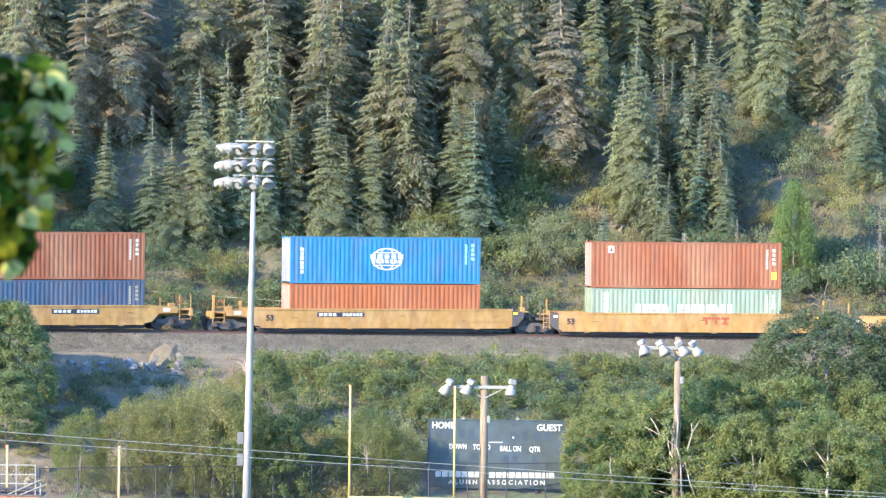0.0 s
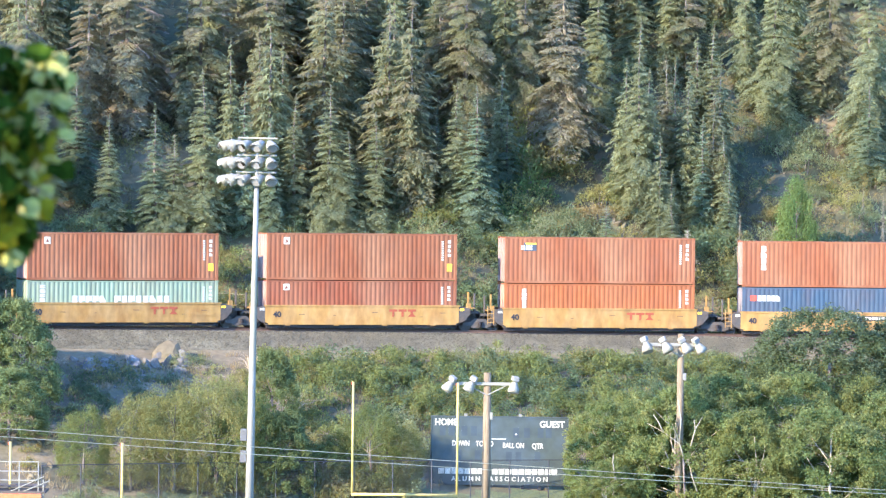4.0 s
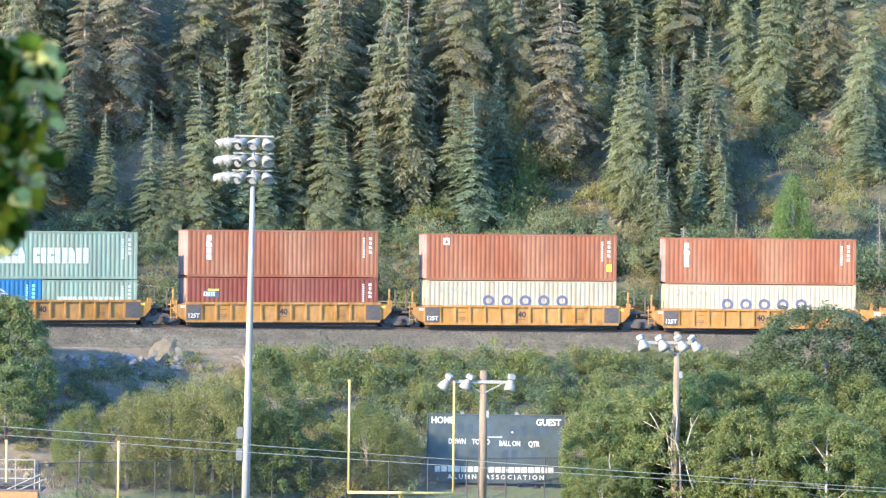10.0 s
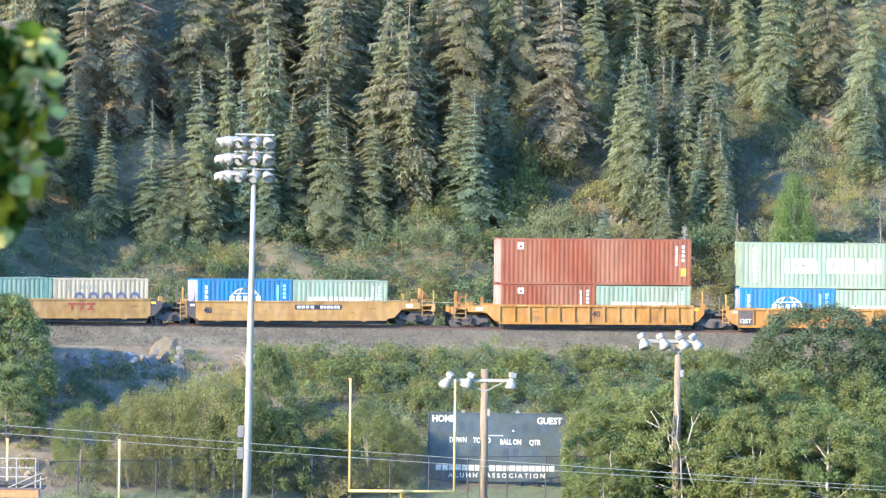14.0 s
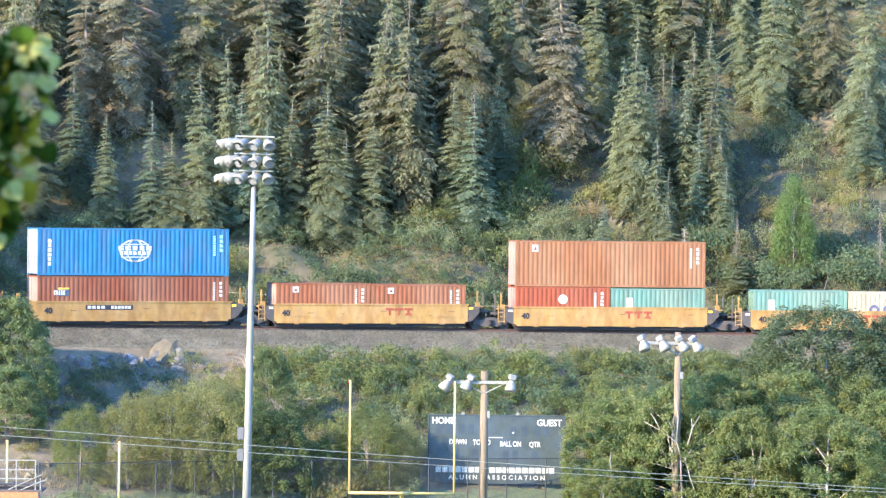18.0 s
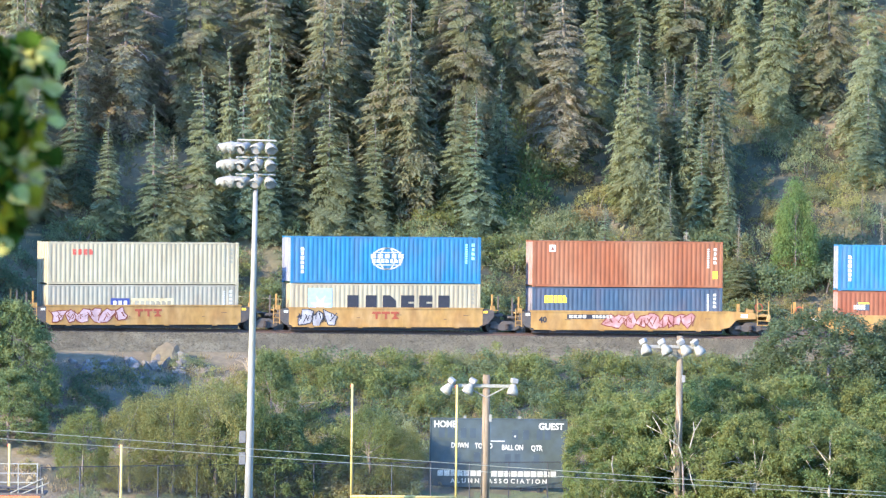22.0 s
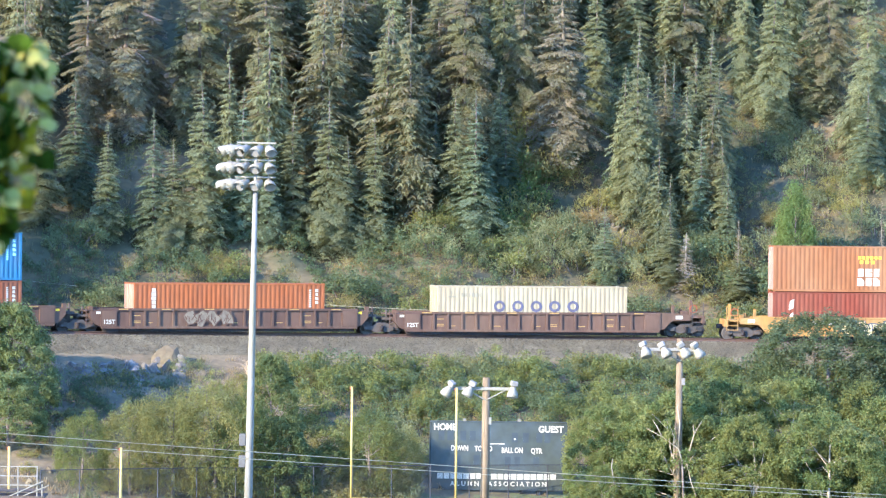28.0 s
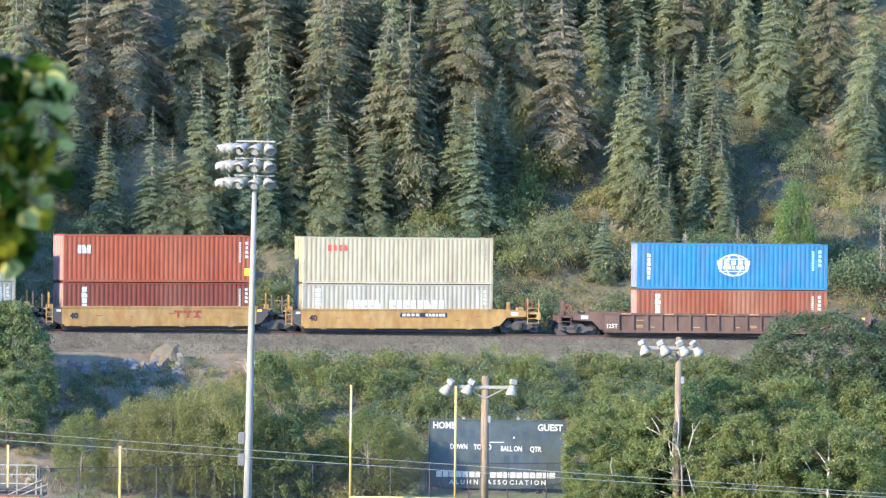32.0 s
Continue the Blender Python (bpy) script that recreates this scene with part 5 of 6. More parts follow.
def place_rocks(s0, s1, n0, n1, count, lo, hi, seed, mat, label, group="rocks on the railway bank"):
    r = random.Random(seed)
    for i in range(count):
        p = on_track(r.uniform(s0, s1), r.uniform(n0, n1))
        k = lo + (hi - lo) * r.random() ** 2
        ob = shared("rock", r.choice(ROCKS), mat)
        tagged(ob, label, "rock", group)
        ob.matrix_basis = pose(p.x, p.y, ground_z(p.x, p.y) + 0.02 * k, r.uniform(0, 360), r.uniform(0, 360), r.uniform(0, 360))
        ob.scale = (k * r.uniform(0.8, 1.3), k * r.uniform(0.8, 1.2), k * r.uniform(0.6, 0.9))


place_rocks(-25.5, -18.0, -7.2, -5.0, 44, 0.3, 1.6, 1, ROCK, "pale grey angular rock on the railway bank")
place_rocks(-26.0, -19.5, -15.5, -7.0, 40, 0.3, 1.0, 2, ROCK, "grey rock on the shaded bank")
place_rocks(-36.0, -26.0, -25.0, -14.0, 70, 0.25, 0.9, 4, TAN_ROCK, "tan rock at the foot of the bank")
place_rocks(-25.8, -21.2, -8.0, -5.0, 26, 0.5, 1.3, 7, ROCK, "pale angular rock in the bank's shade")
place_rocks(-19.3, -18.9, -5.6, -5.3, 1, 2.7, 2.8, 8, TAN_ROCK, "large tan boulder at the ballast's foot")
place_rocks(-20.6, -18.6, -6.2, -5.2, 4, 0.6, 1.2, 3, TAN_ROCK, "large tan boulder at the ballast's foot")
place_rocks(0.0, 8.0, -25.6, -24.0, 12, 0.4, 0.9, 6, TAN_ROCK, "tan rock behind the scoreboard")


# ---- plants ----
def kite(verts, faces, base, way, side, length, width, sag):
    """A small pointed spray or leaf of two bent halves."""
    i = len(verts)
    mid = base + way * (length * 0.45)
    tip = base + way * length - Vector((0, 0, sag * length))
    verts += [tuple(base), tuple(mid + side * (width / 2)), tuple(tip), tuple(mid - side * (width / 2))]
    faces.append((i, i + 1, i + 2, i + 3))


def spray(verts, faces, base, way, side, length, width, sag):
    """A needle spray: one narrow triangle, broad end inwards."""
    i = len(verts)
    tip = base + way * length - Vector((0, 0, sag * length))
    verts += [tuple(base + side * (width / 2)), tuple(tip), tuple(base - side * (width / 2))]
    faces.append((i, i + 1, i + 2))


def limb_mesh(name, limbs, material, parent, sides=6, label=""):
    bm = bmesh.new()
    for pts, rad in limbs:
        tube(bm, pts, rad, sides)
    return part(name, bm, material, parent, label)


def rod(verts, faces, points, radii):
    """A thin three-sided twig through points."""
    i = len(verts)
    for p, k in zip(points, radii):
        verts += [(p.x - k, p.y, p.z - 0.5 * k), (p.x + k, p.y, p.z - 0.5 * k), (p.x, p.y - 0.3 * k, p.z + k)]
    for j in range(len(points) - 1):
        c = i + 3 * j
        faces += [(c, c + 1, c + 4, c + 3), (c + 1, c + 2, c + 5, c + 4), (c + 2, c, c + 3, c + 5)]


def conifer(seed, R, mat, thin=1.0, ragged=0.3, bare=0.04, name="spruce_tree", needles=1.0, bark=BARK, grain=1.0, twiggy=0.0, open_top=0.0, column=1.18):
    """A spruce ten metres high: trunk and tiers of flat boughs that droop and turn up at their tips.
    thin: boughs in a tier; ragged: uneven reach; grain: size of the needle sprays; twiggy: dead twigs among the needles."""
    r = random.Random(seed)
    H = 10.0
    ob = empty(name)
    bend = [Vector((r.uniform(-0.1, 0.1) * i, r.uniform(-0.1, 0.1) * i, 0)) for i in range(5)]
    pts = [Vector((0, 0, -0.8))] + [Vector((0, 0, H * i / 4)) + bend[i] * 0.3 for i in range(1, 5)]
    part("trunk", tube(bmesh.new(), pts, [0.17, 0.13, 0.09, 0.05, 0.012], 7), bark, ob)
    verts, faces, tv, tf = [], [], [], []
    up = Vector((0, 0, 1))
    z = H * bare
    while z < H * 0.985:
        f = 1 - z / H
        base_r = R * min(1.0, f * column + 0.02) ** 0.9 * (0.6 + 0.4 * min(1, (z / H + 0.08) / 0.2))
        count = max(3, int((5 + 7 * f) * thin + r.random()))
        turn = r.uniform(0, 6.28)
        for q in range(count):
            az = turn + 2 * math.pi * (q + r.uniform(-0.35, 0.35)) / count
            lump = 1 + ragged * noise.noise((math.cos(az) * 1.3 + seed, math.sin(az) * 1.3, z * 0.55)) * 1.7
            if open_top and r.random() < open_top * 0.5:
                continue
            L = max(0.10, base_r * lump * r.uniform(0.62, 1.1))
            out = Vector((math.cos(az), math.sin(az), 0))
            tang = Vector((-out.y, out.x, 0))
            rise = r.uniform(0.05, 0.30) - 0.40 * f
            droop, lift = 0.42 + 0.25 * f, 0.22 + 0.1 * r.random()
            zz = z + r.uniform(-0.12, 0.12)
            cx = pts[-1] * (zz / H) ** 2

            def spine(t):
                return Vector((cx.x, cx.y, zz)) + out * (L * t) + up * (L * (rise * t - droop * t * t + lift * t ** 3))
            dead = needles < 0.97 and r.random() > needles
            if dead or (twiggy and r.random() < twiggy):
                rod(tv, tf, [spine(0), spine(0.5), spine(0.97)], [0.02, 0.013, 0.005])
                for k in range(int(3 + 7 * L)):
                    t = 0.2 + 0.75 * r.random()
                    p = spine(t)
                    sg = r.choice((-1, 1))
                    l = 0.45 * L * (1.05 - t) + 0.12
                    way = (out * 0.6 + tang * sg * r.uniform(0.3, 1.0) + up * r.uniform(-0.9, 0.1)).normalized()
                    rod(tv, tf, [p, p + way * l - up * (0.1 * l)], [0.011, 0.003])
            if dead:
                continue
            steps = max(2, int(L / (0.105 * grain)))
            for k in range(steps):
                t = 0.16 + 0.84 * (k + r.random()) / steps
                p = spine(t)
                lat = 0.46 * L * (1.0 - t) ** 0.75 * min(1.0, 0.35 + 2.2 * t) + 0.07
                for sg in (-1, 1):
                    way0 = (out * r.uniform(0.45, 0.9) + tang * sg).normalized()
                    m = max(1, int(lat / (0.092 * grain) + r.random()))
                    for j in range(m):
                        e = (j + 0.2 * r.random()) / m
                        b = p + way0 * (lat * e) - up * (0.30 * lat * e * e + r.uniform(-0.02, 0.04))
                        way = (way0 * r.uniform(0.5, 1.0) + out * r.uniform(0.0, 0.7) + up * r.uniform(-0.75, 0.12)).normalized()
                        side = way.cross(up + out * 0.5 + Vector((r.gauss(0, 0.4), r.gauss(0, 0.4), 0))).normalized()
                        ln = r.uniform(0.12, 0.23) * (0.7 + 0.3 * min(1, L)) * grain
                        spray(verts, faces, b, way, side, ln, ln * r.uniform(0.30, 0.50), r.uniform(0.0, 0.3))
        z += r.uniform(0.25, 0.42) * (0.72 + 0.5 * f)
    for k in range(14):
        a = r.uniform(0, 6.28)
        way = Vector((math.cos(a) * 0.45, math.sin(a) * 0.45, 0.8))
        kite(verts, faces, pts[-1] - Vector((0, 0, 0.06 * k)), way.normalized(), Vector((-math.sin(a), math.cos(a), 0)), 0.17, 0.05, 0)
    if verts:
        sheet("crown", verts, faces, mat, ob)
    if tv:
        tagged(sheet("dead_branchwork", tv, tf, bark, ob), "bare dead twigs among the boughs", kind="stuff")
    return ob


def leaf_cloud(r, verts, faces, centre, radius, count, size, flat=0.75, up=0.4, slim=0.75):
    """Leaves about one twig end; slim: width over length."""
    for _ in range(count):
        d = Vector((r.gauss(0, 1), r.gauss(0, 1), r.gauss(0, 1) * flat))
        if d.length < 1e-3:
            continue
        d.normalize()
        p = centre + d * (radius * r.random() ** 0.45)
        nrm = (d * 0.9 + Vector((r.gauss(0, 0.5), r.gauss(0, 0.5), r.gauss(0, 0.5) + up))).normalized()
        way = nrm.orthogonal().normalized()
        way = (Matrix.Rotation(r.uniform(0, 6.28), 3, nrm) @ way).normalized()
        if slim < 0.6:
            way = (way + Vector((0, 0, 0.9))).normalized()
        s = size * r.uniform(0.75, 1.4)
        side = nrm.cross(way) * (s * slim * 0.55)
        i = len(verts)
        verts += [tuple(p), tuple(p + way * s + side), tuple(p + way * (s * 0.75) - side)]
        faces.append((i, i + 1, i + 2))


def broadleaf(seed, rx, rz, height, mat, bark, leaf=0.155, clumps=150, per=80, name="poplar_tree", limbs=9, clump_r=0.6, slim=0.75, taper=0.0, bush=0.3, skirt=True, tall=0.75):
    """A tree with a forked trunk and a crown of leaf clumps; base at the origin."""
    r = random.Random(seed)
    ob = empty(name)
    verts, faces = [], []
    mid = Vector((0, 0, height - rz))
    tops = []
    for i in range(clumps):
        while True:
            d = Vector((r.uniform(-1, 1), r.uniform(-1, 1), r.uniform(-1, 1)))
            if 0.2 < d.length < 1:
                break
        k = 1 + 0.35 * noise.noise(d * 1.7 + Vector((seed * 3.1, 0, 0)))
        d = d.normalized() * (d.length ** bush) * k
        wide = rx * (1 - taper * (0.5 + 0.5 * max(-1, min(1, d.z))))
        c = mid + Vector((d.x * wide, d.y * wide, d.z * rz))
        if d.z < 0 and skirt:
            side = Vector((d.x, d.y, 0))
            grow = min(2.5, 1 / max(0.3, side.length)) ** 0.75
            c = mid + Vector((d.x * wide * grow, d.y * wide * grow, d.z * rz))
        if c.z < 0.25:
            c.z = 0.25 + r.random() * 0.6
        tops.append(c)
        leaf_cloud(r, verts, faces, c, clump_r * r.uniform(0.7, 1.3), per, leaf, flat=tall, slim=slim)
    stems = [([Vector((0, 0, -0.5)), Vector((0.05, 0, height * 0.25)), Vector((0, 0.1, height * 0.6)), Vector((0.1, 0, height * 0.86))], [0.12, 0.085, 0.05, 0.015])]
    for i in range(limbs):
        c = r.choice(tops)
        z0 = r.uniform(0.2, 0.7) * height
        s = Vector((0, 0.05, min(z0, c.z)))
        stems.append(([s, s.lerp(c, 0.5) + Vector((r.uniform(-0.2, 0.2), r.uniform(-0.2, 0.2), 0.3)), c], [0.032, 0.022, 0.008]))
    limb_mesh("trunk", stems[:1], bark, ob)
    for st in stems[1:]:
        limb_mesh("limb", [st], bark, ob)
    sheet("crown", verts, faces, mat, ob)
    return ob


def shrub(seed, mat, leaf=0.085, clumps=20, per=70, spread_r=1.0, tall=1.1, name="shrub", bark=BARK, slim=0.5):
    r = random.Random(seed)
    ob = empty(name)
    verts, faces, stems = [], [], []
    for i in range(clumps):
        a, q = r.uniform(0, 6.28), r.random() ** 0.6
        top = tall * (1 - 0.55 * q * q) * r.uniform(0.55, 1.1)
        c = Vector((math.cos(a) * q * spread_r, math.sin(a) * q * spread_r, top * r.uniform(0.45, 1.0)))
        leaf_cloud(r, verts, faces, c, 0.32 * r.uniform(0.7, 1.3), per, leaf, slim=slim)
        stems.append(([Vector((c.x * 0.15, c.y * 0.15, -0.3)), Vector((c.x * 0.6, c.y * 0.6, c.z * 0.6)), c], [0.025, 0.018, 0.006]))
    limb_mesh("stem_base", stems[:5], bark, ob, 4)
    sheet("foliage", verts, faces, mat, ob)
    return ob


USED = set()


def plant(ob, x, y, sx, sz, turn, label="", category="", group=""):
    """Sets a plant, or a copy of it, on the ground."""
    m = pose(x, y, ground_z(x, y) - 0.05, 0, 0, turn)
    if ob.name in USED:
        c = copy_thing(ob, m)
    else:
        USED.add(ob.name)
        c = ob
        c.matrix_basis = m
    c.scale = (sx, sx, sz)
    if label:
        tagged(c, label, category, group)
    return c


CONIFERS = {
    "a": conifer(1, 2.0, SPRUCE, thin=1.1), "b": conifer(2, 1.7, BLUE_SPRUCE, ragged=0.22), "c": conifer(3, 2.3, SPRUCE, ragged=0.4, thin=1.1),
    "d": conifer(4, 1.35, BLUE_SPRUCE, ragged=0.2), "o": conifer(5, 2.1, OLD_SPRUCE, ragged=0.45, bare=0.05, twiggy=0.15, grain=0.9, open_top=0.5, column=1.8),
    "p": conifer(6, 1.9, BROWNED_SPRUCE, ragged=0.5, bare=0.08, twiggy=0.2, grain=0.9, open_top=0.6, needles=0.85, column=2.0),
    "g": conifer(7, 1.8, DRY_SPRUCE, thin=1.15, ragged=0.5, bare=0.16, needles=0.8, twiggy=0.5, bark=GREY_SNAG, grain=0.85),
    "F": conifer(11, 2.1, SPRUCE, ragged=0.45, thin=0.85, grain=1.7), "G": conifer(12, 1.9, OLD_SPRUCE, ragged=0.5, thin=0.8, grain=1.7, bare=0.05, column=1.7),
    "x": conifer(8, 1.5, DRY_SPRUCE, thin=0.6, ragged=0.3, bare=0.03, needles=0.0, name="dead_spruce", bark=GREY_SNAG),
    "z": conifer(9, 1.5, DRY_SPRUCE, thin=1.1, ragged=0.3, bare=0.03, needles=0.25, name="dead_spruce", bark=DEAD_WOOD),
}
KINDS = {
    "a": "dark green spruce with drooping boughs on the hillside", "b": "blue-green young spruce on the hillside", "c": "broad ragged green spruce on the hillside",
    "d": "slender blue-green spruce on the hillside", "o": "tall olive-green old spruce with gaps", "p": "tall thin old spruce with brownish boughs",
    "F": "dark green spruce deep in the wood", "G": "olive-green old spruce deep in the wood",
    "g": "dying grey-brown spruce with few needles", "x": "dead bare grey spruce", "z": "dead spruce with drooping bleached boughs",
}


def stand(rows):
    for kind, x, y, h, width in rows:
        ob = CONIFERS[kind]
        R = {"a": 2.0, "b": 1.7, "c": 2.3, "d": 1.35, "o": 2.1, "p": 1.9, "g": 1.8, "x": 1.5, "z": 1.5, "F": 2.1, "G": 1.9}[kind]
        plant(ob, x, y, width / R, h / 10, (x * 37 + y * 91) % 360, KINDS[kind], "spruce tree", "spruces on the hillside")


stand([
    ("o", -27.6, 316.2, 16.9, 1.91), ("p", -24.0, 322.8, 12.8, 1.90), ("p", -21.6, 323.8, 15.8, 2.63),
    ("o", -16.8, 326.5, 14.0, 2.48), ("b", -24.3, 316.5, 8.6, 1.74), ("a", -15.9, 315.0, 11.0, 2.39),
    ("b", -13.3, 316.5, 9.9, 1.91), ("o", -12.4, 328.0, 13.3, 2.36), ("p", -7.3, 329.0, 13.8, 2.67),
    ("a", -3.7, 328.0, 16.4, 2.06), ("c", -7.8, 317.8, 10.5, 2.29), ("a", -4.7, 318.5, 8.9, 1.92),
    ("d", -1.8, 322.2, 7.6, 1.14), ("d", -0.7, 322.5, 6.7, 0.84), ("b", -3.5, 321.0, 11.0, 1.77),
    ("o", 1.2, 329.8, 16.9, 2.60), ("b", 1.9, 320.0, 9.9, 2.01), ("c", 0.6, 320.8, 9.7, 1.85),
])
stand([
    ("g", 7.9, 329.2, 16.5, 2.85), ("a", 12.8, 324.0, 13.6, 1.95), ("d", 15.4, 327.5, 9.5, 1.03),
    ("a", 18.0, 329.8, 10.7, 2.25), ("c", 22.7, 337.0, 11.1, 2.30), ("b", 17.1, 324.0, 8.4, 1.36),
    ("a", 18.5, 323.8, 7.2, 1.44), ("b", 18.8, 322.2, 5.8, 1.10), ("d", 15.0, 323.2, 4.9, 0.93),
    ("b", 10.5, 318.2, 5.1, 1.38), ("z", 15.8, 317.5, 4.1, 1.16), ("x", 19.4, 320.0, 3.9, 0.50),
    ("x", 28.8, 319.0, 6.3, 0.42), ("x", 27.9, 324.0, 3.7, 0.30), ("a", 14.8, 318.2, 5.0, 1.75),
    ("a", 19.2, 317.5, 3.5, 1.50), ("o", 26.7, 338.2, 12.2, 2.04), ("c", 29.0, 333.8, 13.4, 2.45),
])
stand([
    ("a", -10.1, 317.8, 9.6, 1.83), ("b", -19.0, 314.0, 9.5, 1.65), ("a", -26.5, 312.8, 9.1, 2.05),
    ("o", -0.6, 332.2, 11.0, 1.74), ("o", 5.2, 332.0, 13.1, 1.57), ("a", 10.3, 334.8, 11.3, 1.84),
    ("a", 13.2, 342.0, 9.1, 1.88), ("o", 16.7, 341.0, 9.1, 2.05), ("a", 20.8, 339.5, 11.0, 1.60),
    ("p", -20.0, 326.8, 10.6, 1.71), ("o", -10.3, 330.8, 10.4, 1.73), ("b", -11.6, 316.0, 8.1, 1.41),
    ("a", -22.0, 314.0, 7.6, 1.56), ("c", -6.5, 317.8, 7.5, 1.75), ("b", 4.0, 325.0, 6.2, 1.45),
    ("d", 13.9, 324.5, 6.8, 1.11), ("b", 28.7, 329.5, 7.2, 1.73), ("c", -17.8, 314.0, 7.5, 1.73),
])
stand([
    ("o", -5.7, 333.2, 10.4, 1.75), ("p", -15.1, 329.8, 9.9, 1.56), ("a", 25.4, 337.5, 5.8, 1.50),
    ("F", 13.5, 325.8, 9.4, 1.71), ("G", 14.8, 328.0, 9.5, 1.72), ("F", 16.2, 325.8, 9.4, 1.71),
    ("F", 17.0, 330.0, 9.6, 1.82), ("G", 17.9, 325.0, 9.2, 1.53), ("F", 18.5, 328.5, 9.5, 1.64),
    ("F", 12.0, 326.2, 9.5, 1.62), ("F", 14.1, 321.0, 8.2, 1.43), ("F", 3.6, 325.8, 8.7, 1.71),
])

# spruces outside the picked-out ones: the rest of the slope
_r = random.Random(77)
for _s0, _s1, _n0, _n1, _count in ((-36, 2, 17, 30, 40), (-36, 6, 30, 48, 48), (2, 13, 30, 50, 18), (9, 38, 40, 58, 32), (6, 24, 44, 62, 12), (6, 25, 35, 44, 15)):
    for _i in range(_count):
        _p = on_track(_r.uniform(_s0, _s1), _r.uniform(_n0, _n1))
        _h = _r.uniform(9, 15)
        if -27 < _p.x < -18.5 and _n0 < 20:
            continue
        stand([(_r.choice("FFG"), _p.x, _p.y, _h, _h * _r.uniform(0.13, 0.18))])

# the wood goes on beside the view: unseen spruces, added to shade the slope
for _i in range(24):
    _p = on_track(_r.uniform(-50, -31), _r.uniform(5.8, 20))
    _h = _r.uniform(12, 17)
    stand([(_r.choice("FG"), _p.x, _p.y, _h, _h * _r.uniform(0.14, 0.18))])

SHRUBS = {
    "y": shrub(28, SAGE), "r": shrub(29, RUSSET, tall=0.8, spread_r=1.2), "w": shrub(21, WILLOW), "v": shrub(22, ASPEN, tall=1.3), "l": shrub(23, OLIVE, tall=0.9), "k": shrub(24, WILLOW, spread_r=1.2, clumps=20),
    "q": shrub(25, VIVID, tall=1.2), "m": shrub(26, OLIVE, spread_r=0.9, clumps=12), "n": shrub(27, DEEP, spread_r=1.2, clumps=24, slim=0.7),
}
SHRUB_KINDS = {"y": "pale sage-green shrub", "r": "low russet and tan shrub", "w": "grey-green willow shrub", "v": "mid-green leafy shrub", "l": "olive scrub bush with yellowing leaves", "k": "wide grey-green willow shrub",
               "q": "bright green leafy shrub", "m": "small olive scrub bush", "n": "wide dark green leafy shrub"}


# a hollow on the bank, and bare eroded spots on the open slope: x, y, half width
BARE = ((-6.2, 286.2, 1.3), (22.5, 331.0, 1.3), (26.2, 336.7, 1.3), (27.2, 339.2, 1.5), (25.7, 326.7, 0.9), (28.9, 326.2, 0.7), (11.6, 323.3, 0.8),
        (8.8, 325.0, 0.7), (19.6, 338.1, 1.1), (25.9, 347.4, 0.7), (28.0, 333.3, 1.0))


def bare(x, y):
    return any(abs(x - bx) < w and -1.7 * w < y - by < 1.0 * w for bx, by, w in BARE)


def scatter(s0, s1, n0, n1, count, kinds, lo, hi, seed, where, squash=1.0):
    r = random.Random(seed)
    for _ in range(count):
        p = on_track(r.uniform(s0, s1), r.uniform(n0, n1))
        k = r.choice(kinds)
        z = r.uniform(lo, hi)
        if bare(p.x, p.y):
            continue
        plant(SHRUBS[k], p.x, p.y, z * r.uniform(0.9, 1.25), z * squash * r.uniform(0.85, 1.15), r.uniform(0, 360), SHRUB_KINDS[k] + where, "shrub", "shrubs" + where)


# bank: low scrub, thicker towards the right
scatter(-13, 34, -13, -7.4, 30, "nvnkwn", 0.8, 1.3, 31, " on the railway bank")
scatter(-14, 22, -8.8, -6.4, 34, "nnv", 0.5, 0.75, 43, " on the railway bank")
scatter(-3, 17, -6.3, -5.2, 38, "nlkvwy", 0.85, 1.15, 46, " along the ballast's foot")
scatter(-12, 14, -20, -11, 26, "wvnlkw", 1.1, 1.6, 32, " on the railway bank")
scatter(-19, -10, -14, -6, 8, "lmwm", 0.6, 1.0, 33, " on the railway bank")
scatter(-24, -9, -25, -15, 18, "ylwyvk", 1.0, 1.6, 34, " at the foot of the bank")
scatter(-19, -11, -12, -5, 8, "yyl", 0.6, 1.1, 39, " on the railway bank")
scatter(-36, -25, -25.5, -17, 6, "ymry", 0.5, 1.0, 40, " at the foot of the bank")
scatter(-9, 9, -21.5, -17, 9, "wvlq", 1.1, 1.6, 35, " at the foot of the bank")
scatter(-24, -11, -26, -23, 12, "ylyw", 1.0, 1.5, 42, " at the foot of the bank")
scatter(-34, -25, -27.5, -21, 5, "ywkm", 0.7, 1.2, 44, " at the foot of the bank")
scatter(-14.5, -9.5, -26, -24, 7, "yyw", 0.9, 1.3, 45, " at the foot of the bank")
# slope behind the line
scatter(-30, 36, 6.0, 10, 40, "wvnlkn", 1.2, 1.9, 36, " beside the line")
scatter(-30, 8, 10, 19, 30, "wvnknl", 1.1, 1.9, 37, " on the hillside")
scatter(4, 36, 9, 42, 84, "lwkylnwr", 0.8, 1.6, 38, " on the open slope")
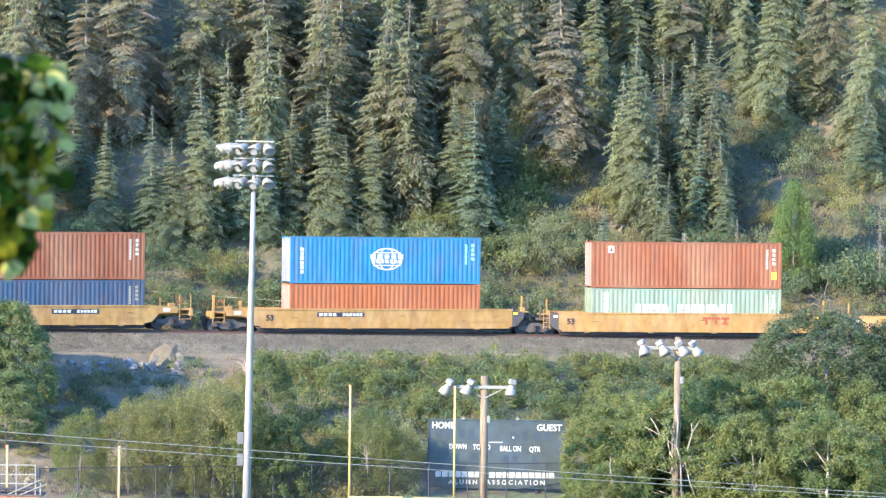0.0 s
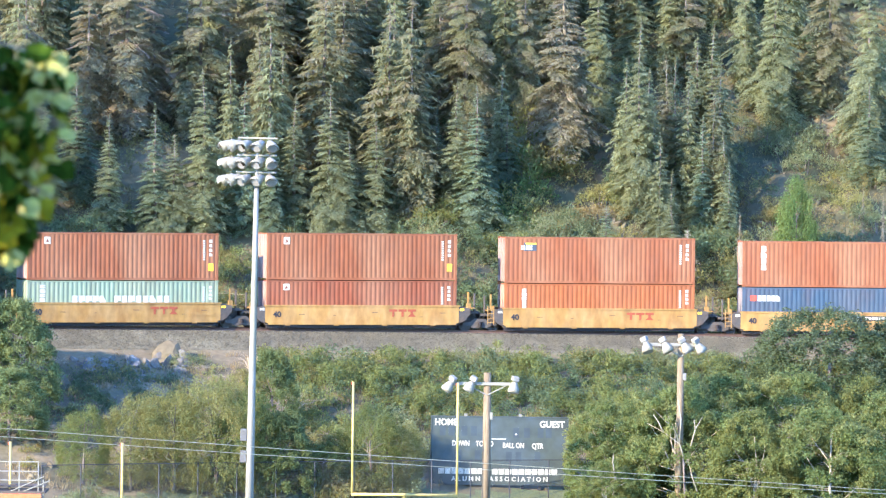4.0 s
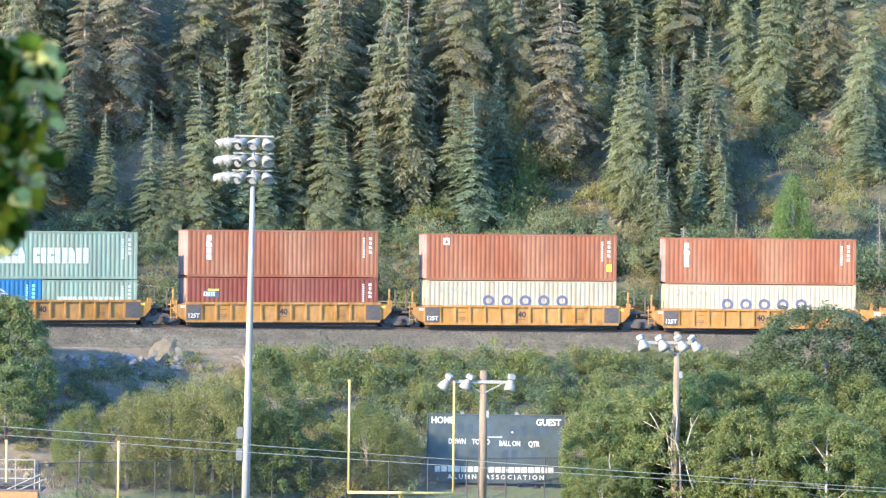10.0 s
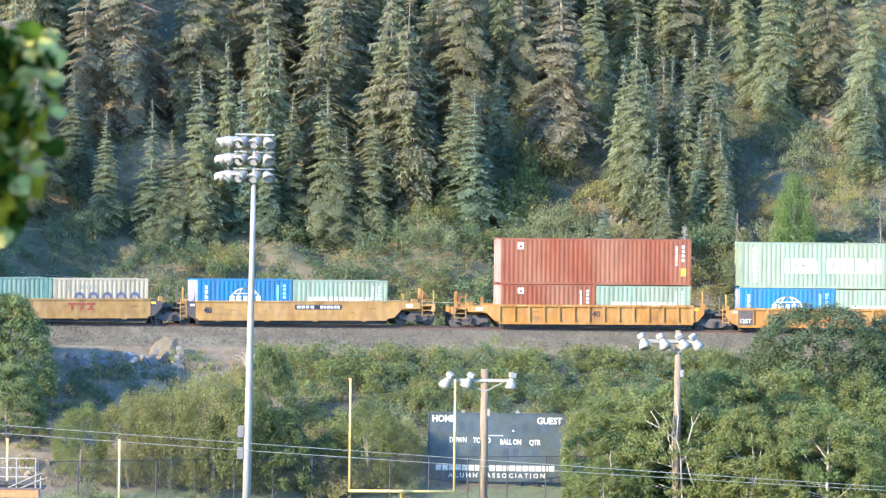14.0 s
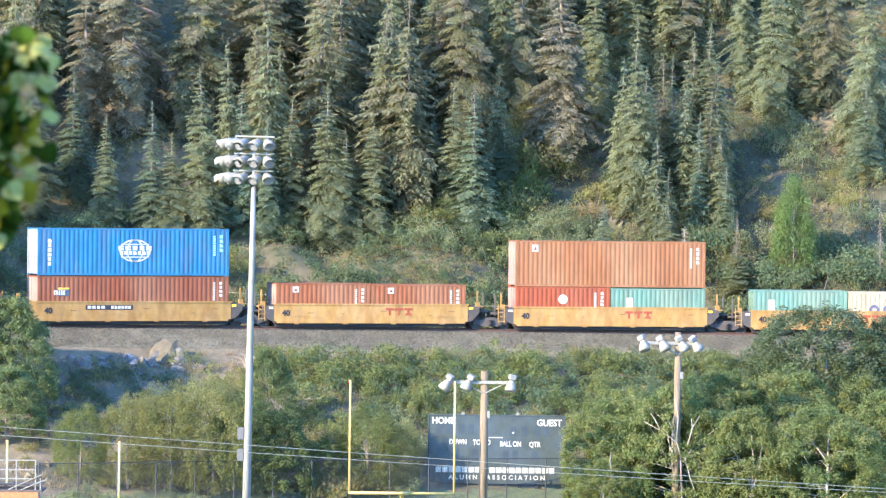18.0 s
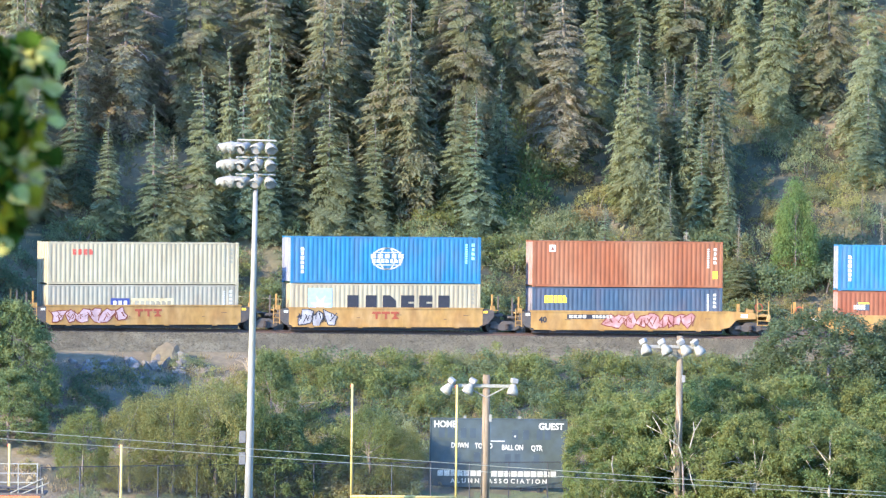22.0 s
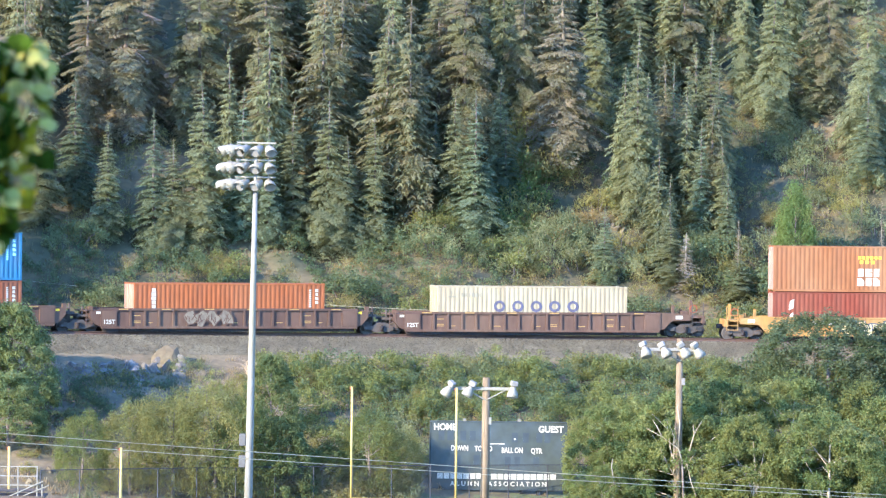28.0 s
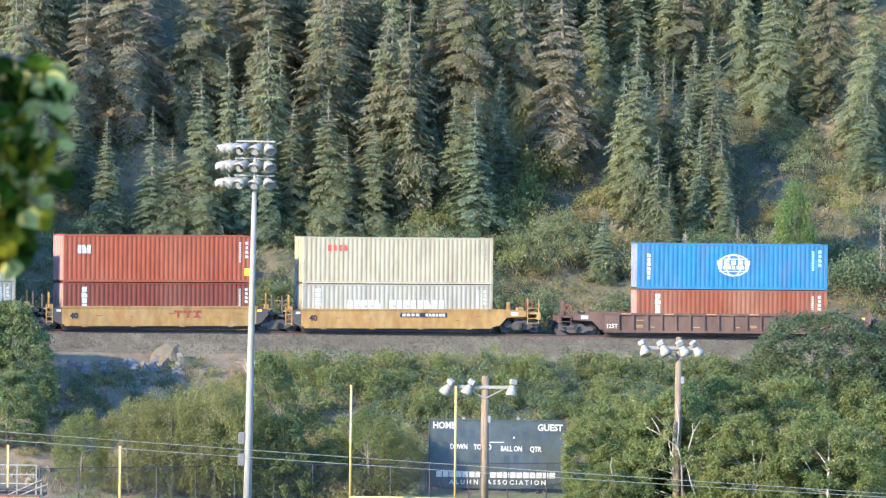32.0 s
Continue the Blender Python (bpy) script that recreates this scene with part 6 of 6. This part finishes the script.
# the thicker bushes of the open slope
for _k, _x, _y, _z in (
    ("y", 4.6, 323.5, 2.2), ("q", 5.2, 325.0, 2.1), ("l", 5.8, 326.5, 2.5), ("y", 6.4, 328.2, 2.5), ("q", 6.9, 330.2, 2.1),
    ("l", 5.6, 328.8, 2.4), ("q", 5.0, 327.0, 2.1), ("y", 7.4, 331.8, 2.4), ("q", 6.0, 331.8, 2.1), ("y", 5.4, 331.0, 2.4),
    ("q", 4.2, 322.0, 2.1), ("k", 7.7, 322.0, 1.8), ("k", 6.4, 320.5, 1.8), ("k", 5.3, 319.5, 1.8), ("k", 8.5, 320.5, 1.8),
    ("k", 9.7, 321.2, 1.8), ("k", 7.3, 319.0, 1.8), ("k", 8.9, 318.8, 1.8), ("k", 11.8, 318.8, 1.8), ("k", 13.7, 318.8, 1.8),
    ("k", 21.1, 322.0, 1.8), ("w", 21.8, 330.8, 1.7), ("w", 23.3, 332.5, 1.7), ("w", 24.2, 335.0, 1.7), ("w", 25.5, 334.0, 1.7),
    ("w", 27.7, 331.2, 1.7), ("w", 27.2, 335.5, 1.7), ("w", 28.7, 329.2, 1.7), ("w", 28.9, 325.0, 1.7), ("w", 22.0, 334.0, 1.7),
    ("w", 24.6, 331.0, 1.7), ("n", 27.0, 321.8, 1.9), ("n", 25.5, 322.2, 1.9), ("n", 20.4, 318.5, 1.9), ("n", 22.2, 318.5, 1.9),
    ("n", 24.9, 318.8, 1.9), ("n", 27.5, 319.2, 1.9), ("n", 17.5, 321.8, 1.9), ("n", 26.5, 320.2, 1.9), ("n", 28.4, 321.0, 1.9),
    ("r", 8.2, 324.5, 1.6), ("r", 9.3, 324.2, 1.6), ("r", 7.2, 323.8, 1.6), ("r", 10.0, 323.5, 1.6), ("r", 30.0, 331.5, 1.6),
    ("y", 25.2, 328.5, 1.5), ("y", 27.3, 326.2, 1.5), ("y", 11.5, 321.2, 1.5), ("y", 26.5, 337.0, 1.5), ("y", 30.0, 336.5, 1.5),
    ("y", 18.6, 320.0, 1.5), ("y", 16.6, 318.0, 1.5)):
    if bare(_x, _y):
        continue
    plant(SHRUBS[_k], _x, _y, _z, _z * 1.1, _x * 77 % 360, SHRUB_KINDS[_k] + " on the open slope", "shrub", "shrubs on the open slope")


def grass_stuff(name, s0, s1, n0, n1, count, seed, lo, hi, label, thin=0.035):
    """Blades in tufts over a stretch of ground: one object."""
    r = random.Random(seed)
    verts, faces = [], []
    for _ in range(count):
        p = on_track(r.uniform(s0, s1), r.uniform(n0, n1))
        if noise.noise((p.x * 0.25, p.y * 0.25, seed)) < -0.12:
            continue
        z = ground_z(p.x, p.y) - 0.03
        for _k in range(6):
            b = Vector((p.x + r.gauss(0, 0.12), p.y + r.gauss(0, 0.12), z))
            way = Vector((r.gauss(0, 0.35), r.gauss(0, 0.35), 1)).normalized()
            side = Vector((r.uniform(-1, 1), r.uniform(-0.4, 0.4), 0)).normalized()
            kite(verts, faces, b, way, side, r.uniform(lo, hi), thin, 0.1)
    tagged(sheet(name, verts, faces, DRY_GRASS), label, "grass", kind="stuff")


def mounds(name, s0, s1, n0, n1, count, seed, mat, tall, label, cut=-0.1, leaf=0.115, per=30, freq=0.33, slim=0.5):
    """Scrub in humps of uneven height over a stretch of ground: one object."""
    r = random.Random(seed)
    verts, faces = [], []
    for _ in range(count):
        p = on_track(r.uniform(s0, s1), r.uniform(n0, n1))
        hump = noise.noise((p.x * freq, p.y * freq, seed * 1.7)) + 0.35 * noise.noise((p.x * 1.1, p.y * 1.1, seed * 0.7))
        if hump < cut or bare(p.x, p.y):
            continue
        top = tall * min(1.0, (hump - cut) * 2.2)
        n = along(p.x, p.y)[1]
        if -10 < n < 0:
            top *= 0.5 + 0.5 * smooth(5.4, 8.0, -n)
        p.z = ground_z(p.x, p.y) + top * r.random() ** 0.4
        leaf_cloud(r, verts, faces, p, 0.36 * r.uniform(0.7, 1.3), per, leaf, slim=slim)
    tagged(sheet(name, verts, faces, mat), label, "undergrowth", kind="stuff")


mounds("bank_undergrowth", -14, 34, -16, -5.7, 3300, 2, ASPEN, 1.7, "low grey-green growth on the railway bank", cut=-0.05, freq=0.6, leaf=0.112, per=40, slim=0.75)
mounds("bank_undergrowth_green", -14, 34, -18, -5.9, 2300, 3, DEEP, 2.0, "low mid-green growth on the railway bank", cut=-0.08, freq=0.6, leaf=0.115, per=40, slim=0.75)
mounds("bank_undergrowth_sage", -18, 34, -19, -5.2, 1500, 4, SAGE, 0.9, "low pale sage growth on the railway bank", cut=-0.05)
mounds("bank_undergrowth_olive", -27, -1, -24, -7, 1500, 9, OLIVE, 1.0, "low olive growth on the railway bank", cut=-0.05)
mounds("slope_scrub_olive", 0, 38, 5, 42, 4600, 7, OLIVE, 1.8, "olive scrub on the open hillside", cut=-0.16, freq=0.5, leaf=0.10, per=36, slim=0.6)
mounds("slope_scrub_green", 0, 38, 5, 42, 3000, 8, DEEP, 2.1, "deep green scrub on the open hillside", cut=-0.03, freq=0.55, leaf=0.11, per=36, slim=0.7)
mounds("slope_scrub_tan", 0, 38, 5, 42, 2200, 10, RUSSET, 0.7, "russet and tan scrub on the open hillside", cut=-0.08)
mounds("slope_undergrowth", -36, 2, 5, 28, 2600, 11, OLIVE, 1.2, "low olive growth under the spruces", cut=-0.15)
mounds("slope_undergrowth_green", -36, 6, 5, 17, 3000, 12, DEEP, 1.9, "low green growth under the spruces", cut=-0.1, freq=0.5, leaf=0.11, per=36, slim=0.75)
# dark leaves added here to deepen the shadow on the bank
mounds("shaded_growth", -31, -20, -16, -7.5, 900, 21, SHADE_LEAF, 0.7, "low dark growth added to deepen the shade between the bank rocks", cut=-0.1, freq=0.5)
grass_stuff("bank_grass", -36, 36, -24.5, -4.6, 3200, 5, 0.25, 0.6, "dry yellow grass on the railway bank")
grass_stuff("slope_grass", -36, 40, 5.5, 44, 6000, 6, 0.2, 0.5, "dry yellow grass on the hillside")


for _i, (_x, _y, _w) in enumerate(BARE[1:]):
    _s, _n = along(_x, _y)
    place_rocks(_s - _w, _s + _w, _n - _w, _n + _w, 9, 0.3, 1.1, 60 + _i, TAN_ROCK, "tan rock on a bare spot of the hillside", "rocks on the hillside")


def dry_brush(seed, radius=1.0, tall=1.3):
    """A dead bush: thin bleached stems bent outwards."""
    r = random.Random(seed)
    bm = bmesh.new()
    for _ in range(90):
        a, q = r.uniform(0, 6.28), r.random() ** 0.5 * radius
        way = Vector((math.cos(a), math.sin(a), 0))
        h = tall * r.uniform(0.4, 1.0)
        foot = way * (0.25 * q)
        tube(bm, [foot - Vector((0, 0, 0.1)), foot + way * (0.4 * q) + Vector((0, 0, h * 0.7)), foot + way * q + Vector((r.uniform(-0.2, 0.2), r.uniform(-0.2, 0.2), h * r.uniform(0.7, 1.0)))], [0.014, 0.010, 0.005], 3, close=False)
    return part("dry_brush", bm, DRY_STEM)


BRUSH = [dry_brush(51), dry_brush(52, 1.3, 1.0)]
plant(BRUSH[0], -11.68, 292.00, 0.90, 0.90, 0, "bleached dry brush on the railway bank", "dry brush", "dry bushes on the bank")
plant(BRUSH[1], -12.77, 289.75, 0.80, 0.80, 50, "bleached dry brush on the railway bank", "dry brush", "dry bushes on the bank")
plant(BRUSH[0], -9.35, 284.50, 1.30, 1.30, 100, "bleached dry brush on the railway bank", "dry brush", "dry bushes on the bank")
plant(BRUSH[1], -8.75, 286.25, 1.10, 1.10, 150, "bleached dry brush on the railway bank", "dry brush", "dry bushes on the bank")
plant(BRUSH[0], -6.42, 280.75, 1.00, 1.00, 200, "bleached dry brush on the railway bank", "dry brush", "dry bushes on the bank")
plant(BRUSH[1], -10.51, 288.50, 0.80, 0.80, 250, "bleached dry brush on the railway bank", "dry brush", "dry bushes on the bank")
plant(BRUSH[0], -14.69, 290.75, 0.60, 0.60, 300, "bleached dry brush on the railway bank", "dry brush", "dry bushes on the bank")
plant(BRUSH[1], -7.11, 276.50, 1.20, 1.20, 350, "bleached dry brush on the railway bank", "dry brush", "dry bushes on the bank")
plant(BRUSH[0], -23.02, 288.50, 0.50, 0.50, 400, "bleached dry brush on the railway bank", "dry brush", "dry bushes on the bank")


# ---- broadleaved trees at the foot of the bank ----
POPLARS = [broadleaf(41, 3.3, 3.6, 7.4, POPLAR, PALE_BARK, limbs=16, clumps=330, per=125, leaf=0.112, clump_r=0.42), broadleaf(42, 3.0, 3.9, 7.8, POPLAR, PALE_BARK, limbs=16, clumps=330, per=125, leaf=0.112, clump_r=0.42), broadleaf(43, 2.8, 3.2, 6.6, ASPEN, PALE_BARK, limbs=14, clumps=310, per=125, leaf=0.112, clump_r=0.42)]
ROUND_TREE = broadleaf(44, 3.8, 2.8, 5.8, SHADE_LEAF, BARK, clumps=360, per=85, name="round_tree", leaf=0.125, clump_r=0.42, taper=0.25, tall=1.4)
SIDE_TREE = broadleaf(45, 3.3, 3.1, 6.2, LEAFY, BARK, clumps=330, per=85, name="bank_tree", leaf=0.12, taper=0.55, clump_r=0.42)
SCRUB_TREES = [broadleaf(47, 2.0, 2.6, 5.4, SAGE, BARK, clumps=270, per=85, name="scrub_willow", leaf=0.10, clump_r=0.40, slim=0.42, tall=2.2), broadleaf(48, 1.8, 2.4, 5.0, ASPEN, BARK, clumps=260, per=85, name="scrub_willow", leaf=0.10, clump_r=0.40, slim=0.42, tall=2.2)]
GREEN_TREE = broadleaf(46, 2.3, 3.5, 6.9, VIVID, BARK, clumps=170, per=120, name="green_tree", leaf=0.12, taper=0.4, bush=0.45)
plant(GREEN_TREE, 23.11, 319.50, 0.68, 1.05, 0, "bright green broadleaved tree on the hillside", "tree")
def bare_branches():
    """Pale bare limbs that stick out of the poplars."""
    x, y = 13.36, 269.5
    ob = empty("bare_poplar_limbs", pose(x, y, 0))
    tagged(ob, "pale bare forked limbs of a dying poplar", "tree")
    forks = (((-0.03, 0, 4.77), (-0.26, 0, 5.49), (-1.15, 0, 6.11), (-2.07, 0, 6.61)),
             ((-0.26, 0, 5.49), (-0.58, 0, 6.40), (-0.91, 0, 7.03)),
             ((-1.15, 0, 6.11), (-1.47, 0, 6.71), (-1.73, 0, 7.09)),
             ((-0.26, 0, 5.49), (-0.18, 0, 6.82), (-0.35, 0, 7.92)),
             ((0.78, 0, 2.82), (0.49, 0, 3.57), (0.19, 0, 4.77)),
             ((0.37, 0, 5.34), (0.62, 0, 6.29), (1.02, 0, 6.99)),
             ((0.62, 0, 6.29), (0.55, 0, 6.83)),
             ((-3.80, 0, 3.40), (-3.97, 0, 4.41), (-3.91, 0, 4.89)),
             ((6.68, 0, 3.26), (6.89, 0, 4.05), (6.69, 0, 4.52)),
             ((3.99, 0, 3.70), (4.37, 0, 3.24)))
    for pts in forks:
        pts = [Vector(p) for p in pts]
        part("limb", tube(bmesh.new(), pts, [0.05 - 0.038 * i / (len(pts) - 1) for i in range(len(pts))], 7), PALE_BARK, ob, smooth=True)
    part("trunk", tube(bmesh.new(), [Vector((0.1, 0.1, ground_z(x, y) - 0.3)), Vector((0.1, 0.05, 2.0)), Vector(forks[0][0])], [0.08, 0.065, 0.05], 8), BARK, ob, smooth=True)


bare_branches()
plant(POPLARS[0], 9.62, 275.00, 0.84, 0.80, 10, "leafy green poplar with pale branches by the field", "poplar tree", "poplars at the foot of the bank")
plant(POPLARS[1], 13.11, 272.50, 1.05, 0.98, 80, "leafy green poplar with pale branches by the field", "poplar tree", "poplars at the foot of the bank")
plant(POPLARS[2], 17.41, 270.00, 1.05, 0.93, 200, "leafy green poplar with pale branches by the field", "poplar tree", "poplars at the foot of the bank")
plant(POPLARS[0], 21.44, 269.00, 1.10, 0.95, 300, "leafy green poplar with pale branches by the field", "poplar tree", "poplars at the foot of the bank")
plant(POPLARS[1], 25.82, 272.00, 1.10, 1.00, 20, "leafy green poplar with pale branches by the field", "poplar tree", "poplars at the foot of the bank")
plant(POPLARS[2], 11.03, 276.50, 0.90, 0.90, 150, "leafy green poplar with pale branches by the field", "poplar tree", "poplars at the foot of the bank")
plant(POPLARS[0], 15.92, 277.00, 1.00, 1.00, 40, "leafy green poplar with pale branches by the field", "poplar tree", "poplars at the foot of the bank")
plant(POPLARS[1], 20.17, 277.50, 1.10, 1.00, 120, "leafy green poplar with pale branches by the field", "poplar tree", "poplars at the foot of the bank")
plant(POPLARS[2], 24.35, 277.00, 1.10, 1.05, 250, "leafy green poplar with pale branches by the field", "poplar tree", "poplars at the foot of the bank")
plant(POPLARS[0], 9.07, 270.00, 0.50, 0.48, 30, "leafy green poplar with pale branches by the field", "poplar tree", "poplars at the foot of the bank")
plant(ROUND_TREE, 23.40, 295.00, 1.32, 0.97, 0, "dense mid-green round tree on the railway bank", "tree", "trees on the bank")
plant(ROUND_TREE, 28.00, 296.75, 0.85, 0.80, 90, "dense mid-green round tree on the railway bank", "tree", "trees on the bank")
plant(SIDE_TREE, -25.15, 280.50, 0.98, 1.05, 0, "mid-green bushy tree beside the shaded rocks", "tree", "trees on the bank")
# the next two stand mostly out of view, added to shade the rocks
plant(SIDE_TREE, -28.58, 280.25, 1.20, 1.30, 130, "mid-green bushy tree beside the shaded rocks", "tree", "trees on the bank")
plant(SIDE_TREE, -28.60, 284.00, 1.05, 0.95, 300, "mid-green bushy tree beside the shaded rocks", "tree", "trees on the bank")
plant(SIDE_TREE, -24.80, 275.00, 0.80, 0.70, 200, "mid-green bushy tree beside the shaded rocks", "tree", "trees on the bank")
plant(SIDE_TREE, -10.10, 281.50, 0.62, 0.86, 20, "dark green bushy tree on the bank", "tree", "trees on the bank")
plant(SIDE_TREE, -9.28, 273.75, 0.75, 0.78, 60, "dark green bushy tree at the foot of the bank", "tree", "trees on the bank")
plant(SCRUB_TREES[0], -15.26, 271.75, 1.08, 1.08, 0, "tall olive scrub willow at the foot of the bank", "willow", "scrub willows along the fence")
plant(SCRUB_TREES[0], -12.90, 272.50, 1.20, 1.20, 77, "tall olive scrub willow at the foot of the bank", "willow", "scrub willows along the fence")
plant(SCRUB_TREES[0], -17.61, 271.25, 0.95, 0.95, 154, "tall olive scrub willow at the foot of the bank", "willow", "scrub willows along the fence")
plant(SCRUB_TREES[1], -11.02, 273.25, 1.07, 1.07, 231, "tall grey-green scrub willow at the foot of the bank", "willow", "scrub willows along the fence")
plant(SCRUB_TREES[1], -20.29, 271.00, 0.82, 0.82, 308, "tall grey-green scrub willow at the foot of the bank", "willow", "scrub willows along the fence")
plant(SCRUB_TREES[1], -6.89, 274.50, 0.60, 0.55, 385, "tall grey-green scrub willow at the foot of the bank", "willow", "scrub willows along the fence")
plant(SCRUB_TREES[1], -4.18, 275.50, 0.94, 0.94, 462, "tall grey-green scrub willow at the foot of the bank", "willow", "scrub willows along the fence")
plant(SCRUB_TREES[0], -2.64, 276.25, 0.71, 0.71, 539, "tall olive scrub willow at the foot of the bank", "willow", "scrub willows along the fence")
plant(SCRUB_TREES[1], -6.13, 276.00, 0.62, 0.58, 616, "tall grey-green scrub willow at the foot of the bank", "willow", "scrub willows along the fence")


# ---- the tree beside the camera, whose twigs hang into view ----
def near_tree():
    """Returns the twig cluster that sways."""
    bx, by = -4.6, 15.2
    g = ground_z(bx, by)
    tree = empty("cottonwood_tree", pose(bx, by, g))
    tagged(tree, "leafy cottonwood tree on the hillside above the field", "tree")
    limb_mesh("trunk", [([Vector((0, 0, -0.4)), Vector((0.1, 0, 1.5)), Vector((0.3, -0.1, 3.2)), Vector((0.3, 0, 5.5))], [0.22, 0.19, 0.15, 0.06])], BARK, tree, 10)
    limb_mesh("limb", [([Vector((0.25, -0.1, 2.6)), Vector((1.3, -0.3, 3.2)), Vector((2.6, -0.5, 3.15))], [0.09, 0.06, 0.02])], BARK, tree, 8)
    # unseen crown, added towards the sun to shade the hanging twigs
    rr = random.Random(19)
    verts, faces = [], []
    for _ in range(70):
        d = Vector((rr.gauss(0, 1), rr.gauss(0, 1), rr.gauss(0, 1))).normalized() * rr.random() ** 0.4
        leaf_cloud(rr, verts, faces, Vector((1.75 + 0.85 * d.x, -1.5 + 1.3 * d.y, 3.9 + 1.5 * d.z)), 0.35, 40, 0.09)
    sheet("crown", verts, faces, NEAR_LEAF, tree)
    o = Vector((-1.34, 14.6, 20.4))
    ob = empty("leafy_twigs", Matrix.Translation(o))
    tagged(ob, "blurred cottonwood twigs with leaves coloured as shaded, lit or sunlit", "foliage")
    r = random.Random(9)
    shapes = []
    for sh in range(3):
        v, k = [], 9
        prof = [(0.0, 0.0), (0.12, 0.030), (0.30, 0.046), (0.55, 0.040), (0.8, 0.020), (1.0, 0.0)]
        L = 0.085
        top = [Vector((w, t * L, -0.012 * math.sin(t * 3.1) - 0.02 * t * t * (sh - 1))) for t, w in prof]
        bot = [Vector((-w, t * L, -0.012 * math.sin(t * 3.1) - 0.02 * t * t * (sh - 1))) for t, w in prof]
        spine = [Vector((0, t * L, 0.006 - 0.012 * math.sin(t * 3.1) - 0.02 * t * t * (sh - 1))) for t, w in prof]
        verts = [tuple(p) for p in top + bot + spine]
        m = len(prof)
        faces = []
        for i in range(m - 1):
            faces.append((i, i + 1, 2 * m + i + 1, 2 * m + i))
            faces.append((2 * m + i, 2 * m + i + 1, m + i + 1, m + i))
        me = bpy.data.meshes.new("leaf")
        me.from_pydata(verts, [], faces)
        me.materials.append(NEAR_LEAF)
        shapes.append(me)
    # twigs hang from the limb beyond the left edge into the view
    twigs = [((-0.9, 0.1, 0.62), (-0.2, 0.05, 0.45), (0.16, 0, 0.34)), ((-0.9, 0.1, 0.6), (-0.1, 0, 0.30), (0.18, -0.03, 0.14)), ((-0.9, 0.1, 0.55), (-0.1, 0, 0.05), (0.16, 0, -0.08)),
             ((-0.9, 0.1, 0.5), (-0.15, 0.03, -0.1), (0.10, 0, -0.18))]
    limb_mesh("twig", [([Vector(p) for p in tw], [0.012, 0.006, 0.002]) for tw in twigs], BARK, ob, 6)
    lobes = ((-0.04, 0.19, 0.13, 0.20, 230), (0.10, 0.33, 0.08, 0.08, 22), (0.15, 0.20, 0.045, 0.10, 12), (-0.05, -0.08, 0.12, 0.13, 150), (0.08, -0.04, 0.07, 0.07, 18), (-0.07, 0.05, 0.11, 0.10, 60), (0.0, -0.17, 0.07, 0.06, 22), (0.13, 0.06, 0.03, 0.05, 5))
    for cx, cz, ax, az, count in lobes:
        for _ in range(count):
            a, q = r.uniform(0, 6.28), math.sqrt(r.random())
            p = Vector((cx + ax * q * math.cos(a), r.gauss(0, 0.07), cz + az * q * math.sin(a)))
            # sunlit and lit colours get likelier towards the cluster's right edge
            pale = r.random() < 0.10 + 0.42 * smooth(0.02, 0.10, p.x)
            lf = shared("leaf", r.choice(shapes), NEAR_LEAF_SUNLIT if pale else NEAR_LEAF_LIT if r.random() < 0.26 + 0.3 * smooth(0.0, 0.08, p.x) else NEAR_LEAF, ob)
            lf.matrix_basis = Matrix.Translation(p) @ Euler((r.uniform(-2.4, -0.6), r.uniform(-0.9, 0.9), r.uniform(-3.1, 3.1))).to_matrix().to_4x4()
            k = r.uniform(0.55, 0.95)
            lf.scale = (k, k, k)
    return ob, o


TWIGS, TWIG_AT = near_tree()

# seconds, metres to the right, metres up: the twigs' sway
SWAY = [
    (0, 0.020, -0.036), (1, 0.016, -0.031), (2, 0.021, -0.026), (3, 0.016, -0.021), (6, -0.004, -0.007), (7, -0.031, -0.005),
    (8, 0.002, -0.002), (9, 0.000, -0.000), (10, -0.005, 0.011), (11, -0.015, 0.022), (12, -0.035, 0.033), (13, -0.050, 0.044),
    (14, -0.008, 0.042), (17, -0.038, 0.035), (18, -0.030, 0.033), (19, -0.038, 0.031), (20, -0.062, 0.031), (21, -0.033, 0.031),
    (22, -0.017, 0.031), (23, -0.011, 0.031), (24, -0.006, 0.030), (25, 0.004, 0.030), (25.5, -0.009, 0.030), (27.5, -0.000, 0.029),
    (28, -0.042, 0.029), (29, -0.008, 0.013), (29.5, -0.016, 0.005), (30, 0.040, -0.003), (30.5, 0.013, -0.012), (31, 0.024, -0.020),
    (31.5, 0.005, -0.028), (32, 0.017, -0.036),
]


def ride_at(t):
    return 12.637 * t + 0.004958 * t * t + 0.0000188 * t ** 3


def motions():
    """The train runs to the right along the line; the twigs sway."""
    for ob, s0, z in RIDES:
        walk(ob, [(t, track_pose(s0 + ride_at(t), z)) for t in range(0, 33)])
    walk(TWIGS, [(t, Matrix.Translation(TWIG_AT + Vector((x, 0, z)))) for t, x, z in SWAY])


motions()
